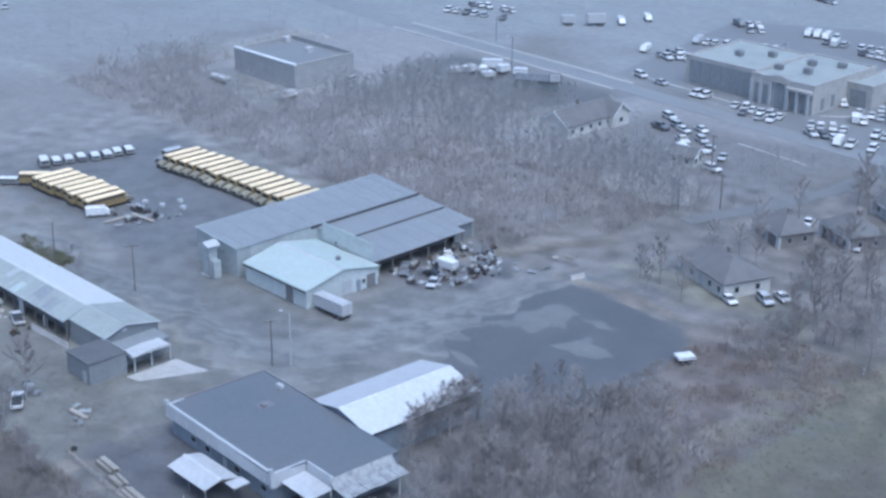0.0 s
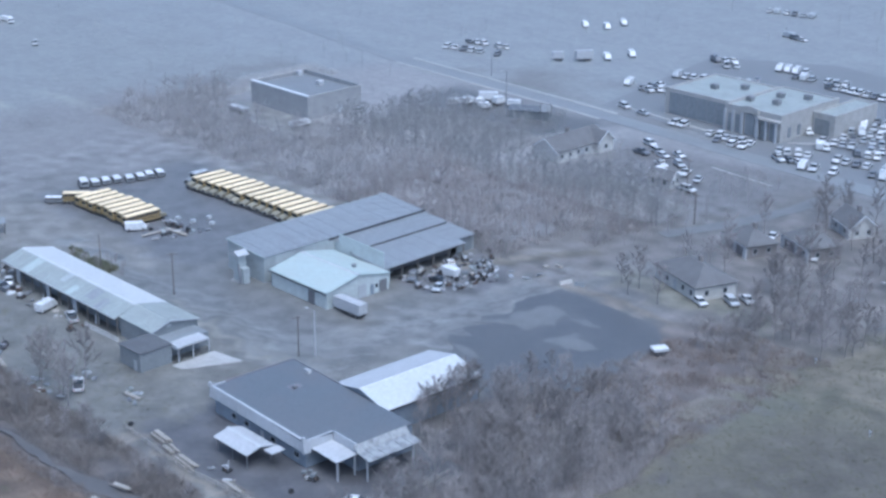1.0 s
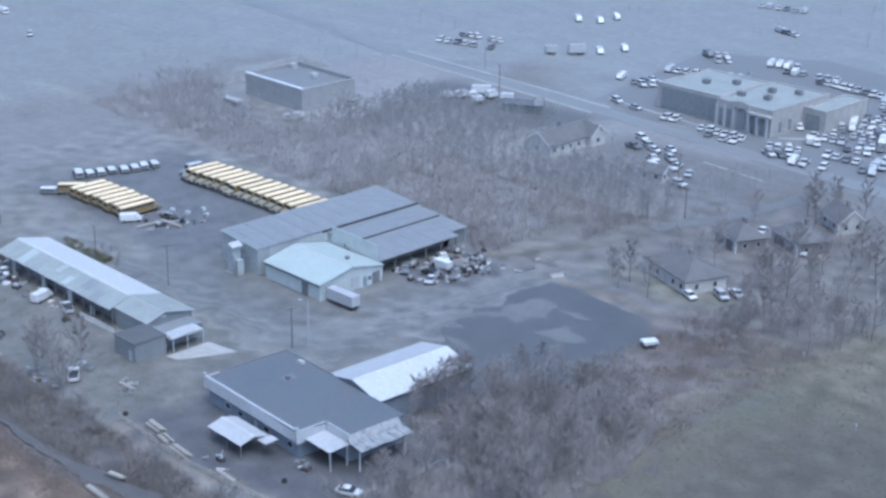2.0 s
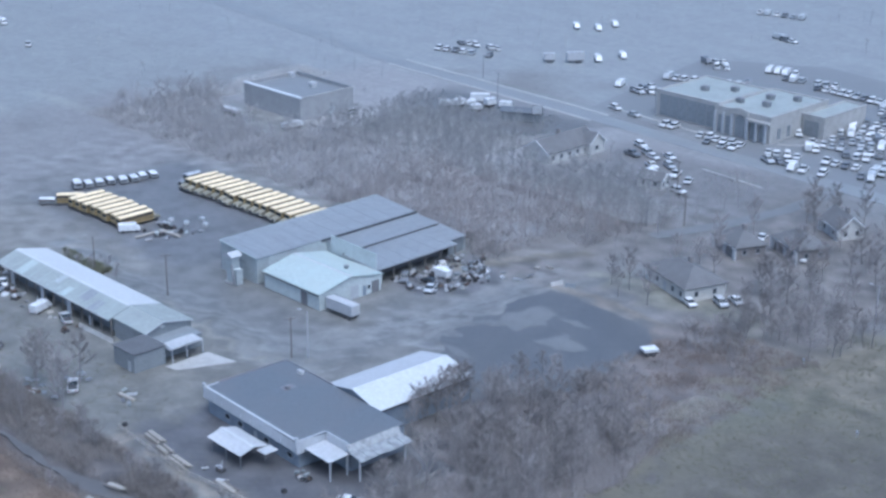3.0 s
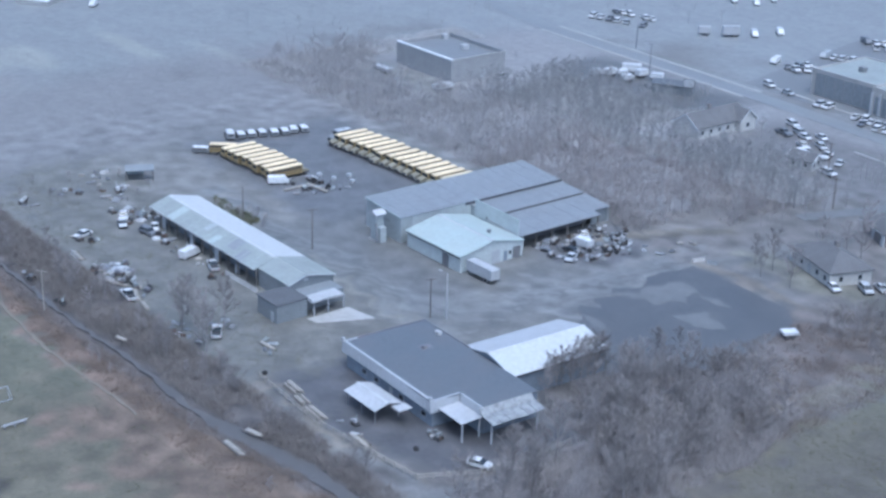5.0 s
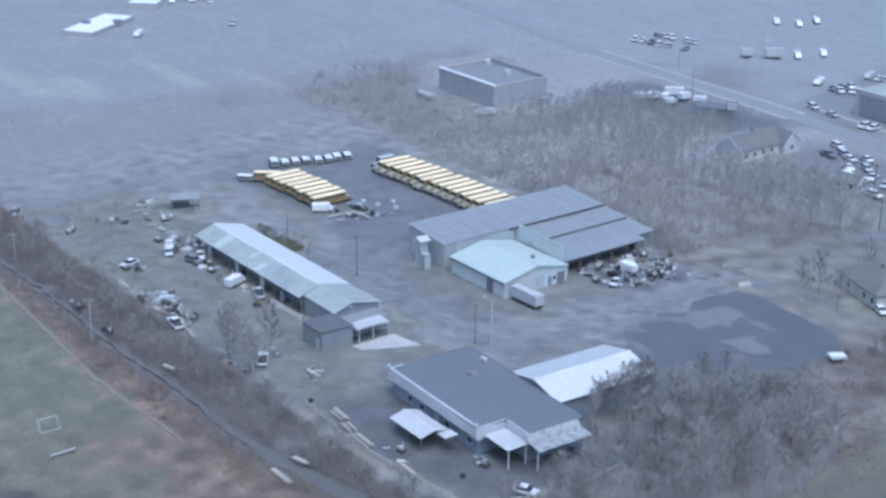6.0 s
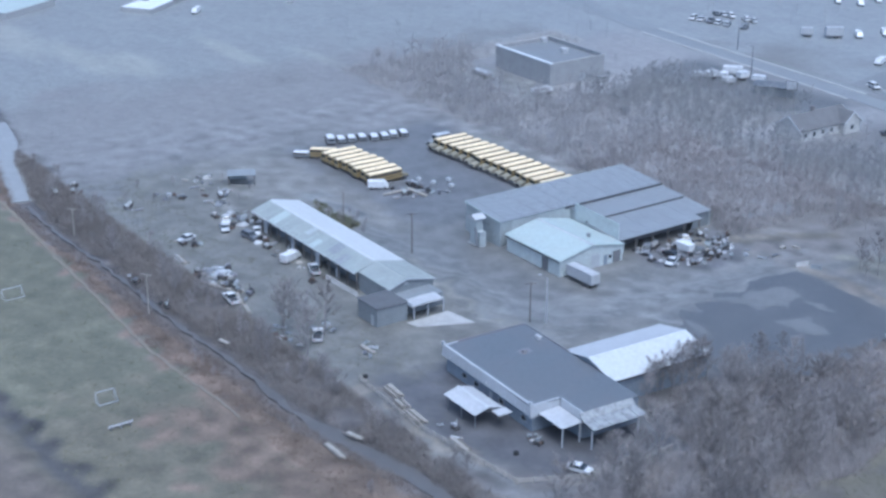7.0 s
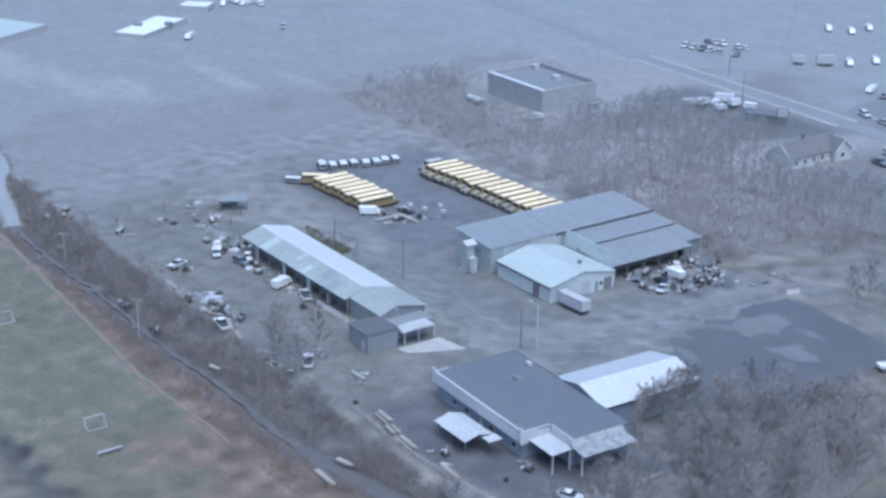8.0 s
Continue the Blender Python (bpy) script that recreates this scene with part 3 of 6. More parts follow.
HIGHWAY = surface("pale_wet_road", (0.235, 0.243, 0.248), 0.4, (0.21, 0.215, 0.22), 0.5, 3.0, 0.08, bump=0.3, bump_scale=14)
ribbon("highway", [(-330, 181), (-150, 157), (-75, 154), (0, 149), (60, 146), (300, 130)], 3.6, 0.05, HIGHWAY, "straight two-lane road, wet and grey", "road", 0.1)
for _o in (4.2, -4.2):
    ribbon("road_kerb", [(-148, 156.8 + _o), (-75, 154 + _o), (-52, 152.5 + _o)], 0.5, 0.14, CONCRETE, "pale concrete kerb beside the road", "kerb", 0.05)
sheet("dealer_lot", [(-62, 161), (-8, 158), (8, 148), (46, 146), (70, 170), (60, 250), (-40, 262), (-78, 240)], 0.045, OLD_ASPHALT, "wet asphalt sales lot crowded with cars", "parking lot", 0.3)
ribbon("side_street", [(38, 143), (37, 120), (33, 100), (26, 80)], 2.2, 0.045, GRAVEL, "narrow side street past the houses", "street", 0.4)
ribbon("road_kerb", [(-59, 165), (-38, 163.2), (-15, 161)], 0.45, 0.16, CONCRETE, "pale low kerb before the showroom", "kerb", 0.05)
ribbon("road_kerb", [(1.5, 133), (12, 132), (22.5, 131)], 0.4, 0.2, CONCRETE, "pale low kerb beside the verge", "kerb", 0.05)
ribbon("road_kerb", [(2, 168.5), (6, 171.5), (10, 176)], 0.4, 0.18, CONCRETE, "pale low kerb beside the showroom", "kerb", 0.05)


# ---- the yard's buildings ----
def windows_in(wall, spots, w, h, axis, frame_mat=WHITE_PAINT):
    """Windows under a wall part: each a frame with a pane. spots: (x, y, z) of the middle of each; axis: the way that it faces."""
    made = None
    for s in spots:
        turn = {"-Y": 0, "+X": 90, "+Y": 180, "-X": 270}[axis]
        m = pose(*s, 0, 0, turn)
        if made is None:
            bm = bmesh.new()
            t = 0.09
            for r in ((-w / 2, w / 2, -0.1, 0.02, h / 2 - t, h / 2), (-w / 2, w / 2, -0.13, 0.02, -h / 2, -h / 2 + t),
                      (-w / 2, -w / 2 + t, -0.1, 0.02, -h / 2 + t, h / 2 - t), (w / 2 - t, w / 2, -0.1, 0.02, -h / 2 + t, h / 2 - t)):
                add_box(bm, *r)
            f = part("window", bm, frame_mat, wall)
            f.matrix_basis = m
            g = part("pane", boxes((-w / 2 + t, w / 2 - t, -0.05, 0.0, -h / 2 + t, h / 2 - t)), GLASS, f)
            made = (f, g)
        else:
            f = share("window", made[0], m, wall)
            share("pane", made[1], Matrix(), f)


def gable_roof(x0, x1, y0, y1, eave, ridge, over=0.4, thick=0.18, axis="X", side=0):
    """One slope (side -1 or 1) of a gable roof whose ridge runs along the axis."""
    bm = bmesh.new()
    if axis == "X":
        mid = (y0 + y1) / 2
        edge = y0 - over if side < 0 else y1 + over
        drop = (ridge - eave) / ((y1 - y0) / 2) * over
        add_prism(bm, [(edge, eave - drop), (mid, ridge), (mid, ridge + thick), (edge, eave - drop + thick)], "X", x0 - over, x1 + over)
    else:
        mid = (x0 + x1) / 2
        edge = x0 - over if side < 0 else x1 + over
        drop = (ridge - eave) / ((x1 - x0) / 2) * over
        add_prism(bm, [(edge, eave - drop), (mid, ridge), (mid, ridge + thick), (edge, eave - drop + thick)], "Y", y0 - over, y1 + over)
    return bm


def main_barn():
    b = thing("barn", pose(0, 0, 0), "large grey sheet-metal barn with stepped lean-to roofs", "barn")
    x0, x1, y0, y1 = -27.6, -14.5, -8.8, 38.4
    t = 0.25
    # main block: one long slope that falls to the east
    w = part("wall", prism([(x0, 0), (x1, 0), (x1, 5.9), (x0, 6.8)], "Y", y0, y0 + t), GREY_WALL, b, "pale grey end wall")
    part("wall", prism([(x0, 0), (x1, 0), (x1, 5.9), (x0, 6.8)], "Y", y1 - t, y1), GREY_WALL, b)
    part("wall", boxes((x0, x0 + t, y0 + t, y1 - t, 0, 6.75)), GREY_WALL, b)
    part("wall", boxes((x1 - t, x1, y0 + t, -5.4, 0, 5.85)), GREY_WALL, b)
    part("wall", boxes((x1 - t, x1 + 0.04, -5.4, y1 - t, 0, 5.85)), PALE_WALL, b, "pale side wall above the low shed")
    part("roof", prism([(x0 - 0.2, 6.82), (x1 + 0.3, 5.89), (x1 + 0.3, 6.03), (x0 - 0.2, 6.96)], "Y", y0 - 0.2, y1 + 0.4), GREY_METAL, b, "long galvanised roof slope")
    part("roof_edge", boxes((x0 - 0.32, x0 - 0.2, y0 - 0.2, y1 + 0.4, 6.75, 7.02)), PALE_METAL, b)
    part("roof_edge", prism([(x0 - 0.2, 6.75), (x1 + 0.3, 5.83), (x1 + 0.3, 6.08), (x0 - 0.2, 7.0)], "Y", y0 - 0.32, y0 - 0.2), PALE_METAL, b)
    for k in range(11):
        yy = y0 + 2.0 + k * 4.3
        part("roof_seam", prism([(x0 - 0.2, 6.96), (x1 + 0.3, 6.03), (x1 + 0.3, 6.08), (x0 - 0.2, 7.01)], "Y", yy, yy + 0.09), GREY_METAL, b)
    # second strip, and the wide lean-to
    part("roof", prism([(-14.4, 5.15), (-6.7, 4.75), (-6.7, 4.89), (-14.4, 5.29)], "Y", 11.2, 39.6), GREY_METAL, b)
    part("roof", prism([(-6.85, 4.2), (4.5, 3.5), (4.5, 3.64), (-6.85, 4.34)], "Y", 9.4, 35.0), GREY_METAL, b)
    part("roof", prism([(-6.85, 4.2), (1.9, 3.66), (1.9, 3.8), (-6.85, 4.34)], "Y", 35.0, 40.4), GREY_METAL, b)
    for k in range(6):
        yy = 11.5 + k * 4.2
        part("roof_seam", prism([(-6.85, 4.34), (4.5, 3.64), (4.5, 3.69), (-6.85, 4.39)], "Y", yy, yy + 0.09), GREY_METAL, b)
    # dark strips paint the shade band where one roof steps below another
    part("eave_strip", boxes((-14.5, -14.4, 9.7, 39.6, 5.2, 5.86)), FELT_AND_SHADE, b)
    part("eave_strip", boxes((-6.8, -6.7, 9.6, 39.4, 4.3, 4.74)), FELT_AND_SHADE, b)
    part("wall", prism([(-14.5, 0), (4.0, 0), (4.0, 3.48), (-6.8, 4.17), (-6.8, 4.74), (-14.5, 5.13)], "Y", 11.4, 11.65), PALE_WALL, b, "pale sheet end wall above the low shed")
    part("parapet", prism([(-11.2, 2.5), (3.9, 2.5), (3.9, 7.2), (-11.2, 7.65)], "Y", 9.95, 10.15), PALE_WALL, b, "pale sheet parapet above the low shed")
    part("parapet_cap", prism([(-11.25, 7.66), (3.95, 7.21), (3.95, 7.29), (-11.25, 7.74)], "Y", 9.9, 10.2), PALE_METAL, b)
    part("wall", prism([(-14.5, 0), (1.6, 0), (1.6, 3.62), (-6.8, 4.17), (-14.5, 5.13)], "Y", 39.9, 40.15), GREY_WALL, b)
    # the lean-to's inner shade is put into this wall's dark colour
    part("wall", boxes((-0.6, -0.3, 10.2, 34.8, 0, 3.7)), INSIDE_SHADE, b, "inner wall painted with the open lean-to's shade")
    post = part("post", boxes((-0.12, 0.12, -0.12, 0.12, 0, 3.5)), WOOD, b)
    post.matrix_basis = pose(4.1, 10.4, 0)
    for k in range(1, 6):
        share("post", post, pose(4.1, 10.4 + k * 4.8, 0), b)
    part("beam", boxes((4.0, 4.25, 10, 34.8, 3.25, 3.48)), WOOD, b)
    # closed dark wall that paints the shade of an open bay
    part("wall", boxes((1.0, 1.25, 35.0, 39.9, 0, 3.62)), DARK_WALL, b, "dark wall painted as the shade of an open end bay")
    part("flue", tube((-13.6, 40.0, 0), (-13.6, 40.0, 10.4), 0.07, 0.05), STEEL, b, "thin steel mast")
    door = part("door", boxes((-26.6, -22.6, -8.9, -8.8, 0, 4.0)), GREY_WALL, w, "sliding barn door")
    part("rail", boxes((-27.0, -18.5, -8.96, -8.86, 4.05, 4.2)), STEEL, door)
    part("back_shed", boxes((-27.0, -20.0, 39.2, 43.5, 0, 3.0)), GREY_WALL, b)
    part("back_shed_roof", prism([(38.9, 3.6), (43.9, 3.0), (43.9, 3.12), (38.9, 3.72)], "X", -27.4, -19.6), PALE_METAL, b)
    return b


def low_shed():
    s = thing("shed", pose(0, 0, 0), "low pale-roofed metal shed with a broad gable end", "shed")
    x0, x1, y0, y1 = -12.2, 6.6, -8.6, 9.0
    for sd in (-1, 1):
        part("roof", gable_roof(x0, x1, y0, y1, 3.75, 5.5, 0.4, 0.16, "X", sd), PALE_METAL, s, "pale green-white sheet roof slope")
    part("ridge_cap", prism([(0.2 - 0.35, 5.55), (0.2, 5.68), (0.2 + 0.35, 5.55), (0.2 + 0.35, 5.62), (0.2, 5.76), (0.2 - 0.35, 5.62)], "X", x0 - 0.4, x1 + 0.4), WHITE_METAL, s)
    g = part("wall", prism([(y0, 0), (y1, 0), (y1, 3.75), (0.2, 5.45), (y0, 3.75)], "X", x1 - 0.25, x1), PALE_WALL, s, "pale gable wall with doors")
    part("wall", boxes((x0, x1 - 0.25, y0, y0 + 0.25, 0, 3.75)), PALE_WALL, s)
    part("wall", boxes((x0, x1 - 0.25, y1 - 0.25, y1, 0, 3.75)), PALE_WALL, s)
    part("gutter", boxes((x0 - 0.3, x1 + 0.3, y0 - 0.56, y0 - 0.42, 3.4, 3.56)), BLACK_TRIM, s, "dark gutter")
    part("door", boxes((x1, x1 + 0.07, 0.2, 2.4, 0.05, 3.0)), WHITE_PAINT, g, "white door")
    part("door", boxes((x1, x1 + 0.07, 3.6, 4.6, 0.05, 2.3)), BLUE_WALL, g, "dark door")
    # solid panel on the wall; its dark colour paints the opening's shade
    part("door", boxes((x1, x1 + 0.07, 6.2, 8.4, 0.05, 2.7)), INSIDE_SHADE, g, "dark panel painted as the shade of an open doorway")
    windows_in(g, [(x1 + 0.02, 5.4, 1.7)], 0.9, 1.0, "+X")
    # another solid panel, coloured as the shade within a doorway
    part("door", boxes((0.4, 2.6, y0 - 0.06, y0, 0.05, 2.9)), INSIDE_SHADE, s, "dark panel painted as a side doorway's shade")
    v = part("roof_vent", boxes((1.0, 1.7, 3.2, 3.9, 4.7, 5.6), bevel=0.06), STEEL, s)
    part("cap", boxes((0.9, 1.8, 3.1, 4.0, 5.6, 5.7)), STEEL, v)
    return s


def tower():
    t = thing("hopper_tower", pose(-19.2, -11.9, 0), "slim pale tower with a light cap beside the barn", "tower")
    part("shaft", boxes((-1.1, 1.1, -1.0, 1.0, 0.3, 6.3), bevel=0.05), GREY_WALL, t)
    part("cap", prism([(-1.6, 6.3), (1.6, 6.3), (1.6, 6.5), (0, 7.3), (-1.6, 6.5)], "Y", -1.5, 1.5), WHITE_METAL, t, "light sheet cap")
    part("base", boxes((-1.6, 1.4, -1.4, 1.2, 0, 0.3)), CONCRETE, t)
    part("chute", tube((0.9, -1.0, 4.5), (2.0, -1.3, 0.3), 0.28, 0.28, 8), STEEL, t)
    part("side_bin", boxes((1.1, 2.4, -0.8, 0.9, 0, 3.6), bevel=0.05), GREY_WALL, t)
    return t


def long_shed():
    s = thing("long_shed", pose(0, 0, 0), "long open-sided shed with a pale weathered roof", "shed")
    x0, xs, x1 = -56.5, -11.7, -0.5
    y0, y1, mid = -48.3, -36.6, -43.4

    def slope(a, b, ya, za, yb, zb, material, name="roof", label=""):
        part(name, prism([(ya, za), (yb, zb), (yb, zb + 0.14), (ya, za + 0.14)], "X", a, b), material, s, label)

    slope(x0 - 0.4, xs, y0 - 0.5, 3.85, mid - 0.55, 5.42, PALE_ROOF, label="weathered grey-white roof slope")
    slope(x0 - 0.4, xs, mid - 0.55, 5.44, mid, 5.6, RIDGE_WHITE, "ridge_sheet", "bright white ridge strip")
    slope(x0 - 0.4, xs, y1 + 0.5, 3.9, mid, 5.6, RIDGE_WHITE)
    slope(xs + 0.02, x1 + 0.4, y0 + 0.5, 4.0, mid, 5.5, PALE_ROOF, label="grey newer roof slope")
    slope(xs + 0.02, x1 + 0.4, y1 + 0.4, 3.88, mid, 5.5, PALE_ROOF)
    k0 = (5.42 - 3.85) / (mid - 0.55 - y0 + 0.5)
    for xa, xb, ya, yb, worn in ((-49.0, -46.2, -48.6, -44.2, PALE_METAL), (-36.2, -34.4, -46.6, -44.0, GREY_WALL), (-25.4, -22.0, -47.4, -44.2, GREY_METAL), (-20.0, -17.6, -48.7, -45.6, GREY_METAL), (-31.0, -29.0, -48.7, -46.0, PALE_METAL)):
        za, zb = 3.995 + k0 * (ya - y0 + 0.5), 3.995 + k0 * (yb - y0 + 0.5)
        part("roof_sheet", prism([(ya, za), (yb, zb), (yb, zb + 0.02), (ya, za + 0.02)], "X", xa, xb), worn, s, "replaced roof sheet of another grey")
    for k in range(12):
        xa = x0 + 2 + k * 3.6
        part("roof_seam", prism([(y0 - 0.5, 3.99), (mid - 0.55, 5.56), (mid - 0.55, 5.6), (y0 - 0.5, 4.03)], "X", xa, xa + 0.07), PALE_METAL, s)
    g = part("wall", prism([(y0 + 0.6, 0), (y1, 0), (y1, 3.85), (mid, 5.4), (y0 + 0.6, 3.95)], "X", x1 - 0.25, x1), DARK_WALL, s, "dark gable wall")
    part("verge_board", prism([(y0 + 0.4, 3.88), (mid, 5.36), (y1 + 0.4, 3.84), (y1 + 0.4, 4.02), (mid, 5.66), (y0 + 0.4, 4.1)], "X", x1 + 0.4, x1 + 0.5), WHITE_PAINT, s)
    part("vent", boxes((x1, x1 + 0.08, mid - 0.5, mid + 0.5, 4.2, 4.7)), WHITE_PAINT, g)
    part("wall", boxes((x0, x1 - 0.25, y1 - 0.25, y1, 0, 3.85)), GREY_WALL, s)
    part("wall", prism([(y0 + 3, 0), (y1, 0), (y1, 3.8), (mid, 5.4), (y0 + 3, 4.6)], "X", x0, x0 + 0.25), GREY_WALL, s)
    # added sheet ahead of the back wall; its dark colour paints bay shade
    part("wall", boxes((x0, xs, y0 + 2.2, y0 + 2.4, 0, 4.3)), DARK_WALL, s, "inner sheet whose dark colour paints the open bays' shade")
    post = part("post", boxes((-0.12, 0.12, -0.12, 0.12, 0, 3.9)), WOOD, s)
    post.matrix_basis = pose(x0 + 0.4, y0, 0)
    for k in range(1, 13):
        share("post", post, pose(x0 + 0.4 + k * 3.7, y0, 0), s)
    for xa in (-51.5, -38.9, -28.2, -19.7):
        part("door", boxes((xa - 0.75, xa + 0.75, y0 + 0.2, y0 + 0.32, 0, 3.2 if xa < -22 else 2.0)), WHITE_PAINT, s, "white bay door leaf")
    part("fascia", boxes((x0 - 0.4, xs, y0 - 0.62, y0 - 0.5, 3.7, 3.95)), WHITE_METAL, s)
    # dark lean-to and the low white canopy at the near end
    part("annex_roof", boxes((-0.9, 6.6, -55.0, -47.5, 3.85, 4.0)), FELT_AND_SHADE, s, "dark flat annex roof")
    lw = part("annex_wall", boxes((-0.7, 6.4, -54.8, -54.55, 0, 3.85)), DARK_WALL, s, "dark slate annex wall")
    part("annex_wall", boxes((6.15, 6.4, -54.55, -47.6, 0, 3.85)), DARK_WALL, s)
    part("annex_wall", boxes((-0.7, -0.45, -54.55, -47.6, 0, 3.85)), DARK_WALL, s)
    part("door", boxes((4.2, 5.2, -54.88, -54.8, 0.02, 2.15)), WHITE_PAINT, lw, "white door")
    part("wall", boxes((-11.6, -0.85, -47.7, -47.5, 0, 4.0)), DARK_WALL, s)
    part("canopy", prism([(-47.3, 2.95), (-39.6, 2.95), (-39.6, 3.3), (-43.2, 3.45), (-47.3, 3.15)], "X", 4.2, 7.6), WHITE_METAL, s, "low white canopy")
    part("gutter", boxes((-1.2, 7.9, -47.5, -47.3, 3.5, 3.86)), RIDGE_WHITE, s, "white gutter")
    part("canopy_back", boxes((-0.55, 4.2, -47.0, -37.4, 0, 2.85)), DARK_WALL, s)
    for yy in (-46.6, -43.2, -39.4):
        part("post", boxes((7.0, 7.2, yy, yy + 0.2, 0, 2.95)), WHITE_PAINT, s)
    return s


SKEW = pose(45.2, -45.7, 0, 0, 0, -3) @ pose(-44, 46, 0)


def front_building():
    f = thing("workshop_building", SKEW, "flat-roofed workshop with deep white fascia and dark roof", "building")
    x0, x1, y0, y1 = 28.3, 56.9, -56.1, -37.6
    z = 5.35
    roof = bmesh.new()
    outline = [(x0 + 0.3, y0 + 0.3), (x1 - 0.2, y0 + 0.2), (x1 + 0.2, -49.6), (63.2, -49.6), (63.4, y1), (x0 + 0.3, y1)]
    add_prism(roof, outline, "Z", z - 0.3, z - 0.12)
    part("roof", roof, TAR_ROOF, f, "dark felt flat roof with lighter worn patches")
    w = part("wall", boxes((x0 + 0.6, x1 - 0.4, y0 + 0.8, y0 + 1.05, 0, 4.95)), BLUE_WALL, f, "blue-grey wall under the fascia")
    part("wall", boxes((x0 + 0.6, x0 + 0.85, y0 + 1.05, y1, 0, 4.95)), BLUE_WALL, f)
    part("wall", boxes((x0 + 0.85, 63.2, y1 - 0.25, y1, 0, 4.95)), BLUE_WALL, f)
    part("wall", boxes((62.9, 63.15, -49.2, y1 - 0.25, 0, 4.95)), BLUE_WALL, f)
    part("wall", boxes((x1 - 0.65, x1 - 0.4, y0 + 1.05, -49.2, 0, 4.95)), BLUE_WALL, f)
    part("wall", boxes((x1 - 0.4, 62.9, -49.45, -49.2, 0, 4.95)), BLUE_WALL, f)
    # sloping white fascia boards round the roof: the long side, the returns of the recess
    part("fascia", prism([(y0 + 0.75, 3.25), (y0, 3.25), (y0 + 0.25, z), (y0 + 0.75, z)], "X", x0, x1), WHITE_PAINT, f, "deep white fascia boards")
    part("fascia", prism([(x0 + 0.55, 3.3), (x0, 3.3), (x0 + 0.2, z), (x0 + 0.55, z)], "Y", y0 + 0.76, y0 + 3.2), WHITE_PAINT, f)
    part("fascia", prism([(x1 - 0.3, 3.0), (x1 + 0.25, 3.0), (x1, z), (x1 - 0.3, z)], "Y", y0 + 0.0, -49.8), WHITE_PAINT, f, "weathered white return boards")
    part("fascia", prism([(-49.55, 3.2), (-50.15, 3.2), (-49.8, z), (-49.55, z)], "X", x1 + 0.3, 63.3), WHITE_PAINT, f)
    for k in range(9):
        part("batten", boxes((x0 + 3 + k * 3, x0 + 3.07 + k * 3, y0 - 0.02, y0 + 0.06, 3.32, 4.4)), WHITE_PAINT, f)
    part("parapet", boxes((x0, x0 + 0.3, y0 + 3.2, y1, z - 0.3, z)), DARK_ROOF, f)
    part("parapet", boxes((x0 + 0.3, 43.0, y1 - 0.1, y1 + 0.15, z - 0.3, z)), DARK_ROOF, f)
    part("roof_post", boxes((x0 - 0.1, x0 + 0.5, y0 - 0.05, y0 + 0.45, 5.2, 6.0)), WHITE_PAINT, f)
    part("roof_post", boxes((x1 - 0.6, x1 - 0.1, y0 + 0.1, y0 + 0.6, 5.3, 5.9)), WHITE_PAINT, f)
    part("roof_vent", boxes((34.6, 36.0, -39.6, -38.8, z - 0.12, 5.95), bevel=0.08), WHITE_METAL, f)
    part("roof_vent", boxes((38.5, 39.3, -45.2, -44.4, z - 0.12, 5.8), bevel=0.08), STEEL, f)
    part("roof_patch", boxes((37.5, 39.5, -45.6, -43.0, z - 0.12, z - 0.1)), DARK_ROOF, f, "worn lighter roof patch")
    windows_in(w, [(35, y0 + 0.8, 1.6), (39, y0 + 0.8, 1.6), (47, y0 + 0.8, 1.6), (54, y0 + 0.8, 1.6)], 1.6, 1.1, "-Y")
    part("door", boxes((43.2, 44.2, y0 + 0.72, y0 + 0.8, 0.02, 2.1)), WHITE_PAINT, w)
    # entrance porch and the patched awning along the east side
    part("porch_roof", prism([(-54.5, 3.62), (-50.2, 3.85), (-50.2, 3.97), (-54.5, 3.74)], "X", x1 + 0.3, 64.0), WHITE_METAL, f, "small white porch roof")
    for px, py in ((63.7, -54.1), (63.7, -50.5), (66.9, -50.3), (66.9, -40.4)):
        part("post", boxes((px - 0.11, px + 0.11, py - 0.11, py + 0.11, 0, 3.6)), WHITE_PAINT, f, "white porch post")
    for k in range(6):
        a = -50.4 + k * 1.9
        part("mansard_board", prism([(63.3, 5.15), (64.2, 4.3 - 0.04 * (k % 2)), (64.28, 4.36 - 0.04 * (k % 2)), (63.3, 5.28)], "Y", a, a + 1.86), AWNING, f, "smeared pale mansard board")
        part("awning_sheet", prism([(64.15, 4.22), (67.5, 3.8 + 0.06 * (k % 3)), (67.5, 3.88 + 0.06 * (k % 3)), (64.15, 4.3)], "Y", a, a + 1.84), AWNING, f, "patched weathered awning sheet")
    return f


def white_wing():
    s = thing("wing", SKEW, "gabled wing with a smooth white roof behind the workshop", "building wing")
    x0, x1, y0, y1 = 41.6, 55.8, -37.3, -15.2
    for sd in (-1, 1):
        # lit and shaded slopes are painted: brighter white east, duller white west
        part("roof", gable_roof(x0, x1, y0, y1, 4.75, 6.35, 0.4, 0.16, "Y", sd), RIDGE_WHITE if sd > 0 else WHITE_PAINT, s, "white roof slope in a brighter white for its lit side" if sd > 0 else "white roof slope in a duller white for its shaded side")
    part("ridge_cap", prism([(48.4, 6.38), (48.7, 6.5), (49.0, 6.38), (49.0, 6.46), (48.7, 6.6), (48.4, 6.46)], "Y", y0 - 0.3, y1 + 0.4), RIDGE_WHITE, s)
    part("wall", boxes((x1 - 0.25, x1, y0, y1, 0, 4.7)), BLUE_WALL, s)
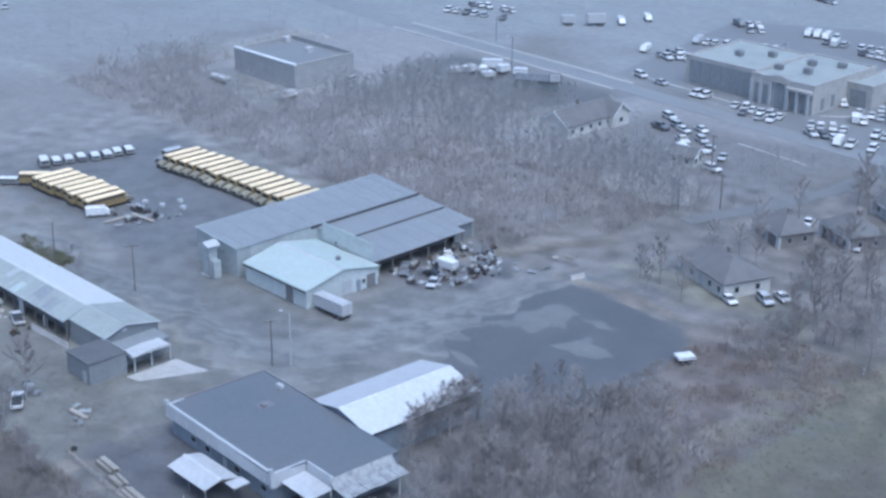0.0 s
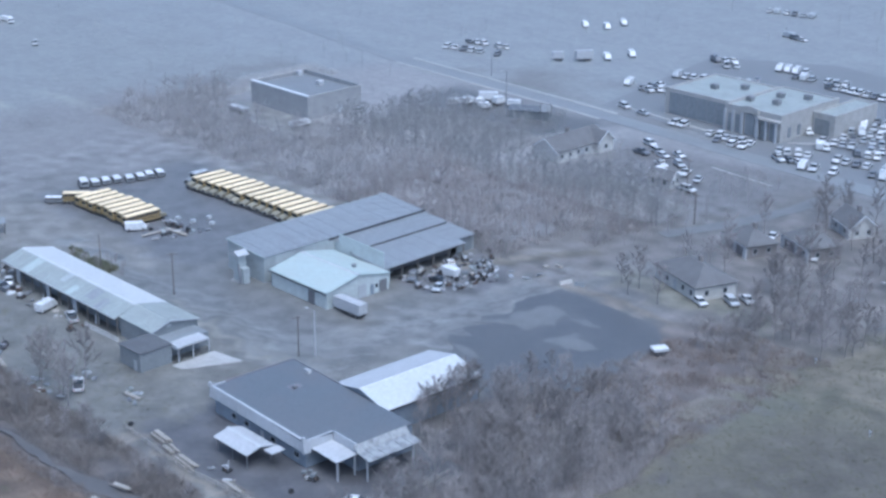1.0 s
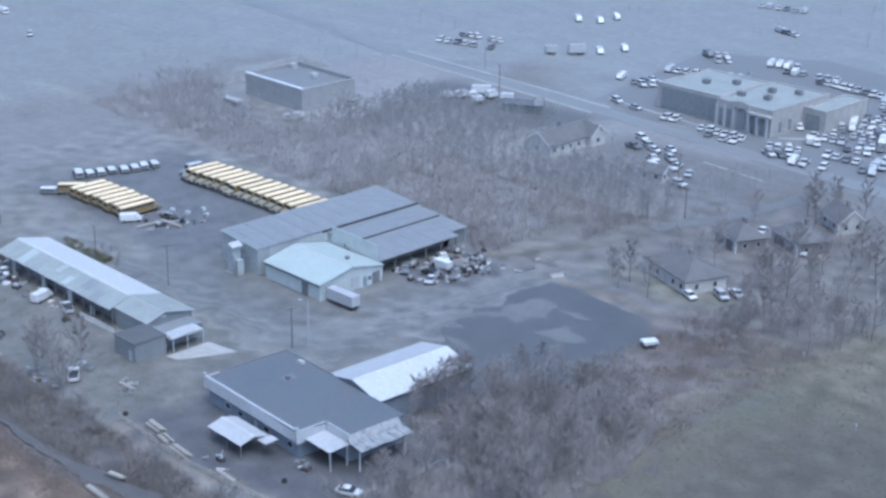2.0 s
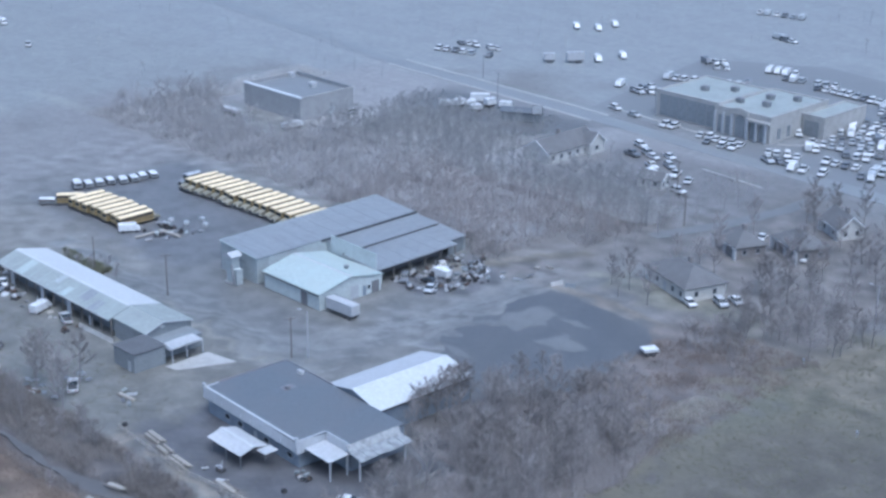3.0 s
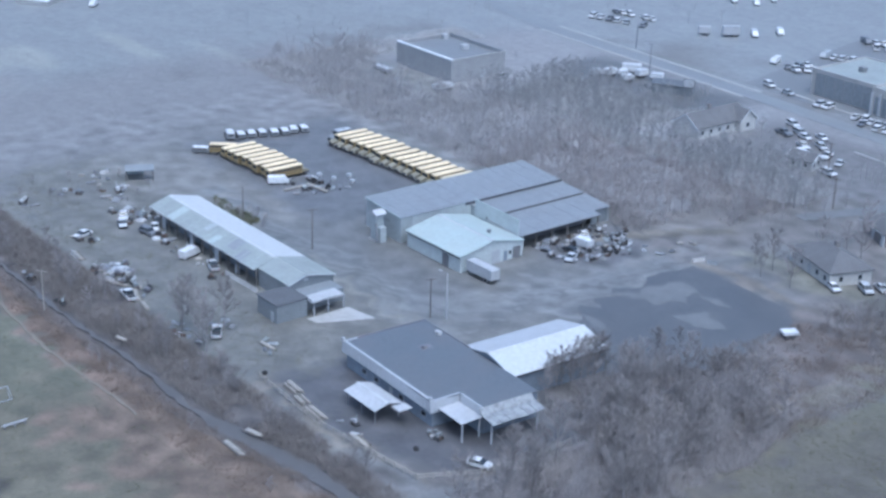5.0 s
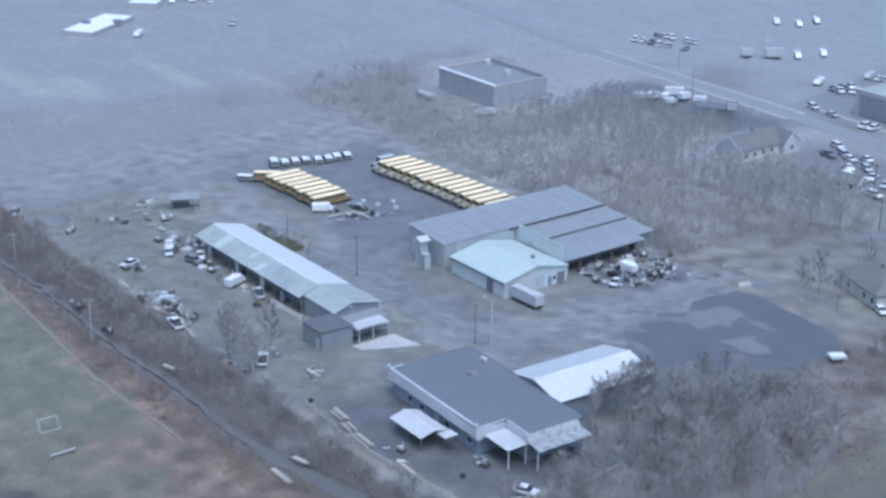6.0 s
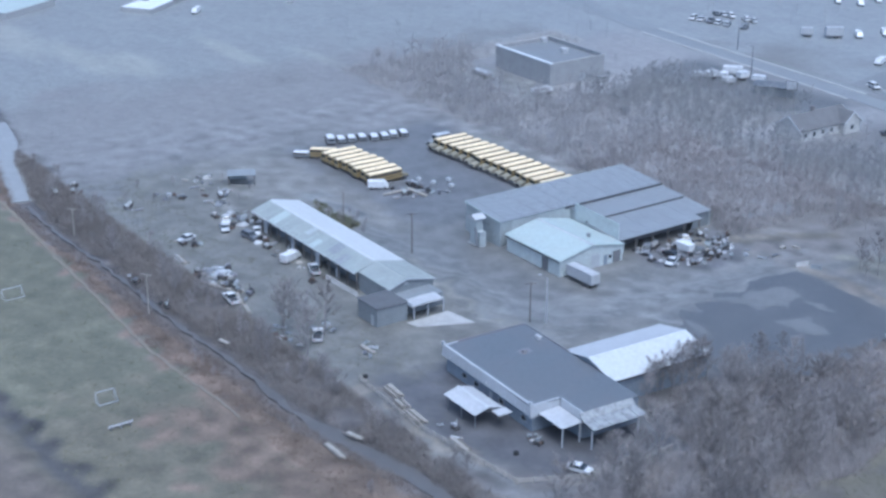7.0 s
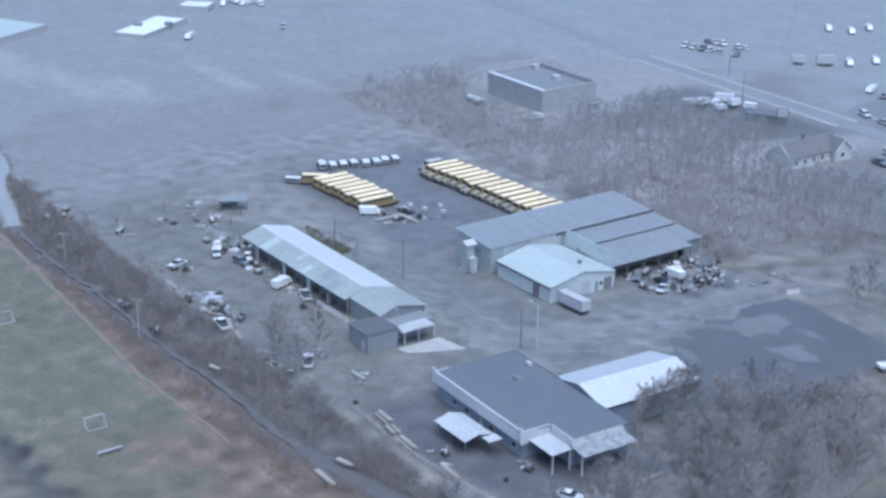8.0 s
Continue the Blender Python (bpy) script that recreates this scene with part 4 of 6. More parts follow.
    part("wall", boxes((x0, x0 + 0.25, y0, y1, 0, 4.7)), BLUE_WALL, s)
    part("wall", prism([(x0 + 0.25, 0), (x1 - 0.25, 0), (x1 - 0.25, 4.7), (48.7, 6.3), (x0 + 0.25, 4.7)], "Y", y1 - 0.25, y1), BLUE_WALL, s)
    part("wall", prism([(x0 + 0.25, 0), (x1 - 0.25, 0), (x1 - 0.25, 4.7), (48.7, 6.3), (x0 + 0.25, 4.7)], "Y", y0, y0 + 0.2), BLUE_WALL, s)
    part("eave_strip", boxes((x1 + 0.36, x1 + 0.48, y0 - 0.3, y1 + 0.4, 4.5, 4.72)), BLACK_TRIM, s)
    return s


def car_port():
    s = thing("carport", pose(47.2, -60.4, 0, 0, 0, -1.5), "small open carport with a white gable roof", "carport")
    for sd in (-1, 1):
        part("roof", gable_roof(-5.3, 3.8, -2.7, 2.7, 2.75, 3.45, 0.3, 0.1, "X", sd), WHITE_METAL, s, "white sheet roof slope")
    part("ridge_cap", prism([(-0.3, 3.5), (0, 3.6), (0.3, 3.5), (0.3, 3.56), (0, 3.67), (-0.3, 3.56)], "X", -5.6, 4.1), RIDGE_WHITE, s)
    post = part("post", boxes((-0.08, 0.08, -0.08, 0.08, 0, 2.75)), STEEL, s)
    post.matrix_basis = pose(-5, -2.5, 0)
    for px, py in ((3.5, -2.5), (-5, 2.5), (3.5, 2.5), (-0.7, -2.5), (-0.7, 2.5)):
        share("post", post, pose(px, py, 0), s)
    part("beam", boxes((-5.3, 3.8, -2.6, -2.45, 2.6, 2.75)), STEEL, s)
    part("beam", boxes((-5.3, 3.8, 2.45, 2.6, 2.6, 2.75)), STEEL, s)
    part("side_roof", boxes((4.3, 6.6, 0.4, 3.2, 2.8, 2.92)), WHITE_METAL, s, "small side canopy")
    return s


main_barn()
low_shed()
tower()
long_shed()
front_building()
white_wing()
car_port()


# ---- beyond the yard ----
def office():
    o = thing("office_building", pose(0, 0, 0), "flat-roofed office block with a pale roof rim", "building")
    x0, x1, y0, y1, h = -138.8, -111.1, 82.6, 104.0, 7.0
    t = 0.35
    part("wall", boxes((x0, x1, y0, y0 + t, 0, h)), BRICK_GREY, o, "brick wall paled like haze")
    east = part("wall", boxes((x1 - t, x1, y0 + t, y1, 0, h)), BRICK_GREY, o)
    part("wall", boxes((x0, x0 + t, y0 + t, y1, 0, h)), BRICK_GREY, o)
    part("wall", boxes((x0 + t, x1 - t, y1 - t, y1, 0, h)), BRICK_GREY, o)
    part("roof", boxes((x0 + t, x1 - t, y0 + t, y1 - t, h - 1.2, h - 1.0)), FLAT_ROOF, o, "grey flat roof")
    part("coping", boxes((x0 - 0.1, x1 + 0.1, y0 - 0.15, y0 + 0.85, h, h + 0.4)), HALL_WHITE, o, "white roof rim")
    part("coping", boxes((x1 - 0.4, x1 + 0.12, y0 + 0.85, y1, h, h + 0.25)), CONCRETE, o)
    part("coping", boxes((x0 - 0.12, x0 + 0.4, y0 + 0.85, y1, h, h + 0.25)), CONCRETE, o)
    part("coping", boxes((x0 + 0.4, x1 - 0.4, y1 - 0.45, y1 + 0.1, h, h + 0.2)), DARK_WALL, o)
    part("door", boxes((x1, x1 + 0.1, y0 + 11.6, y0 + 13.8, 0, 2.6)), WHITE_PAINT, east)
    part("roof_unit", boxes((-124.2, -122.2, 96.6, 98.6, h - 1.0, h + 0.5), bevel=0.1), WHITE_METAL, o)
    part("roof_unit", boxes((-137.6, -136.0, 99.4, 101.2, h - 1.0, h + 0.6), bevel=0.1), WHITE_METAL, o)


SHOP_GLASS = glass_dark("grey_showroom_glass", (0.17, 0.185, 0.2))


def dealership():
    d = thing("car_dealership", pose(0, 0, 0), "large flat-roofed car showroom with white columns and arch", "showroom")
    h = 8.0

    def block(x0, x1, y0, y1, h, material):
        t = 0.4
        walls = [part("wall", boxes((x0, x1, y0, y0 + t, 0, h)), material, d), part("wall", boxes((x1 - t, x1, y0 + t, y1, 0, h)), material, d),
                 part("wall", boxes((x0, x0 + t, y0 + t, y1, 0, h)), material, d), part("wall", boxes((x0 + t, x1 - t, y1 - t, y1, 0, h)), material, d)]
        part("roof", boxes((x0 + t, x1 - t, y0 + t, y1 - t, h - 0.6, h - 0.4)), PALE_ROOF, d, "pale grey flat roof")
        part("coping", boxes((x0 - 0.1, x1 + 0.1, y0 - 0.12, y0 + 0.45, h, h + 0.2)), CONCRETE, d)
        part("coping", boxes((x1 - 0.45, x1 + 0.1, y0 + 0.45, y1, h, h + 0.2)), CONCRETE, d)
        return walls

    a = block(-43.2, -19.6, 169, 195, h, CONCRETE)
    part("shop_window", boxes((-41.4, -20.4, 168.86, 169, 0.4, 7.0)), SHOP_GLASS, a[0], "dark glass showroom front")
    for k in range(7):
        part("mullion", boxes((-41.4 + k * 3.5 - 0.06, -41.4 + k * 3.5 + 0.06, 168.8, 168.86, 0.4, 7.0)), STEEL, a[0])
    b = block(-19.4, 0.4, 166.8, 197, h, CONCRETE)
    for xa, xb in ((-18.0, -16.4), (-15.4, -13.8), (-6.4, -4.6), (-3.2, -1.4)):
        part("shop_window", boxes((xa, xb, 166.68, 166.8, 0.3, 5.6)), SHOP_GLASS, b[0])
    arch = bmesh.new()
    pts = [(-11.8, 0.3), (-8.6, 0.3), (-8.6, 5.2)] + [(-10.2 + 1.6 * math.cos(math.radians(g)), 5.2 + 1.5 * math.sin(math.radians(g))) for g in range(15, 180, 15)] + [(-11.8, 5.2)]
    add_prism(arch, pts, "Y", 166.66, 166.8)
    part("arched_window", arch, SHOP_GLASS, b[0], "tall arched window")
    for xa in (-18.8, -15.9, -12.8, -7.6):
        part("column", boxes((xa - 0.35, xa + 0.35, 166.0, 166.7, 0, 6.6), bevel=0.06), WHITE_PAINT, d, "white square column")
    part("gable_front", prism([(-13.2, 7.0), (-7.2, 7.0), (-7.2, 8.5), (-10.2, 9.1), (-13.2, 8.5)], "Y", 166.1, 166.75), CONCRETE, d)
    part("canopy", boxes((-7.2, 0.4, 165.4, 166.8, 5.8, 6.5)), CONCRETE, d)
    for xa in (-6.9, -3.9, -0.6):
        part("column", boxes((xa - 0.3, xa + 0.3, 165.5, 166.1, 0, 5.8)), WHITE_PAINT, d)
    for ya in (170.5, 175.5):
        part("shop_window", boxes((0.4, 0.5, ya, ya + 1.6, 0.8, 4.0)), SHOP_GLASS, b[1])
    c = block(0.6, 8.2, 183, 206, 6.4, CONCRETE)
    # closed panel on the wall, dark to paint the service bay's inner shade
    part("bay_shade", boxes((1.4, 6.4, 182.88, 183, 0.1, 4.8)), DARK_WALL, c[0], "dark panel painted as the shade of an open service bay")
    for ux, uy in ((-33, 180), (-26, 186), (-17, 176), (-13, 186), (-9, 178), (-6, 190)):
        u = part("roof_unit", boxes((ux - 1.1, ux + 1.1, uy - 0.9, uy + 0.9, h - 0.4, h + 1.1), bevel=0.1), STEEL, d, "grey rooftop air unit")
        part("fan_cover", tube((ux, uy, h + 1.1), (ux, uy, h + 1.25), 0.6, 0.6, 10), STEEL, u)
    return d


def house(cx, cy, rz, w, l, eave, ridge, wall_mat, label, dormers=(), chimney=True, front=True, hip=False, trim=False):
    """A gabled house, ridge along its own x axis."""
    hs = thing("house", pose(cx, cy, 0, 0, 0, rz), label, "house", "houses beyond the woods")
    hw, hl = w / 2, l / 2
    s = part("wall", boxes((-hl, hl, -hw, -hw + 0.25, 0, eave)), wall_mat, hs)
    part("wall", boxes((-hl, hl, hw - 0.25, hw, 0, eave)), wall_mat, hs)
    e = part("wall", prism([(-hw + 0.25, 0), (hw - 0.25, 0), (hw - 0.25, eave), (0, ridge - 0.2), (-hw + 0.25, eave)], "X", hl - 0.25, hl), wall_mat, hs) if not hip else part("wall", boxes((hl - 0.25, hl, -hw + 0.25, hw - 0.25, 0, eave)), wall_mat, hs)
    part("wall", boxes((-hl, -hl + 0.25, -hw + 0.25, hw - 0.25, 0, eave)), wall_mat, hs) if hip else part("wall", prism([(-hw + 0.25, 0), (hw - 0.25, 0), (hw - 0.25, eave), (0, ridge - 0.2), (-hw + 0.25, eave)], "X", -hl, -hl + 0.25), wall_mat, hs)
    roofs = []
    if hip:
        a, b, top, low = hl + 0.45, hw + 0.45, max(0.6, hl - hw), eave - 0.15
        V = [(-a, -b, low), (a, -b, low), (a, b, low), (-a, b, low), (-top, 0, ridge), (top, 0, ridge)]
        V += [(x, y, z + 0.2) for x, y, z in V]
        F = [(0, 1, 5, 4), (2, 3, 4, 5), (1, 2, 5), (3, 0, 4)]
        F = F + [tuple(i + 6 for i in f) for f in F] + [(0, 1, 7, 6), (1, 2, 8, 7), (2, 3, 9, 8), (3, 0, 6, 9)]
        roofs = [raw("roof", V, F, SHINGLE, hs, "grey hipped shingle roof")] * 2
    for sd in () if hip else (-1, 1):
        roofs.append(part("roof", gable_roof(-hl, hl, -hw, hw, eave, ridge, 0.45, 0.18, "X", sd), SHINGLE, hs, "grey shingle roof slope"))
    hip or part("verge_board", prism([(-hw - 0.45, eave - 0.65), (0, ridge - 0.27), (hw + 0.45, eave - 0.65), (hw + 0.45, eave - 0.28), (0, ridge + 0.16), (-hw - 0.45, eave - 0.28)], "X", hl + 0.45, hl + 0.55), HALL_WHITE, hs)
    hip or part("verge_board", prism([(-hw - 0.45, eave - 0.65), (0, ridge - 0.27), (hw + 0.45, eave - 0.65), (hw + 0.45, eave - 0.28), (0, ridge + 0.16), (-hw - 0.45, eave - 0.28)], "X", -hl - 0.55, -hl - 0.45), HALL_WHITE, hs)
    if trim:
        part("gutter", boxes((-hl - 0.45, hl + 0.45, -hw - 0.6, -hw - 0.46, eave - 0.3, eave - 0.1)), WHITE_PAINT, hs, "white gutter")
        part("porch_wall", boxes((-hl - 0.3, -hl + 0.9, -hw - 0.5, -hw - 0.1, 0.02, eave - 0.3), bevel=0.03), RIDGE_WHITE, hs, "bright white corner boards")
        part("porch_wall", boxes((hl - 1.0, hl + 0.3, -hw - 0.5, -hw - 0.1, 0.02, eave - 0.4), bevel=0.03), RIDGE_WHITE, hs, "bright white corner boards")
    if chimney:
        part("chimney", boxes((-0.5, 0.4, 0.6, 1.5, eave, ridge + 1.0), bevel=0.03), BRICK_DARK, roofs[1])
    n = max(2, int(l / 3.2))
    windows_in(s, [(-hl + (k + 0.5) * l / n, -hw, 1.6) for k in range(n)], 1.1, 1.3, "-Y")
    windows_in(e, [(hl, -hw * 0.45, 1.6), (hl, hw * 0.45, 1.6)], 1.1, 1.3, "+X")
    if front:
        part("door", boxes((-0.5, 0.5, -hw - 0.07, -hw, 0.05, 2.1)), WHITE_PAINT, s)
    for dx, dw in dormers:
        g = part("cross_gable", prism([(dx - dw / 2, 0), (dx + dw / 2, 0), (dx + dw / 2, eave), (dx, ridge - 0.3), (dx - dw / 2, eave)], "Y", -hw - 1.6, 0), wall_mat, hs, "pale cross gable")
        rf = bmesh.new()
        for sd in (-1, 1):
            add_prism(rf, [(dx + sd * (dw / 2 + 0.4), eave - 0.35), (dx, ridge - 0.28), (dx, ridge - 0.08), (dx + sd * (dw / 2 + 0.4), eave - 0.15)], "Y", -hw - 2.0, 0)
        part("gable_roof", rf, SHINGLE, g)
        part("verge_board", prism([(dx - dw / 2 - 0.4, eave - 0.4), (dx, ridge - 0.33), (dx + dw / 2 + 0.4, eave - 0.4), (dx + dw / 2 + 0.4, eave - 0.15), (dx, ridge - 0.02), (dx - dw / 2 - 0.4, eave - 0.15)], "Y", -hw - 2.12, -hw - 2.0), HALL_WHITE, g)
        windows_in(g, [(dx, -hw - 1.6, 1.7)], 1.4, 1.3, "-Y")
    return hs


office()
dealership()
house(-34.8, 115.2, 90, 9.6, 20.5, 3.2, 6.2, SIDING, "pale gabled house among bare trees", dormers=((8.2, 6.5),))
house(51.5, 59.4, -20, 10.5, 16, 3.2, 6.0, SIDING, "low pale house with a grey hipped roof", hip=True)
house(46.3, 87.2, -24, 8, 10.5, 3.0, 5.6, BRICK_DARK, "small dark brick house with a grey roof", hip=True, trim=True)
house(57.4, 96.0, -25, 8.5, 11, 3.2, 6.0, BRICK_DARK, "brown house with a grey shingle roof", hip=True, trim=True)
house(56.5, 115.5, -30, 7, 9, 3.0, 5.8, SIDING, "small pale house behind trees", trim=True)
house(1.5, 111.5, 10, 5, 7, 2.6, 4.2, SIDING, "small white outbuilding beside parked cars", chimney=False)


def far_hall(cx, cy, rz, w, l, h, material, label, vents=()):
    b = thing("hall", pose(cx, cy, 0, 0, 0, rz), label, "hall", "distant halls")
    a, c = w / 2, l / 2
    part("wall", boxes((-a, a, -c, -c + 0.3, 0, h)), STONE_WALL, b)
    part("wall", boxes((a - 0.3, a, -c + 0.3, c, 0, h)), STONE_WALL, b)
    part("wall", boxes((-a, -a + 0.3, -c + 0.3, c, 0, h)), STONE_WALL, b)
    part("wall", boxes((-a + 0.3, a - 0.3, c - 0.3, c, 0, h)), STONE_WALL, b)
    part("roof", boxes((-a + 0.3, a - 0.3, -c + 0.3, c - 0.3, h - 0.4, h - 0.2)), material, b, "pale flat roof")
    for vx, vy in vents:
        part("roof_vent", boxes((vx - 1.4, vx + 1.4, vy - 1.0, vy + 1.0, h - 0.2, h + 1.0), bevel=0.1), STEEL, b)


far_hall(-280.5, 31.7, 34.7, 13, 31, 1.7, HALL_WHITE, "distant hall with a white flat roof", ((-4, -2), (6, 3)))
far_hall(-303, 62, 45, 12, 10, 2.4, HALL_WHITE, "distant low hall with a white roof")
far_hall(-303, -18, 28, 24, 26, 2.4, PALE_METAL, "distant hall with a pale green roof")


def dark_store():
    b = thing("roadside_store", pose(-67.2, 134.2, 0, 0, 0, 30), "low dark-roofed store beside the road", "store")
    part("wall", boxes((-6, 6, -2.6, -2.35, 0, 2.8)), DARK_WALL, b)
    part("wall", boxes((-6, 6, 2.35, 2.6, 0, 2.8)), DARK_WALL, b)
    part("wall", boxes((5.75, 6, -2.35, 2.35, 0, 2.8)), DARK_WALL, b)
    part("wall", boxes((-6, -5.75, -2.35, 2.35, 0, 2.8)), DARK_WALL, b)
    for sd in (-1, 1):
        part("roof", gable_roof(-6, 6, -2.6, 2.6, 2.8, 3.7, 0.4, 0.15, "X", sd), TAR_ROOF, b)


dark_store()


# ---- vehicles ----
def wheel_at(parent, made, m, r=0.33, w=0.22, rim=True):
    """A wheel: tyre with a rim under it, axle along x. Returns the pair that later wheels share."""
    if made is None:
        t = part("wheel", tube((-w / 2, 0, 0), (w / 2, 0, 0), r, r, 12), RUBBER, parent)
        t.matrix_basis = m
        c = rim and part("rim", tube((-w / 2 - 0.015, 0, 0), (w / 2 + 0.015, 0, 0), r * 0.58, r * 0.58, 8), CHROME, t)
        return t, c
    t = share("wheel", made[0], m, parent)
    if made[1]:
        share("rim", made[1], Matrix(), t)
    return made


def make_car(kind, color, m, label, group, near=True):
    """A parked car, its nose towards -y."""
    c = thing(kind, m, label, "van" if kind == "van" else "pickup truck" if kind == "pickup" else "car", group)
    p = PAINTS[color]
    half = 0.9 if kind == "sedan" else 0.97
    if kind == "sedan":
        low = [(-2.3, 0.35), (2.3, 0.35), (2.32, 0.85), (2.1, 0.98), (-1.0, 0.95), (-2.15, 0.82), (-2.35, 0.6)]
        cab = [(-1.15, 0.94), (1.7, 0.96), (0.95, 1.43), (-0.35, 1.43)]
        top = (-0.4, 1.0, 1.41, 1.47)
    elif kind == "van":
        low = [(-2.6, 0.4), (2.6, 0.4), (2.6, 2.1), (-1.5, 2.1), (-2.2, 1.25), (-2.6, 1.0)]
        cab = [(-2.05, 1.28), (-1.0, 1.28), (-1.0, 1.95), (-1.6, 1.95)]
        top = (-1.6, 2.55, 2.08, 2.16)
    elif kind == "pickup":
        low = [(-2.8, 0.45), (2.8, 0.45), (2.8, 1.08), (0.5, 1.08), (-1.0, 1.12), (-2.65, 1.05), (-2.85, 0.75)]
        cab = [(-1.2, 1.1), (0.75, 1.1), (0.5, 1.8), (-0.55, 1.8)]
        top = (-0.55, 0.5, 1.78, 1.85)
    else:
        low = [(-2.3, 0.4), (2.3, 0.4), (2.33, 1.0), (2.2, 1.08), (-1.1, 1.08), (-2.2, 0.98), (-2.35, 0.7)]
        cab = [(-1.25, 1.06), (2.22, 1.06), (1.95, 1.68), (-0.45, 1.68)]
        top = (-0.45, 1.95, 1.66, 1.74)
    bm = prism(low, "X", -half, half)
    bmesh.ops.bevel(bm, geom=bm.edges[:], offset=0.06, segments=1, affect="EDGES")
    part("body", bm, p, c)
    bm = prism(cab, "X", -half + 0.04, half - 0.04)
    for v in bm.verts:
        if v.co.z > cab[0][1] + 0.2:
            v.co.x *= 0.82 if kind != "van" else 0.97
    part("cabin", bm, GLASS, c, "dark car windows")
    part("roof", boxes((-half * 0.8, half * 0.8, top[0], top[1], top[2], top[3]), bevel=0.03), p, c)
    if kind == "pickup":
        part("load_bed", boxes((-half + 0.12, half - 0.12, 0.75, 2.65, 1.0, 1.09)), BLACK_TRIM, c)
    w = None
    for x in (-half + 0.08, half - 0.08):
        for y in (-1.45, 1.45):
            w = wheel_at(c, w, pose(x, y * (1.15 if kind in ("van", "pickup") else 1), 0.33), rim=near)
    part("bumper", boxes((-half + 0.1, half - 0.1, low[-1][0] - 0.08, low[-1][0] + 0.04, 0.42, 0.62), bevel=0.02), BLACK_TRIM, c)
    for x in (-half + 0.25, half - 0.25) if near else ():
        part("headlight", boxes((x - 0.16, x + 0.16, -2.33 if kind not in ("van", "pickup") else low[-1][0] + 0.02, -2.2, 0.66, 0.8)), LAMP_WHITE, c)
        part("tail_light", boxes((x - 0.12, x + 0.12, 2.26 if kind not in ("van", "pickup") else low[1][0] - 0.06, low[1][0] + 0.03, 0.72, 0.9)), LAMP_RED, c)
    return c


_cars = {}
SALES = [(-62, 161), (-8, 158), (8, 148), (46, 146), (70, 170), (60, 250), (-40, 262), (-78, 240)]


def park(kind, color, x, y, rz, where="on wet asphalt", group="parked cars"):
    lot = in_poly(np.array(x), np.array(y), SALES) > 0 or in_poly(np.array(x), np.array(y), LOT) > 1.5
    m = pose(x, y, 0.045 if lot else 0.0, 0, 0, rz)
    words = {"sedan": "saloon car", "suv": "estate car", "van": "delivery van", "pickup": "pickup truck"}[kind]
    near = group not in ("sales lot cars", "far cars", "cars round the outbuilding")
    key = (kind, color, near)
    label = f"{color} {words} parked {where}"
    if key not in _cars:
        _cars[key] = make_car(kind, color, m, label, group, near)
        return _cars[key]
    return tagged(copy_thing(_cars[key], m), label, group=group)


def make_bus(m, body, roof, label, group, short=False):
    """A bonneted school bus, its nose towards -y."""
    b = thing("school_bus" if not short else "minibus", m, label, "bus", group)
    back = 4.9 if not short else 2.4
    front = -4.6 if not short else -2.0
    # on yellow buses the body colour carries side shade, the roof does not
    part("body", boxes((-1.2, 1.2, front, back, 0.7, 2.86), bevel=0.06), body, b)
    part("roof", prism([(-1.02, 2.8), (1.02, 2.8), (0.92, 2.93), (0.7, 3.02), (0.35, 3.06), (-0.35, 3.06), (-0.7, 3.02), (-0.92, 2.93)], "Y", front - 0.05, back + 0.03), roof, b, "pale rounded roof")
    hood = prism([(front - 2.0, 0.75), (front, 0.75), (front, 1.75), (front - 0.5, 1.68), (front - 1.8, 1.4), (front - 2.0, 1.2)], "X", -1.0, 1.0)
    bmesh.ops.bevel(hood, geom=hood.edges[:], offset=0.06, segments=1, affect="EDGES")
    h = part("hood", hood, BUS_HOOD if body is BUS_YELLOW_SHADED else body, b)
    part("grille", boxes((-0.6, 0.6, front - 2.04, front - 1.98, 0.85, 1.25)), BLACK_TRIM, h)
    part("windshield", boxes((-1.05, 1.05, front - 0.03, front + 0.02, 1.75, 2.55)), GLASS, b)
    part("bumper", boxes((-1.15, 1.15, front - 2.15, front - 2.0, 0.5, 0.75), bevel=0.03), BLACK_TRIM, b)
    part("bumper", boxes((-1.15, 1.15, back, back + 0.12, 0.5, 0.75)), BLACK_TRIM, b)
    part("rear_window", boxes((-0.8, 0.8, back - 0.02, back + 0.02, 1.7, 2.4)), GLASS, b)
    pane = None
    n = 9 if not short else 4
    for sx in (-1.21, 1.21):
        for k in range(n):
            mm = pose(sx, front + 1.0 + k * (back - front - 1.4) / (n - 1) - 0.1, 2.42)
            if pane is None:
                pane = part("side_window", boxes((-0.015, 0.015, -0.485, 0.485, -0.37, 0.37)), BUS_GLASS, b)
                pane.matrix_basis = mm
            else:
                share("side_window", pane, mm, b)
    part("rub_rail", boxes((-1.23, 1.23, front + 0.1, back - 0.1, 1.45, 1.55)), BLACK_TRIM, b)
    w = None
    for sx in (-1.02, 1.02):
        for y in (front - 0.9, back - 2.4 if not short else back - 1.0):
            w = wheel_at(b, w, pose(sx, y, 0.48), 0.48, 0.28)
    for sx in (-0.75, 0.75):
        part("headlight", boxes((sx - 0.14, sx + 0.14, front - 2.05, front - 1.98, 0.9, 1.15)), LAMP_WHITE, h)
    part("roof_hatch", boxes((-0.35, 0.35, front + 2.2, front + 2.9, 3.05, 3.1), bevel=0.02), roof, b)
    return b


_bus = None
_bus_rows = []
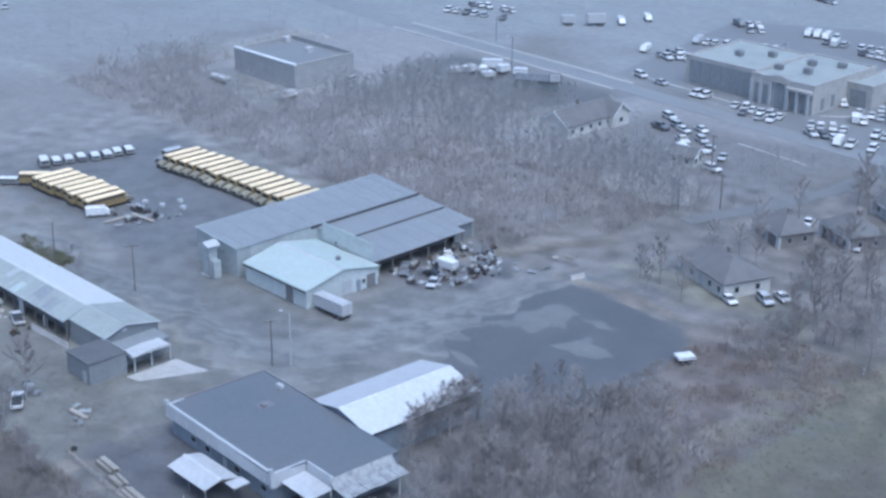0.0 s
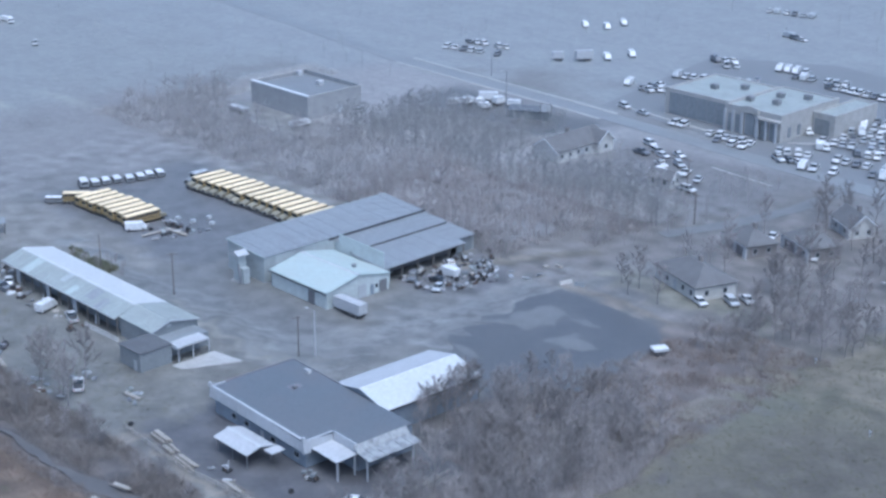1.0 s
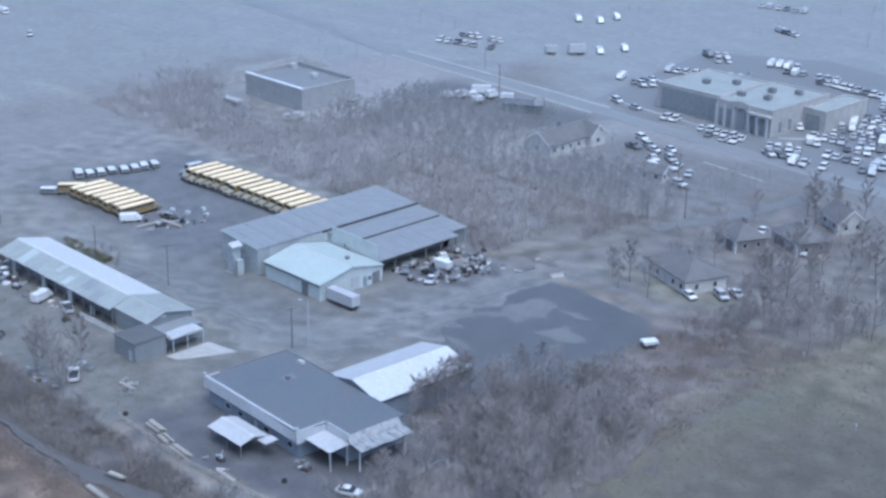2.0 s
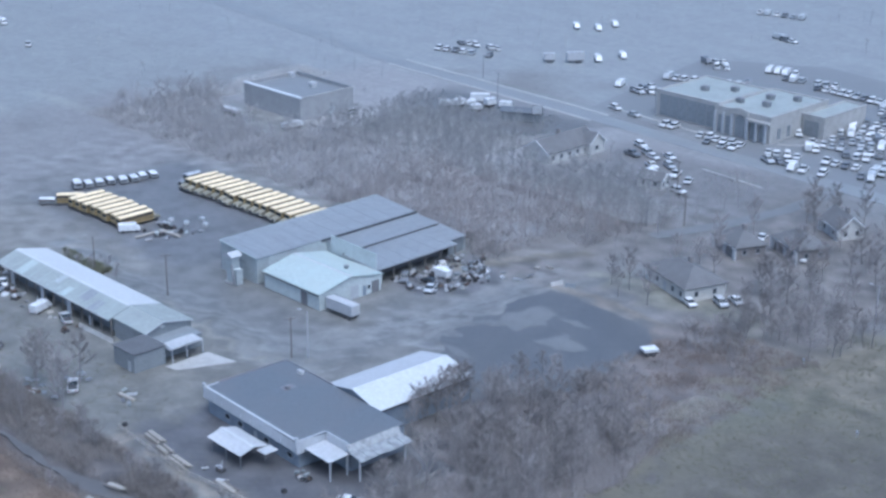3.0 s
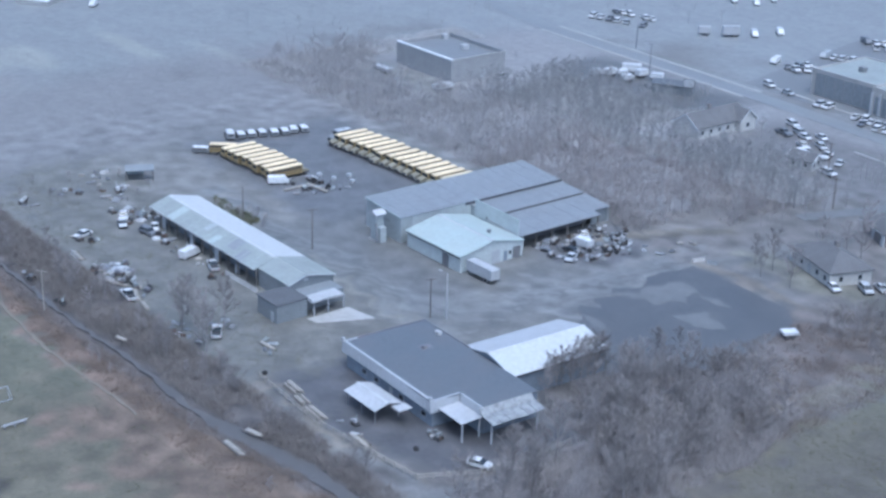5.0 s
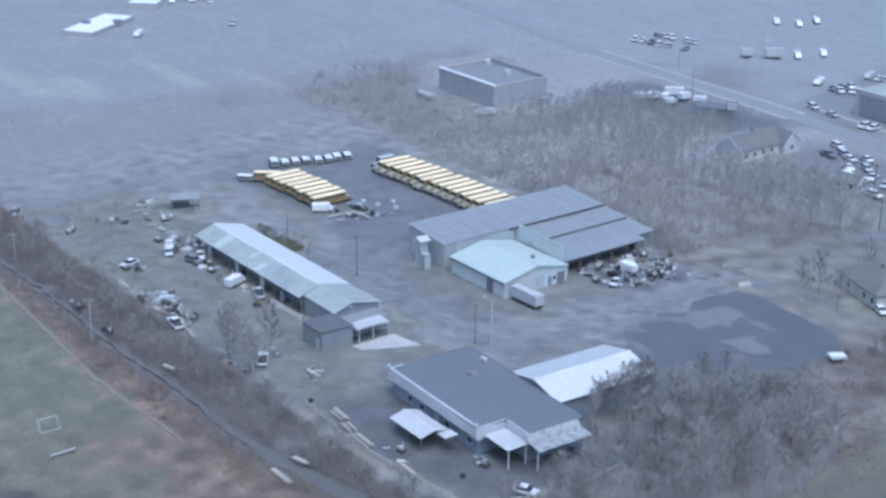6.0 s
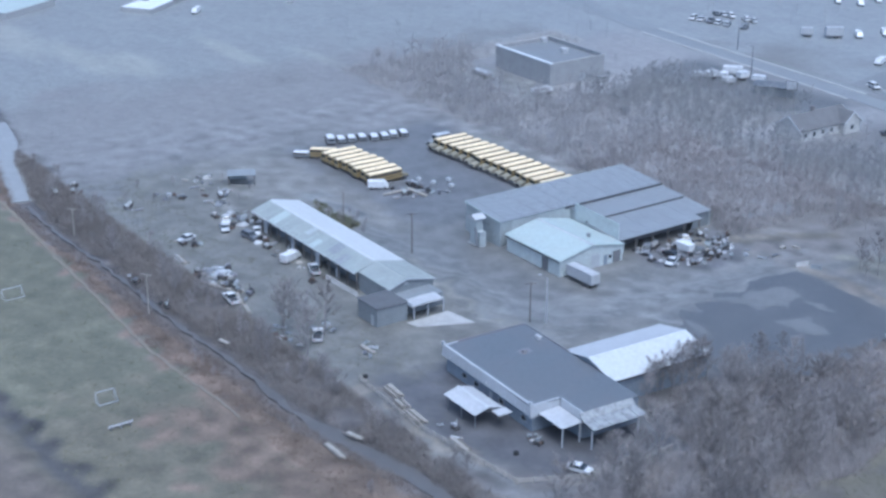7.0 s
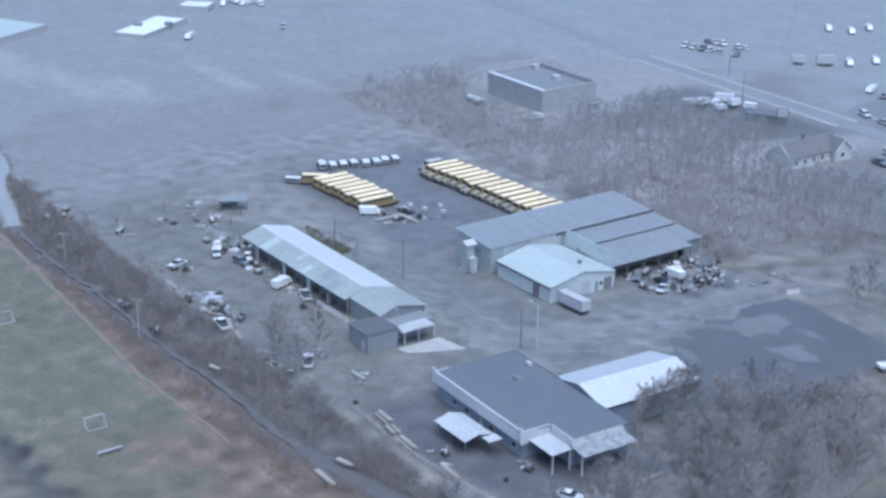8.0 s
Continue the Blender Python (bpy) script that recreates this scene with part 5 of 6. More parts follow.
for k in range(15):
    _bus_rows.append((-37.4 - k * 3.06 + random.uniform(-0.12, 0.12), 25.3 + random.uniform(-0.4, 0.4) - 0.1 * k, random.uniform(-1.2, 1.2), "yellow school buses in the long row"))
for k in range(8):
    _bus_rows.append((-66.2 - k * 2.98 + random.uniform(-0.12, 0.12), -6.2 - (0.5 if k > 4 else 0) + random.uniform(-0.3, 0.3), 180 + random.uniform(-1.2, 1.2), "yellow school buses in the short row"))
for x, y, r, g in _bus_rows:
    if _bus is None:
        _bus = make_bus(pose(x, y, 0, 0, 0, r), BUS_YELLOW_SHADED, BUS_ROOF, "yellow school bus parked in a tight row", g)
    else:
        tagged(copy_thing(_bus, pose(x, y, 0, 0, 0, r)), group=g)
make_bus(pose(-83.6, 23.0, 0, 0, 0, 2), BUS_GREY, PAINTS["silver"], "pale grey bus at the end of the yellow row", "white buses", True)
_mini = None
for k in range(8):
    m = pose(-100.9 + (0.9 if k in (4, 5) else 0) + 0.75 * k, -1.3 + k * 2.88, 0, 0, 0, 248 + 3 * (k % 2)) @ Matrix.Diagonal((0.95, 0.9, 0.68, 1))
    if _mini is None:
        _mini = make_bus(m, BUS_GREY, PAINTS["white"], "short white bus parked in a slanting row", "white minibuses", True)
    else:
        copy_thing(_mini, m)
tagged(copy_thing(_mini, pose(-94.6, -13.6, 0, 0, 0, 135) @ Matrix.Diagonal((1, 1, 0.8, 1))), "short white bus parked across the lot", group="white minibuses")

tagged(copy_thing(_bus, pose(-90.6, -9.4, 0, 0, 0, 140) @ Matrix.Diagonal((1, 0.7, 0.95, 1))), "yellow school bus parked across the row's end", group="yellow school buses in the short row")

# the sales lot, in slanting rows, and cars by the road
_mixed = ["white", "silver", "white", "grey", "white", "silver", "grey", "white", "silver", "silver", "white", "white"]
_kinds = ["sedan", "suv", "suv", "sedan", "pickup", "suv", "sedan", "van"]


def car_row(x0, y0, dx, dy, n, rz, where="on the wet sales lot", group="sales lot cars", skip=0.08):
    for k in range(n):
        if random.random() < skip:
            continue
        park(random.choice(_kinds), random.choice(_mixed), x0 + dx * k + random.uniform(-0.25, 0.25), y0 + dy * k + random.uniform(-0.4, 0.4),
             rz + random.uniform(-4, 4) + (180 if random.random() < 0.3 else 0), where, group)


car_row(-18, 158.6, 2.8, 0.0, 6, 20)
car_row(5.5, 158.5, 2.8, 0.9, 4, 30)
car_row(10, 152.5, 2.9, 0.4, 3, 60)
car_row(19, 150.8, 2.9, 0.6, 4, 20)
car_row(22, 163, 2.9, 0.3, 6, 15)
car_row(8, 170, 2.9, 0.5, 8, 30)
car_row(9, 176.5, 2.9, 0.4, 10, 25)
car_row(8, 184, 2.9, 0.4, 10, 25)
car_row(9, 191, 2.9, 0.4, 9, 30)
car_row(9, 198, 2.9, 0.4, 9, 30)
car_row(9, 206, 2.9, 0.4, 8, 30)
car_row(-25, 233, 2.9, -0.2, 9, 10)
car_row(2, 228, 2.9, -0.4, 7, 10)
car_row(-50, 241, 2.9, 0.6, 5, 20)
car_row(-62, 181, -0.9, 4.2, 4, 70)
car_row(-68.5, 208, 2.9, 0.8, 6, 15)
car_row(-71, 229, 2.8, 1.5, 4, 40)
car_row(-78, 288, 3.6, -1.2, 3, 80, "beside the far road", "far cars")
car_row(-110, 322, 3.6, 0.6, 7, 20, "in a distant lot", "far cars", 0.2)
for _x, _y in ((-141.7, 245.2), (-133.8, 248.8), (-134, 259), (-101, 210), (-98, 220)):
    park("van", "white", _x, _y, 50, "in a distant lot", "far cars")
car_row(-152, 181, 3.4, 0.8, 8, 30, "in a distant lot", "far cars", 0.3)
car_row(-66, 186, 2.9, 1.0, 4, 40)
car_row(-58, 213, 2.9, 1.2, 6, 30)
car_row(-40, 236, 2.8, 0.5, 7, 15)
car_row(-73, 236, 2.8, 1.2, 4, 60)
car_row(5, 221, 2.9, 0.3, 9, 20)
car_row(10, 214, 2.9, 0.3, 9, 20)
car_row(30, 157, 2.9, 0.6, 5, 25)
car_row(36, 171, 2.9, 0.5, 7, 20)
car_row(40, 178, 2.9, 0.5, 6, 25)
car_row(40, 186, 2.9, 0.4, 6, 25)
car_row(38, 194, 2.9, 0.4, 6, 30)
car_row(38, 203, 2.9, 0.4, 6, 30)
car_row(36, 164, 2.9, 0.5, 6, 20)
car_row(-156, 192, 3.2, 0.7, 7, 60, "in a distant lot", "far cars", 0.3)
car_row(-13, 155.2, 2.9, 0.0, 4, 15)
for x, y, c, k, r in ((-55, 164, "white", "suv", 70), (-32.3, 160, "white", "suv", 5), (-29.4, 160.2, "white", "suv", 5), (-46, 162, "silver", "sedan", 80), (-73, 188, "white", "van", 20), (1, 181, "white", "suv", 40)):
    park(k, c, x, y, r, "beside the wet road", "sales lot cars")
# cars at the houses, in the lots and the yard
for x, y, c, k, r, where in ((58.6, 51.6, "white", "sedan", 62, "before the low house"), (63.4, 56.4, "silver", "suv", 60, "before the low house"), (65.0, 59.8, "white", "sedan", 60, "before the low house"),
                             (72.3, -57.6, "white", "sedan", 118, "inside the workshop fence"),
                             (-17.5, 133, "silver", "suv", 70, "by the outbuilding"), (-14, 131, "white", "sedan", 75, "by the outbuilding"), (-20, 129, "grey", "pickup", 80, "by the outbuilding"), (-9, 124, "white", "pickup", 60, "by the outbuilding"),
                             (-33.8, -51.6, "white", "van", 200, "by the long shed"), (-25.4, -50.6, "silver", "pickup", 250, "by the long shed"), (-62.5, -52.5, "white", "pickup", 60, "by the long shed"), (-58.6, -55, "silver", "sedan", 70, "by the long shed"), (-50.6, -52.6, "grey", "suv", 100, "by the long shed"), (-52.5, -49.9, "white", "sedan", 60, "by the long shed"),
                             (-57.3, -65.2, "white", "sedan", 20, "in the muddy yard"), (3.8, -66.9, "white", "pickup", 238, "in the muddy yard"), (-21.5, -72.6, "white", "pickup", 262, "in the muddy yard"),
                             (-63.0, -10.2, "white", "van", 150, "at the end of the bus row"), (45.6, 97.5, "white", "sedan", 20, "beside the side street"), (60.5, 92.6, "white", "suv", 20, "beside a brown house"),
                             (-107.3, 99, "silver", "suv", 10, "beside the office block"),
                             (-304, 74, "white", "van", 60, "in a far lot"), (-300, 82, "white", "van", 20, "in a far lot"), (-306, 80, "white", "van", 90, "in a far lot"), (-295.5, 86.5, "white", "suv", 60, "in a far lot"), (-317, 85, "white", "van", 60, "in a far lot"), (-299, 87, "white", "van", 100, "in a far lot"), (-259, 37, "white", "van", 45, "in a far lot"), (-256, 74, "silver", "suv", 60, "in a far lot"),
                             (6.2, 16.5, "grey", "suv", 40, "in the scrap heap"), (11.5, 19.5, "black", "sedan", 100, "in the scrap heap"), (6.6, 27.8, "silver", "pickup", 60, "in the scrap heap"), (10.0, 24.0, "white", "van", 275, "in the scrap heap"), (14.5, 16.4, "silver", "sedan", 30, "in the scrap heap")):
    park(k, c, x, y, r, where, "parked cars")
for x, y, c, k, r in ((-23.8, 137.6, "white", "suv", 70), (-11.0, 134.6, "white", "sedan", 65), (-5.6, 127.6, "silver", "suv", 60), (-3.4, 117.4, "white", "van", 65), (0.4, 122.4, "white", "pickup", 20), (6.2, 120.4, "silver", "sedan", 25), (9.6, 111.6, "white", "suv", 80)):
    park(k, c, x, y, r, "on the gravel round the outbuilding", "cars round the outbuilding")


def trailer(m, L, label, color=WHITE_METAL, name="box_trailer", h=2.7, group=""):
    t = thing(name, m, label, "trailer", group)
    part("box", boxes((0, L, -1.22, 1.22, 0.95, 0.95 + h), bevel=0.04), color, t)
    part("roof_rail", boxes((0.02, L - 0.02, -1.26, -1.2, 0.9 + h, 1.0 + h)), STEEL, t)
    part("roof_rail", boxes((0.02, L - 0.02, 1.2, 1.26, 0.9 + h, 1.0 + h)), STEEL, t)
    part("skirt", boxes((0.3, L - 0.2, -1.2, 1.2, 0.75, 0.95)), BLACK_TRIM, t)
    for y in (-0.61, 0.61):
        part("rear_door", boxes((L, L + 0.05, y - 0.57, y + 0.57, 1.0, 0.85 + h)), color, t)
    w = None
    for x in (L - 1.2, L - 2.4):
        for y in (-1.0, 1.0):
            w = wheel_at(t, w, pose(x, y, 0.48, 0, 0, 90), 0.48, 0.3)
    for y in (-0.8, 0.8):
        part("landing_leg", boxes((1.3, 1.45, y - 0.07, y + 0.07, 0.0, 0.8)), STEEL, t)
    return t


trailer(pose(7.6, -6.6, 0, 0, 0, 2), 8.0, "white box trailer backed up to the shed's gable", h=2.3)
for k, (x, y, r, L, h) in enumerate(((-93.2, 124.6, 80, 3.2, 1.5), (-90.4, 128.0, 95, 4.0, 1.7), (-91.4, 136.0, 45, 6.0, 2.2), (-83.9, 128.8, 70, 3.4, 1.3), (-84.4, 135.6, 80, 3.6, 1.8), (-80.6, 138.0, 30, 3.8, 1.5), (-87.4, 132.0, 120, 3.0, 1.3))):
    trailer(pose(x, y, 0, 0, 0, r), L, "white camper trailer parked beside the road", PAINTS["white"], "camper_trailer", h, "white campers")
trailer(pose(68.2, 23.4, 0.0, 0, 0, 62), 3.2, "small white box trailer at the dark lot's edge", PAINTS["white"], "box_trailer", 0.5)
trailer(pose(-106.1, 72.2, 0, 0, 0, 90), 6.4, "white box trailer before the office block", PAINTS["white"], "box_trailer", 1.3)
trailer(pose(-136.4, 72.4, 0, 0, 0, 4), 7.2, "long pale trailer at the office block's corner", WHITE_METAL, "box_trailer", 0.9)
trailer(pose(-107, 200, 0, 0, 0, 55), 6, "long white trailer in a distant lot", WHITE_METAL, "box_trailer", 2.8)
trailer(pose(-113, 194.5, 0, 0, 0, 50), 4, "short white trailer in a distant lot", WHITE_METAL, "box_trailer", 2.2)


# ---- trees, woods and brush ----
def grow(seed, h, full=1.0, dense=7):
    """A bare tree as two lists of tapering limbs (start, end, thickness at each): the trunk, and the crown."""
    r = random.Random(seed)
    trunk, crown, twigs = [], [], []
    p = Vector((0, 0, -0.15))
    base = 0.011 * h + 0.04
    stem = [p]
    for k in range(5):
        p = p + Vector((r.uniform(-0.06, 0.06) * h * 0.35, r.uniform(-0.06, 0.06) * h * 0.35, h * 0.19))
        stem.append(p)
    for k in range(5):
        trunk.append((stem[k], stem[k + 1], base * (1 - k * 0.19), base * (1 - (k + 1) * 0.19) + 0.01))

    def sprays(a, b, n, size):
        for _ in range(n):
            q = a.lerp(b, r.uniform(0.15, 1.0))
            d = (b - a).normalized() + Vector((r.uniform(-1, 1), r.uniform(-1, 1), r.uniform(-0.35, 0.95)))
            twigs.append((q, q + d.normalized() * size * r.uniform(0.5, 1.2)))

    limbs = int(11 * full)
    for k in range(limbs):
        f = 0.25 + 0.72 * (k + r.random()) / limbs
        i = min(4, int(f * 5))
        q = stem[i].lerp(stem[i + 1], f * 5 - i)
        a = k * 2.4 + r.uniform(-0.5, 0.5)
        up = r.uniform(0.45, 1.1) + 0.5 * f
        d = Vector((math.cos(a), math.sin(a), up)).normalized()
        L = h * (0.42 - 0.22 * f) * r.uniform(0.75, 1.2)
        mid = q + d * L * 0.5
        end = mid + (d + Vector((r.uniform(-0.3, 0.3), r.uniform(-0.3, 0.3), 0.25))).normalized() * L * 0.5
        r0 = base * (0.5 - 0.3 * f) + 0.012
        crown.append((q, mid, r0, r0 * 0.6))
        crown.append((mid, end, r0 * 0.6, 0.014))
        for _ in range(int(5 * full)):
            s = q.lerp(mid, r.uniform(0.4, 1)) if r.random() < 0.45 else mid.lerp(end, r.random())
            dd = (d + Vector((r.uniform(-1, 1), r.uniform(-1, 1), r.uniform(-0.2, 0.9)))).normalized()
            e = s + dd * L * r.uniform(0.25, 0.5)
            crown.append((s, e, 0.022, 0.008))
            sprays(s, e, dense, h * 0.085)
        sprays(mid, end, dense + 2, h * 0.085)
    sprays(stem[3], stem[5], dense * 2 + 2, h * 0.12)
    return trunk, crown, twigs


def limb_mesh(limbs, twigs=(), sides=3, width=0.03, seed=0):
    rr = random.Random(seed)
    V, Fc = [], []
    for a, b, r0, r1 in limbs:
        q = (b - a).to_track_quat("Z", "Y")
        o = len(V)
        for c, rad in ((a, r0), (b, r1)):
            for k in range(sides):
                t = math.tau * k / sides
                V.append(tuple(c + q @ Vector((rad * math.cos(t), rad * math.sin(t), 0))))
        for k in range(sides):
            j = (k + 1) % sides
            Fc.append((o + k, o + j, o + sides + j, o + sides + k))
    for a, b in twigs:
        d = b - a
        s = d.cross(Vector((rr.uniform(-1, 1), rr.uniform(-1, 1), rr.uniform(-1, 1)))).normalized() * width
        o = len(V)
        V += [tuple(a - s), tuple(a + s), tuple(b)]
        Fc.append((o, o + 1, o + 2))
    return V, Fc


TREE_KINDS = []
for _k in range(7):
    _t, _c, _w = grow(40 + _k, 9.0, 1.3, 15)
    _tm = bpy.data.meshes.new("trunk")
    _tm.from_pydata(*[limb_mesh(_t, (), 6)[0], [], limb_mesh(_t, (), 6)[1]])
    _tm.materials.append(BARK)
    _cv, _cf = limb_mesh(_c, _w, 3, 0.02, _k)
    _cm = bpy.data.meshes.new("crown")
    _cm.from_pydata(_cv, [], _cf)
    _cm.materials.append(TWIG_DARK)
    TREE_KINDS.append((_tm, _cm))


def tree(x, y, h, label="tall bare winter tree among brown brush", group="bare trees", z=-0.05):
    k = random.randrange(len(TREE_KINDS))
    s = h / 9.0
    e = thing("tree", pose(x, y, z, 0, 0, random.uniform(0, 360)) @ Matrix.Diagonal((s * random.uniform(0.85, 1.15), s * random.uniform(0.85, 1.15), s, 1)), label, "tree", group)
    for name, me in zip(("trunk", "crown"), TREE_KINDS[k]):
        ob = new(name, me)
        ob.parent = e
    return e


def scatter(n, inside, box, gap, seed):
    """Up to n points in a box that pass the test and keep apart."""
    r = random.Random(seed)
    out, cells, tries = [], set(), 0
    while len(out) < n and tries < n * 40:
        tries += 1
        x, y = r.uniform(box[0], box[1]), r.uniform(box[2], box[3])
        c = (int(x // gap), int(y // gap))
        if c in cells or not inside(x, y):
            continue
        cells.add(c)
        out.append((x, y))
    return out


def outside_of(*rects):
    return lambda x, y: not any(a < x < b and c < y < d for a, b, c, d in rects)


# trees that can be told apart: by the workshop, along the creek, round the houses
_clear_yard = outside_of((26, 70, -66, -13), (-62, 17, -56, -34), (-110, 36, -34, 44))
for x, y in scatter(95, lambda x, y: x - 72 > 0.35 * abs(y + 30) - 6 and (x > 77 or y > -36) and x < 97 - 0.32 * max(0, y + 20) and _clear_yard(x, y), (68, 98, -72, 2), 2.5, 1):
    tree(x, y, random.uniform(6.5, 11.5), "tall bare tree in the thicket beside the workshop", "thicket beside the workshop")
for x, y in scatter(52, lambda x, y: y > creek_y(x) + 4.2, (-125, 74, -82.5, -74.8), 2.4, 2):
    tree(x, y, random.uniform(3.2, 6.5), "bare scrubby tree on the creek bank", "creek bank trees", -0.3)
for x, y in scatter(6, lambda x, y: y < creek_y(x) - 3, (-100, 60, -91.5, -87.6), 3.5, 3):
    tree(x, y, random.uniform(2.2, 4.0), "low bare shrub beside the creek", "creek bank trees", -0.3)
for x, y in ((1.5, -69.5), (5.5, -71.0), (-1.0, -71.8), (-7.5, -67.0), (-4.0, -70.5), (3.0, -65.0), (9.5, -72.5)):
    tree(x, y, random.uniform(8, 11.5), "tall bare tree standing alone in the yard", "yard trees")
for x, y, h in ((60.0, -17.0, 8.2), (60.6, -20.5, 9.0), (60.2, -23.5, 8.6), (61.0, -27.0, 8.0), (59.4, -30.4, 7.4), (61.6, -33.0, 7.0), (58.7, -29.0, 6.8), (58.5, -26.6, 7.3), (58.9, -24.2, 7.4), (58.5, -21.6, 8.6), (58.9, -18.6, 8.8), (58.6, -27.8, 6.4), (58.8, -20.2, 8.4)):
    tree(x, y, h, "bare tree close against the workshop's wing", "trees against the workshop")
for x, y in scatter(20, lambda x, y: True, (61, 76, -18, 2), 2.4, 71):
    tree(x, y, random.uniform(4.5, 7.5), "thin bare tree at the dark lot's edge", "trees at the lot's edge")
_houses = outside_of((41, 62, 50, 69), (41, 54, 80, 91), (49, 63, 90, 103), (49, 62, 108, 121), (29, 42, 70, 146), (55, 68, 48, 62), (14, 36, 30, 110))
for x, y in scatter(88, _houses, (30, 98, 44, 128), 4.2, 4):
    tree(x, y, random.uniform(6, 10.5), "bare tree between the houses", "trees round the houses")
for x, y in scatter(44, lambda x, y: x > 70 and not (88 < x and y < 55), (64, 96, 26, 66), 3.0, 5):
    tree(x, y, random.uniform(3.5, 6.5), "bare tree at the edge of the field", "field edge trees")
for x, y, h in ((-47.5, -28.0, 2.8), (-45.0, -27.4, 3.2), (-50.0, -28.8, 2.6), (-42.0, -26.9, 2.4), (-53.0, -30.0, 2.4), (-38, -30.2, 2.2), (-57, -31, 2.4), (-44.0, -29.0, 2.6), (-48.6, -30.4, 2.9), (-51.5, -31.6, 2.6), (-40.4, -28.6, 2.2), (-46.4, -31.0, 2.4), (-54.6, -32.6, 2.2)):
    tree(x, y, h, "low bare bush behind the long shed", "bushes behind the long shed")


for x, y, h in ((-88.0, -40.5, 2.6), (-90.5, -46.0, 2.2), (-79.5, -50.5, 2.4), (-74.0, -43.0, 2.0), (-92.0, -52.0, 2.8), (-84.5, -60.5, 2.2), (-78.0, -38.0, 2.4), (-95.0, -60.0, 2.6), (-70.5, -47.5, 1.8), (-88.5, -66.0, 2.4)):
    tree(x, y, h, "low bare bush in the weedy yard corner", "bushes in the yard corner")


# the woods behind the yard, and thin woods farther off: more than one could count
def woods(name, pts, lo, hi, label, seed, full=0.75, material=TWIG_HAZE, dense=7):
    r = random.Random(seed)
    kinds = []
    for k in range(6):
        t, c, w = grow(300 + seed * 10 + k, 9.0, full, dense)
        V, Fc = limb_mesh(t + c, w, 3, 0.038 * (7 / dense) ** 0.75, k)
        kinds.append((np.array(V), Fc))
    V, Fc, o = [], [], 0
    for x, y in pts:
        v, f = kinds[r.randrange(6)]
        a, s = r.uniform(0, math.tau), r.uniform(lo, hi) / 9.0
        m = np.array([[math.cos(a), -math.sin(a), 0], [math.sin(a), math.cos(a), 0], [0, 0, 1]])
        V.append((v * s * (r.uniform(0.9, 1.2), r.uniform(0.9, 1.2), 1)) @ m.T + (x, y, -0.1))
        Fc += [tuple(i + o for i in q) for q in f]
        o += len(v)
    ob = raw(name, np.concatenate(V).tolist(), Fc, material)
    return tagged(ob, label, "woods", kind="stuff")


_w1 = outside_of((-150, -98, 77, 140), (-140, -103, 67, 80), (-47, -17, 95, 130), (-108, 40, -40, 39.5), (-106, -50, 120, 170), (-28, 8, 104, 140), (10, 44, 30, 62), (20, 46, 62, 146), (4, 40, 100, 138))
# three belts, each farther one in a paler twig to paint haze
woods("bare_woods", scatter(270, lambda x, y: _w1(x, y) and y > 40 + 0.06 * max(0, -60 - x), (-160, -50, 40, 82), 2.3, 6), 4.5, 8.5, "leafless grey-brown woods behind the bus yard", 6, 0.75, TWIG_HALF_HAZE, 13)
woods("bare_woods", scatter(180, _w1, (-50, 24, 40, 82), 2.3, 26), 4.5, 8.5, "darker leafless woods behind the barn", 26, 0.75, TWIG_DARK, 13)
woods("bare_woods", scatter(440, _w1, (-150, 24, 82, 128), 2.3, 16), 4.5, 8.5, "leafless woods round the office and house, paled like haze", 16, 0.75, TWIG_HAZE, 13)
woods("scrub_woods", scatter(230, outside_of((-108, 40, -78, 44), (-150, -60, 64, 130)), (-205, -96, -74, 110), 3.2, 7), 1.2, 3.0, "thin leafless scrub beyond the bus yard", 7, 0.5, TWIG_HAZE, 12)
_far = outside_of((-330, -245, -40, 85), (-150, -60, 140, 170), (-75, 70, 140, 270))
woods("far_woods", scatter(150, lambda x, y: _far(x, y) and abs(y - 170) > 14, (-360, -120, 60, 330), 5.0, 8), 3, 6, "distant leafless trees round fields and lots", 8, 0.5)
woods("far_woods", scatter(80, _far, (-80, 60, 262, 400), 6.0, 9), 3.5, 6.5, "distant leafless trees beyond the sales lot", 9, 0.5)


# thin woods on the near side of the road and round the side street
woods("verge_woods", scatter(130, outside_of((28, 41, 60, 146), (-46, -22, 100, 130), (38, 62, 78, 122), (-16, 13, 106, 134)), (-24, 44, 64, 134), 3.4, 81), 3.0, 6.5, "thin leafless trees along the verge and side street", 81, 0.7, TWIG_HALF_HAZE, 12)


def tufts(name, pts, lo, hi, material, label, seed, blades=6, width=0.09, spread=0.35):
    r = random.Random(seed)
    V, Fc = [], []
    for x, y in pts:
        z = float(land_height(np.array(x), np.array(y)))
        h = r.uniform(lo, hi)
        for _ in range(blades):
            a = r.uniform(0, math.tau)
            bx, by = x + r.uniform(-spread, spread), y + r.uniform(-spread, spread)
            w = width * r.uniform(0.6, 1.4)
            o = len(V)
            V += [(bx - w * math.sin(a), by + w * math.cos(a), z - 0.05), (bx + w * math.sin(a), by - w * math.cos(a), z - 0.05),
                  (bx + h * 0.5 * math.cos(a), by + h * 0.5 * math.sin(a), z + h * r.uniform(0.6, 1))]
            Fc.append((o, o + 1, o + 2))
    return tagged(raw(name, V, Fc, material), label, "brush", kind="stuff")


def field_points(n, box, seed, ok=lambda x, y: True):
    r = random.Random(seed)
    pts = []
    while len(pts) < n:
        x, y = r.uniform(box[0], box[1]), r.uniform(box[2], box[3])
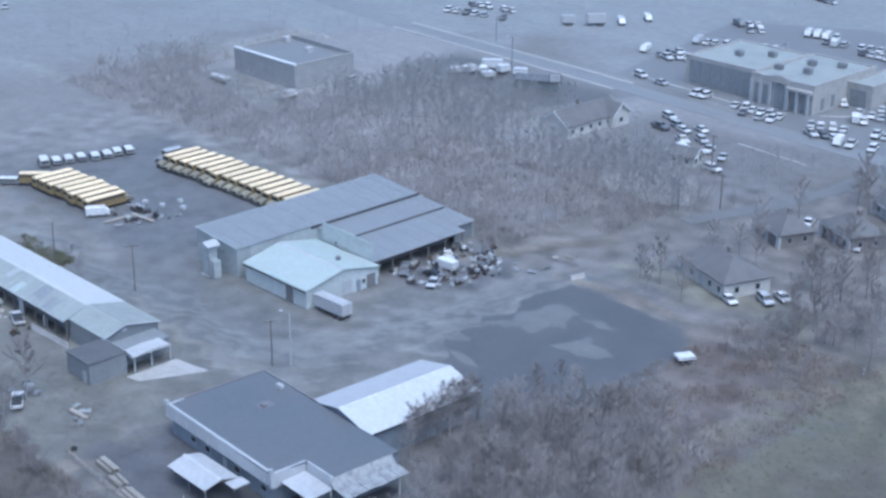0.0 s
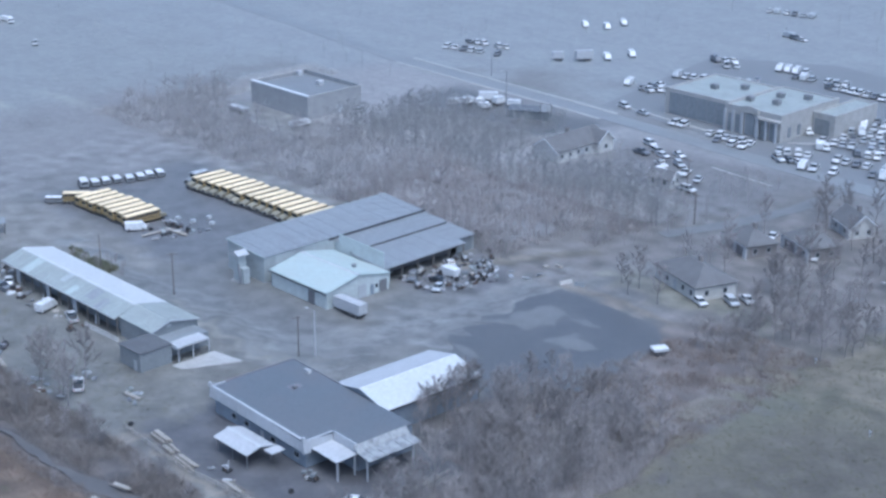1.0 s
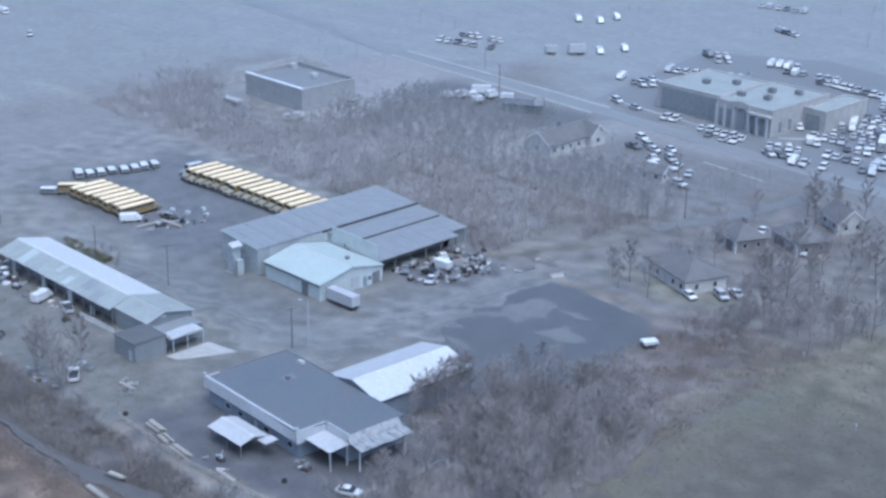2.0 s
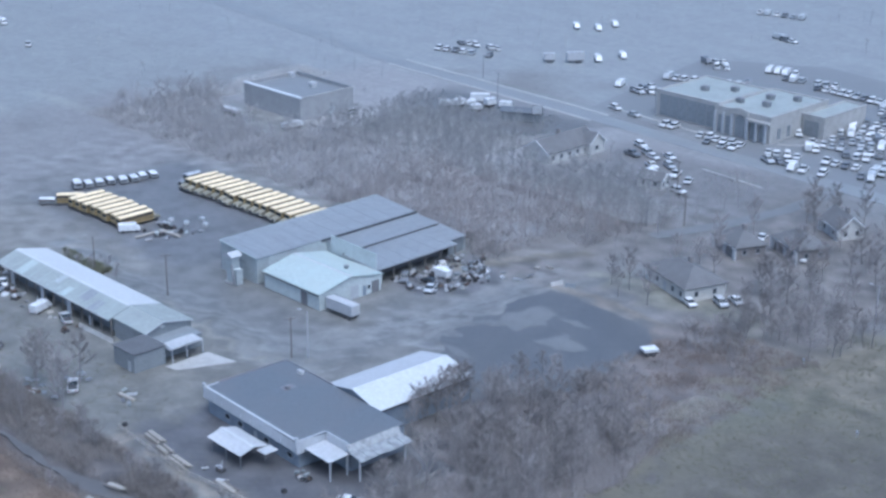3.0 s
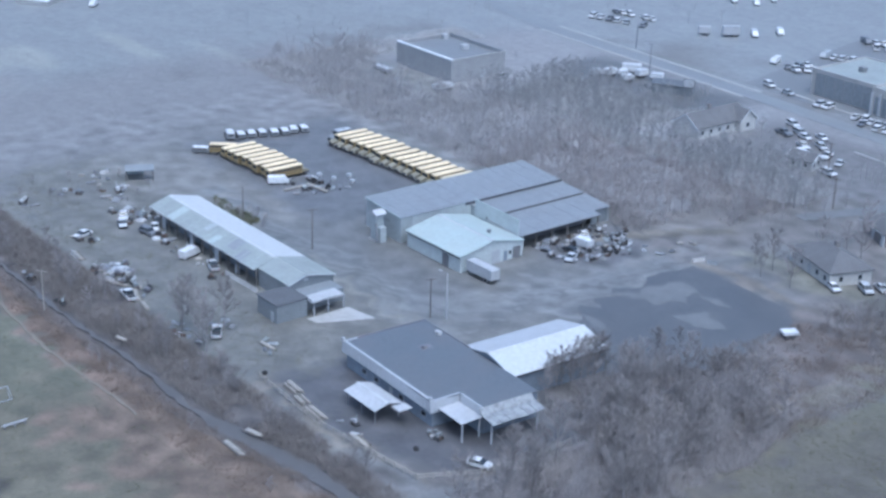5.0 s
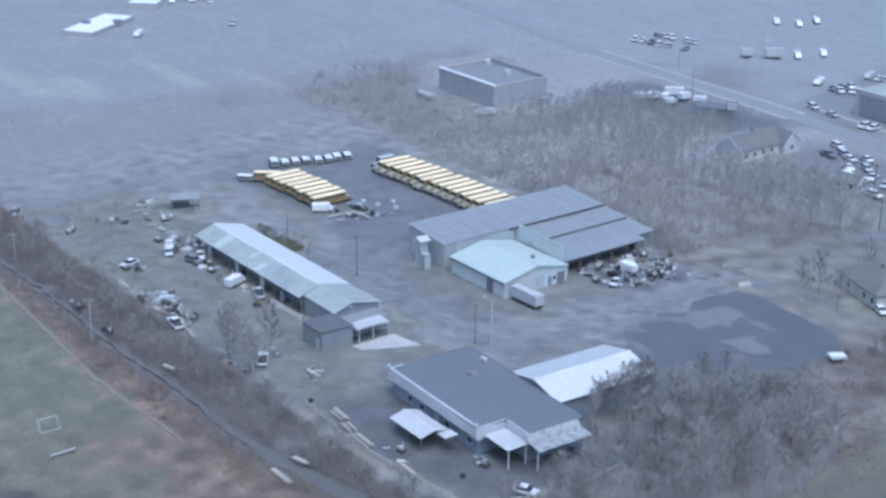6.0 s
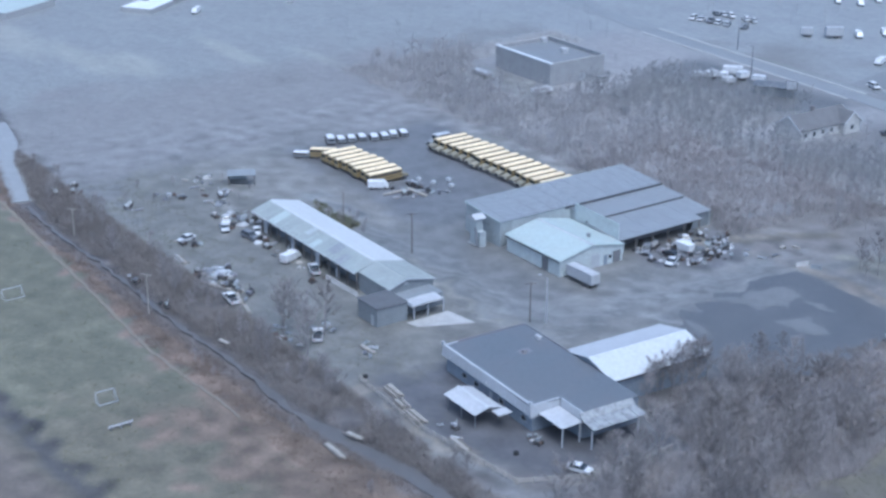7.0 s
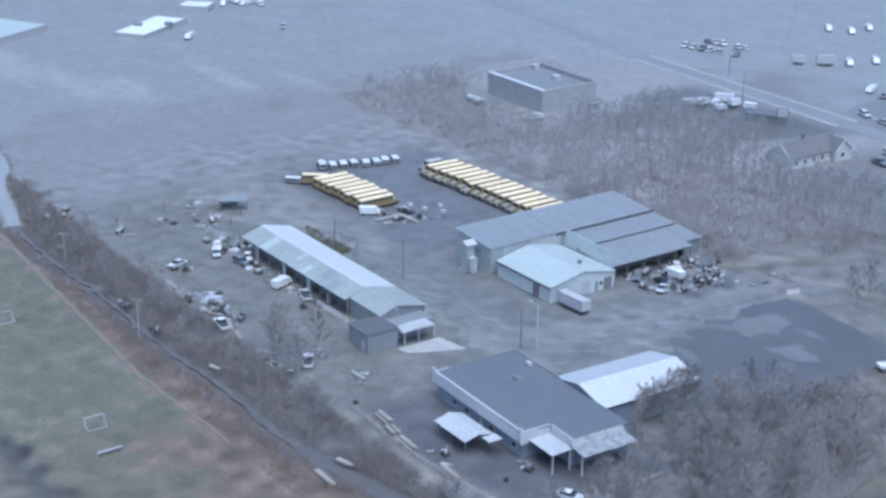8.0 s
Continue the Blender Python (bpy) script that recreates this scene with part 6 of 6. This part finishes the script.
        if ok(x, y) and noise.noise(Vector((x * 0.12, y * 0.12, seed))) > r.uniform(-0.6, 0.4):
            pts.append((x, y))
    return pts


tufts("russet_weeds", field_points(4600, (-180, 92, -95.8, -80), 21, lambda x, y: path_y(x) + 0.8 < y < creek_y(x) - 1.6), 0.2, 0.6, RUSSET_BRUSH, "russet dead weeds along the creek", 21, 9, 0.045, 0.6)
tufts("bank_brush", field_points(7500, (-150, 78, -84.5, -73.5), 22, lambda x, y: y > creek_y(x) + 2.3), 0.4, 1.7, DRY_BRUSH, "brown dead brush on the creek bank", 22, 11, 0.04, 0.7)
tufts("field_brush", field_points(3800, (66, 96, -66, 46), 23, lambda x, y: x > 80 or y > 2), 0.25, 0.9, BROWN_WEEDS, "reddish brown brush at the field's edge", 23, 11, 0.04, 0.7)
# undergrowth takes the same haze-paled colours as the trees above it
tufts("wood_brush", field_points(4200, (-165, -45, 40, 84), 24, _w1), 0.4, 2.6, TWIG_HALF_HAZE, "grey-brown undergrowth among the bare trees", 24, 9, 0.05, 1.1)
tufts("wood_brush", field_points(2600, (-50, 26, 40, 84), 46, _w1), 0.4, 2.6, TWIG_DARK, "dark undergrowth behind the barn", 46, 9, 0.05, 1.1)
tufts("wood_brush", field_points(6000, (-165, 26, 84, 128), 44, _w1), 0.4, 2.6, TWIG_HAZE, "undergrowth among the bare trees, paled like haze", 44, 9, 0.05, 1.1)
tufts("bank_weeds", field_points(5000, (-100, 96, -92, -76), 45, lambda x, y: abs(y - creek_y(x)) < 4.2 and abs(y - creek_y(x)) > 1.2), 0.2, 0.8, DRY_BRUSH, "thin dead weeds along the water", 45, 8, 0.04, 0.6)
tufts("grass_tufts", field_points(1800, (-120, 60, -127, -95), 25), 0.1, 0.3, GRASS_TUFT, "short tired grass in the field", 25, 5)
tufts("grass_tufts", field_points(4200, (92, 150, -30, 64), 26), 0.1, 0.35, GRASS_TUFT, "short tired grass in the wider field", 26, 5)
tufts("yard_weeds", field_points(3000, (-105, 56, -74, -34), 27, outside_of((-61, 9, -54.5, -36), (27, 62, -58, -34))), 0.08, 0.3, GRASS_TUFT, "low weeds in the gravel yard", 27, 6, 0.03, 0.6)
tufts("yard_brush", field_points(1000, (-104, 24, -74.5, -57), 31), 0.2, 0.6, GRASS_TUFT, "dead brown weeds over the muddy yard", 31, 9, 0.03, 0.6)
tufts("shed_brush", field_points(300, (-63, -43, -32.5, -27.5), 33), 0.5, 1.4, GRASS_TUFT, "dense dead brush behind the long shed", 33, 9)
tufts("thicket_brush", field_points(8500, (70, 99, -72, 2), 41, lambda x, y: x - 74 > 0.35 * abs(y + 30) - 6 and (x > 77.5 or y > -36) and x < 98 - 0.3 * max(0, y + 20)), 0.5, 1.9, TWIG_DARK, "grey-brown undergrowth filling the thicket", 41, 11, 0.035, 0.8)
tufts("lot_brush", field_points(700, (60, 76, -36, -8), 42), 0.2, 0.8, BARK, "dead brush between the wing and the thicket", 42, 6)
tufts("brush_pile", field_points(260, (87, 94, 6, 17), 47), 0.4, 1.1, PALE_WOOD, "pale cut branches piled at the field's edge", 47, 9, 0.05, 0.9)
tufts("scrub_brush", field_points(2200, (-215, -104, -80, 66), 28), 0.12, 0.45, TWIG_HALF_HAZE, "brown scrub beyond the bus yard", 28, 9, 0.04, 0.9)


# ---- poles, fences, scrap and small things ----
def utility_pole(x, y, h, label, arms=1, material=WOOD, rz=0.0, lamp=False):
    p = thing("utility_pole" if not lamp else "lamp_post", pose(x, y, 0, 0, 0, rz), label, "pole", "poles")
    part("pole", tube((0, 0, -0.1), (0, 0, h), 0.17, 0.11, 8), material, p)
    for k in range(arms):
        z = h - 0.4 - k * 0.9
        arm = part("crossarm", boxes((-1.15, 1.15, -0.07, 0.07, z, z + 0.14)), material, p)
        for ox in (-1.0, -0.4, 0.4, 1.0):
            part("insulator", tube((ox, 0, z + 0.14), (ox, 0, z + 0.36), 0.05, 0.04), CONCRETE, arm)
    if lamp:
        part("lamp_arm", tube((0, 0, h - 0.2), (1.6, 0, h + 0.25), 0.05, 0.04), STEEL, p)
        part("lamp_head", boxes((1.3, 2.1, -0.2, 0.2, h + 0.15, h + 0.35), bevel=0.05), WHITE_METAL, p)
    return p


utility_pole(-22.6, -27.1, 9.6, "dark timber utility pole beside the yard road", 1, WOOD, 60)
utility_pole(-25.5, -89.1, 8.7, "pale grey timber pole with a single crossarm by the creek", 1, PALE_WOOD, 40)
utility_pole(-46.3, -30.4, 8.2, "slim timber pole in the gravel yard", 0)
utility_pole(23.3, -25.6, 9.8, "pale steel lamp post behind the workshop", 0, WHITE_METAL, 200, True)
utility_pole(21.0, -27.9, 8.6, "dark timber pole behind the workshop", 1, WOOD, 70)
utility_pole(-75.2, -84.7, 6.5, "weathered pole with a crossarm at the scrub's edge", 1, PALE_WOOD, 50)
utility_pole(20.8, 84.3, 7.4, "lamp post beside the track", 0, STEEL, 180, True)
utility_pole(9.8, 111.0, 9.0, "timber pole near the outbuilding", 1)
utility_pole(93.0, 69.5, 9.5, "pale lamp post at the field's corner", 0, WHITE_METAL, 200, True)
utility_pole(26.5, 92.0, 8.0, "timber pole beside the side street", 1)
utility_pole(-88, 145, 9.0, "lamp post beside the road", 0, STEEL, 250, True)
utility_pole(-112, 163, 8.0, "lamp post beside the road", 0, STEEL, 70, True)


def pylon_sign(x, y, h, w):
    s = thing("pylon_sign", pose(x, y, 0, 0, 0, 40), "tall roadside sign with a blank pale panel", "sign")
    for sx in (-w / 3, w / 3):
        part("post", boxes((sx - 0.12, sx + 0.12, -0.12, 0.12, 0, h - 2.2)), STEEL, s)
    p = part("panel", boxes((-w / 2, w / 2, -0.2, 0.2, h - 2.4, h), bevel=0.04), WHITE_PAINT, s)
    part("panel_frame", boxes((-w / 2 - 0.15, w / 2 + 0.15, -0.12, 0.12, h - 2.55, h + 0.15)), BLACK_TRIM, p)


pylon_sign(-58.5, 131.2, 6.4, 3.0)


def rail_fence(pts, label, post_mat=WOOD, rails=(0.45, 0.95), gap=2.6, name="rail_fence"):
    f = thing(name, pose(pts[0][0], pts[0][1], 0), label, "fence")
    ox, oy = pts[0]
    post = None
    for (xa, ya), (xb, yb) in zip(pts, pts[1:]):
        n = max(1, round(math.hypot(xb - xa, yb - ya) / gap))
        for k in range(n + (1 if (xb, yb) == pts[-1] else 0)):
            m = pose(xa + (xb - xa) * k / n - ox, ya + (yb - ya) * k / n - oy, 0, random.uniform(-3, 3), random.uniform(-3, 3), 0)
            if post is None:
                post = part("post", boxes((-0.08, 0.08, -0.08, 0.08, -0.1, 1.15), bevel=0.015), post_mat, f)
                post.matrix_basis = m
            else:
                share("post", post, m, f)
        for z in rails:
            part("rail", tube((xa - ox, ya - oy, z), (xb - ox, yb - oy, z), 0.07, 0.07, 5), post_mat, f)
    return f


rail_fence([(24, -69.8), (44, -71.2), (57.2, -69.8), (69.4, -68.6)], "weathered timber rail fence round the workshop yard", PALE_WOOD)
rail_fence([(69.8, -68.4), (74.6, -59), (75.8, -50), (75.4, -40)], "weathered timber rail fence on the thicket side", PALE_WOOD)


def drum(x, y, color, label):
    d = thing("oil_drum", pose(x, y, 0, 0, 0, random.uniform(0, 90)), label, "drum", "drums in the scrap yard")
    part("shell", tube((0, 0, 0), (0, 0, 0.88), 0.29, 0.29, 12), color, d)
    for z in (0.28, 0.58):
        part("hoop", tube((0, 0, z), (0, 0, z + 0.04), 0.31, 0.31, 12), color, d)


def tyre_pile(x, y, n):
    for k in range(n):
        t = thing("tyre", pose(x + random.uniform(-0.12, 0.12), y + random.uniform(-0.12, 0.12), 0.02 + k * 0.25), "worn black tyre in a low stack", "tyre", "stacked tyres")
        bm = bmesh.new()
        n1, n2 = 14, 6
        ring = [[bm.verts.new(((0.4 + 0.12 * math.cos(b * math.tau / n2)) * math.cos(a * math.tau / n1), (0.4 + 0.12 * math.cos(b * math.tau / n2)) * math.sin(a * math.tau / n1), 0.12 + 0.12 * math.sin(b * math.tau / n2))) for b in range(n2)] for a in range(n1)]
        for a in range(n1):
            for b in range(n2):
                bm.faces.new((ring[a][b], ring[(a + 1) % n1][b], ring[(a + 1) % n1][(b + 1) % n2], ring[a][(b + 1) % n2]))
        part("tread", bm, RUBBER, t)


def scrap(kind, x, y, rz, s, material, label):
    """One piece of the scrap heaps."""
    e = thing(kind, pose(x, y, 0, 0, 0, rz), label, "scrap", "scrap pieces")
    if kind == "scrap_sheet":
        bm = bmesh.new()
        n = 5
        rows = [[bm.verts.new((s * (i / n - 0.5), s * 0.55 * (j / 2 - 0.5), 0.12 + 0.3 * abs(noise.noise(Vector((x + i, y + j, 0)))) + 0.05)) for j in range(3)] for i in range(n + 1)]
        for i in range(n):
            for j in range(2):
                bm.faces.new((rows[i][j], rows[i + 1][j], rows[i + 1][j + 1], rows[i][j + 1]))
        bmesh.ops.solidify(bm, geom=bm.faces[:], thickness=0.04)
        part("sheet", bm, material, e)
        part("support", boxes((-s * 0.3, s * 0.3, -0.1, 0.1, 0, 0.16)), WOOD, e)
    elif kind == "crate":
        part("box", boxes((-s / 2, s / 2, -s / 2, s / 2, 0.1, s * 0.8), bevel=0.03), material, e)
        for o in (-0.35, 0.35):
            part("skid", boxes((-s / 2, s / 2, o * s - 0.05, o * s + 0.05, 0, 0.1)), WOOD, e)
        part("lid", boxes((-s / 2 - 0.03, s / 2 + 0.03, -s / 2 - 0.03, s / 2 + 0.03, s * 0.8, s * 0.8 + 0.06)), material, e)
    elif kind == "pipe_bundle":
        for k in range(5):
            part("pipe", tube((-s / 2, (k % 3) * 0.26 - 0.26, 0.13 + 0.22 * (k // 3)), (s / 2, (k % 3) * 0.26 - 0.2, 0.13 + 0.22 * (k // 3)), 0.12, 0.12, 7), material, e)
    elif kind == "pallet_stack":
        for k in range(max(2, int(s * 2))):
            part("pallet", boxes((-0.6, 0.6, -0.5, 0.5, k * 0.15, k * 0.15 + 0.03), (-0.6, 0.6, -0.5, -0.4, k * 0.15 + 0.03, k * 0.15 + 0.13), (-0.6, 0.6, 0.4, 0.5, k * 0.15 + 0.03, k * 0.15 + 0.13)), material, e)
    elif kind == "tarp_heap":
        bm = blob(s, 0.5, int(x * 3 + y), 0.55)
        for v in bm.verts:
            v.co.z = max(v.co.z, -0.02) + 0.02
        part("tarp", bm, material, e)
        part("load", boxes((-s * 0.5, s * 0.5, -s * 0.4, s * 0.4, 0, s * 0.3), bevel=0.05), WOOD, e)
    elif kind == "machine":
        part("frame", boxes((-s / 2, s / 2, -0.35, 0.35, 0.35, 0.55), bevel=0.03), RUST, e)
        part("engine", boxes((-s * 0.35, s * 0.1, -0.45, 0.45, 0.55, 1.25), bevel=0.08), material, e)
        part("arm", tube((s * 0.1, 0, 0.8), (s * 0.6, 0.2, 1.9), 0.09, 0.06), material, e)
        w = None
        for wx in (-s * 0.35, s * 0.3):
            for wy in (-0.5, 0.5):
                w = wheel_at(e, w, pose(wx, wy, 0.36, 0, 0, 90), 0.36, 0.2)
    return e


_tones = [(GREY_WALL, "pale grey"), (DARK_WALL, "dark"), (CONCRETE, "dusty pale"), (RIDGE_WHITE, "bright white"), (STEEL, "grey steel"), (WHITE_PAINT, "white"), (WHITE_METAL, "pale"), (STEEL, "grey steel"), (RUST, "rusty"), (PALE_WOOD, "pale timber"), (DARK_WALL, "dark"), (WHITE_METAL, "white metal"), (GREY_METAL, "grey metal"), (BLACK_TRIM, "black"), (DARK_ROOF, "slate-grey")]
_what = {"scrap_sheet": "bent scrap sheet", "crate": "battered crate", "pipe_bundle": "bundle of pipes", "pallet_stack": "pallet stack", "tarp_heap": "tarpaulin over a heap", "machine": "old wheeled machine"}


_often = ["scrap_sheet"] * 4 + ["crate"] * 1 + ["pipe_bundle"] * 4 + ["pallet_stack"] * 2 + ["machine"] * 3 + ["tarp_heap"]


def heap(n, box, seed, where, big=1.0, ok=lambda x, y: True):
    r = random.Random(seed)
    done = 0
    while done < n:
        x, y = r.uniform(box[0], box[1]), r.uniform(box[2], box[3])
        if not ok(x, y):
            continue
        done += 1
        k = r.choice(_often)
        mt, word = r.choice(_tones)
        scrap(k, x, y, r.uniform(0, 180), r.uniform(0.8, 2.4) * big * (0.5 if k in ("tarp_heap", "crate") else 1), mt, f"{word} {_what[k]} {where}")


_pile = lambda x, y: x < 15.5 + (y - 14.6) * 0.42 and y < 39 - max(0, x - 11) * 1.1
heap(112, (3.6, 21.5, 13.6, 38.5), 31, "in the heap by the barn", 0.62, _pile)
heap(10, (5.5, 17, 16, 34), 51, "in the heap by the barn", 0.95, _pile)
heap(10, (10, 24, 32, 48), 32, "strewn beyond the barn", 0.9)
heap(30, (-69, -51, -10.5, 2.5), 33, "in the bus yard", 0.8, lambda x, y: y < -1 or x > -63)
heap(12, (-87, -73, -50, -42), 34, "in the weedy yard corner", 1.5)
heap(7, (-90, -83, -58, -52), 64, "in the weedy yard corner", 1.3)
heap(6, (-86, -81, -69, -64), 65, "in the weedy yard corner", 1.1)
heap(9, (-58, -52.5, -67.5, -63.5), 66, "in a low pile on the mud", 1.0)
heap(26, (-68, -56.5, -54, -46), 35, "beside the long shed", 1.1, lambda x, y: x < -58.5 or y < -50)
heap(22, (-51, -43, -53.5, -49.6), 67, "beside the long shed", 1.0)
heap(14, (-40, -20, -54, -50), 52, "beside the long shed", 0.6)
heap(7, (-108, -96, -80, -72), 53, "at the scrub's edge", 0.9)
scrap("tarp_heap", -35.0, -67.6, 20, 1.9, WHITE_PAINT, "pale tarpaulin over a large heap in the muddy yard")
scrap("tarp_heap", -38.0, -69.5, 60, 1.5, STEEL, "grey tarpaulin over a heap in the muddy yard")
heap(26, (-40, -32, -72.5, -65), 36, "in the muddy yard", 1.15)
heap(16, (-31, -20, -71.5, -67), 68, "in the muddy yard", 0.9)
heap(18, (-9, 7, -73, -61.5), 37, "under the bare yard trees", 0.9)
heap(9, (58.6, 63, -59.2, -55.2), 38, "before the workshop porch", 0.7)
heap(6, (44, 56, -69, -65), 39, "along the workshop fence", 0.7)
heap(5, (11, 17, -63.5, -60), 40, "lying in the yard", 0.9)
heap(6, (-47, -20, -87, -83.8), 41, "dumped at the creek", 0.7)
for k in range(9):
    drum(7 + random.uniform(-3, 9), 14 + random.uniform(0, 12), random.choice([RUST, STEEL, BLUE_WALL, WHITE_METAL]), "steel drum standing in the scrap heap")
for x, y, n in ((13.5, 23, 3), (17.5, 27.5, 2), (-60.5, -7.6, 2), (-36, -72.5, 3), (23.5, -68.2, 2), (62.0, -62.6, 2)):
    tyre_pile(x, y, n)


def log_stack(x, y, rz, L, n, label):
    e = thing("log_stack", pose(x, y, 0, 0, 0, rz), label, "logs", "timber along the fence")
    for k in range(n):
        r = random.uniform(0.14, 0.22)
        row, col = k // 5, k % 5
        part("log", tube((-L / 2 + random.uniform(-0.3, 0.3), (col - 2) * 0.42 + row * 0.2, 0.2 + row * 0.36), (L / 2 + random.uniform(-0.3, 0.3), (col - 2) * 0.42 + row * 0.2, 0.2 + row * 0.36), r, r * 0.9, 8), PALE_WOOD if k % 3 else WOOD, e)
    return e


log_stack(31.6, -67.4, -5, 4.6, 9, "stack of pale logs beside the fence")
log_stack(36.2, -68.6, -8, 3.4, 6, "low stack of logs beside the fence")
log_stack(42.0, -69.4, -4, 5.0, 8, "long stack of sawn timber beside the fence")
log_stack(54.0, -68.3, -3, 5.2, 4, "few white poles lying by the fence")
log_stack(44.0, -87.0, -2, 6.0, 4, "pale driftwood lying on the creek bank")
log_stack(-4.6, -82.6, 12, 3.2, 3, "branches lying across the creek bank")
log_stack(-47.2, -71.0, -6, 5.5, 4, "long poles lying in the muddy yard")
log_stack(41.2, -81.6, 14, 3.6, 3, "branches lying across the creek bank")
log_stack(-21.5, -70.5, -18, 6.0, 4, "pale poles lying in the muddy yard")
log_stack(-30.2, -71.4, 24, 7.0, 3, "white boards along the muddy heap")
log_stack(-15.8, -71.6, -14, 4.5, 3, "pale poles lying in the muddy yard")
log_stack(-58.2, -8.2, 88, 7.0, 3, "pale poles lying in the bus yard")
log_stack(-55.0, -3.8, 6, 7.0, 4, "pale poles lying in the bus yard")
for _x, _y in ((-57.9, 2.9), (-57.6, 7.4), (-53.6, 5.5), (-62.2, 1.4), (-60.0, -1.0)):
    scrap("crate", _x, _y, random.uniform(0, 90), 1.0, RIDGE_WHITE, "bright white battered crate in the bus yard")
log_stack(13.8, -61.4, 5, 4.4, 3, "poles lying in the yard")


def goal_frame(x, y, rz, w=4.4, h=1.9):
    g = thing("goal_frame", pose(x, y, 0, 0, 0, rz), "white metal goal frame on the dull grass field", "goal", "field goals")
    part("crossbar", tube((-w / 2, 0, h), (w / 2, 0, h), 0.09, 0.09), WHITE_PAINT, g)
    for sx in (-w / 2, w / 2):
        part("post", tube((sx, 0, -0.05), (sx, 0, h), 0.06, 0.06), WHITE_PAINT, g)
        part("stay", tube((sx, 0, h), (sx, 1.6, 0.05), 0.04, 0.04), WHITE_PAINT, g)
        part("ground_bar", tube((sx, 0, 0.05), (sx, 1.6, 0.05), 0.04, 0.04), WHITE_PAINT, g)
    part("back_bar", tube((-w / 2, 1.6, 0.05), (w / 2, 1.6, 0.05), 0.08, 0.08), WHITE_PAINT, g)


goal_frame(4.9, -111.6, -90, 3.6)
goal_frame(-49.2, -108.9, -88, 4.2)


def bench(x, y, rz):
    b = thing("bench", pose(x, y, 0, 0, 0, rz), "long pale metal bench on the grass field", "bench", "field benches")
    part("seat", boxes((-2.2, 2.2, -0.15, 0.15, 0.42, 0.48)), WHITE_METAL, b)
    part("back_board", boxes((-2.2, 2.2, 0.55, 0.62, 0.85, 1.1)), WHITE_METAL, b)
    for sx in (-1.8, 0, 1.8):
        part("leg", boxes((sx - 0.05, sx + 0.05, -0.15, 0.6, 0, 0.42)), STEEL, b)
        part("stay", boxes((sx - 0.04, sx + 0.04, 0.52, 0.6, 0.42, 0.9)), STEEL, b)


bench(15.8, -113.5, -90)


def marker(x, y):
    p = thing("marker_post", pose(x, y, 0), "small white marker post in the field", "post", "marker posts")
    part("stake", tube((0, 0, -0.1), (0, 0, 1.0), 0.09, 0.07), WHITE_PAINT, p)
    part("cap", boxes((-0.25, 0.25, -0.05, 0.05, 0.7, 1.3), bevel=0.02), WHITE_PAINT, p)


marker(92.8, 43.4)
marker(116.7, 23.8)


def barrier(x, y, rz, L, label, material=CONCRETE):
    b = thing("concrete_barrier", pose(x, y, 0, 0, 0, rz), label, "barrier", "barriers")
    part("block", prism([(-0.35, 0), (0.35, 0), (0.3, 0.15), (0.14, 0.4), (0.1, 0.85), (-0.1, 0.85), (-0.14, 0.4), (-0.3, 0.15)], "X", -L / 2, L / 2), material, b)


barrier(31.2, 39.4, 75, 3.2, "pale concrete barrier at the track's edge")
barrier(34.2, 40.6, 20, 2.4, "dark concrete barrier by the lot", DARK_WALL)
barrier(-15.1, -49.9, 2, 12.0, "low pale wall beside the lean-to")
barrier(-47.4, -71.8, -4, 4.5, "low concrete barrier in the muddy yard")


def ruined_shed(x, y, rz):
    s = thing("open_shelter", pose(x, y, 0, 0, 0, rz), "sagging open shelter with a grey roof in the weeds", "shelter")
    part("roof", prism([(-3, 2.6), (0, 3.3), (0, 3.4), (-3, 2.72)], "X", -3.5, 3.5), DARK_WALL, s)
    part("roof", prism([(3, 1.2), (0, 3.3), (0, 3.4), (3, 1.32)], "X", -3.5, 1.3), GREY_METAL, s, "collapsed roof slope")
    for px, py in ((-3.2, -2.6), (3.2, -2.6), (-3.2, 2.6), (3.2, 2.6)):
        part("post", boxes((px - 0.1, px + 0.1, py - 0.1, py + 0.1, 0, 2.6 if py < 0 else 1.4)), WOOD, s)
    part("back_wall", boxes((-3.3, 1.0, 2.5, 2.6, 0, 1.3)), GREY_WALL, s)


ruined_shed(-86.0, -36.0, 62)
heap(8, (-95, -88, -49, -41), 54, "in the weedy yard corner", 1.0)
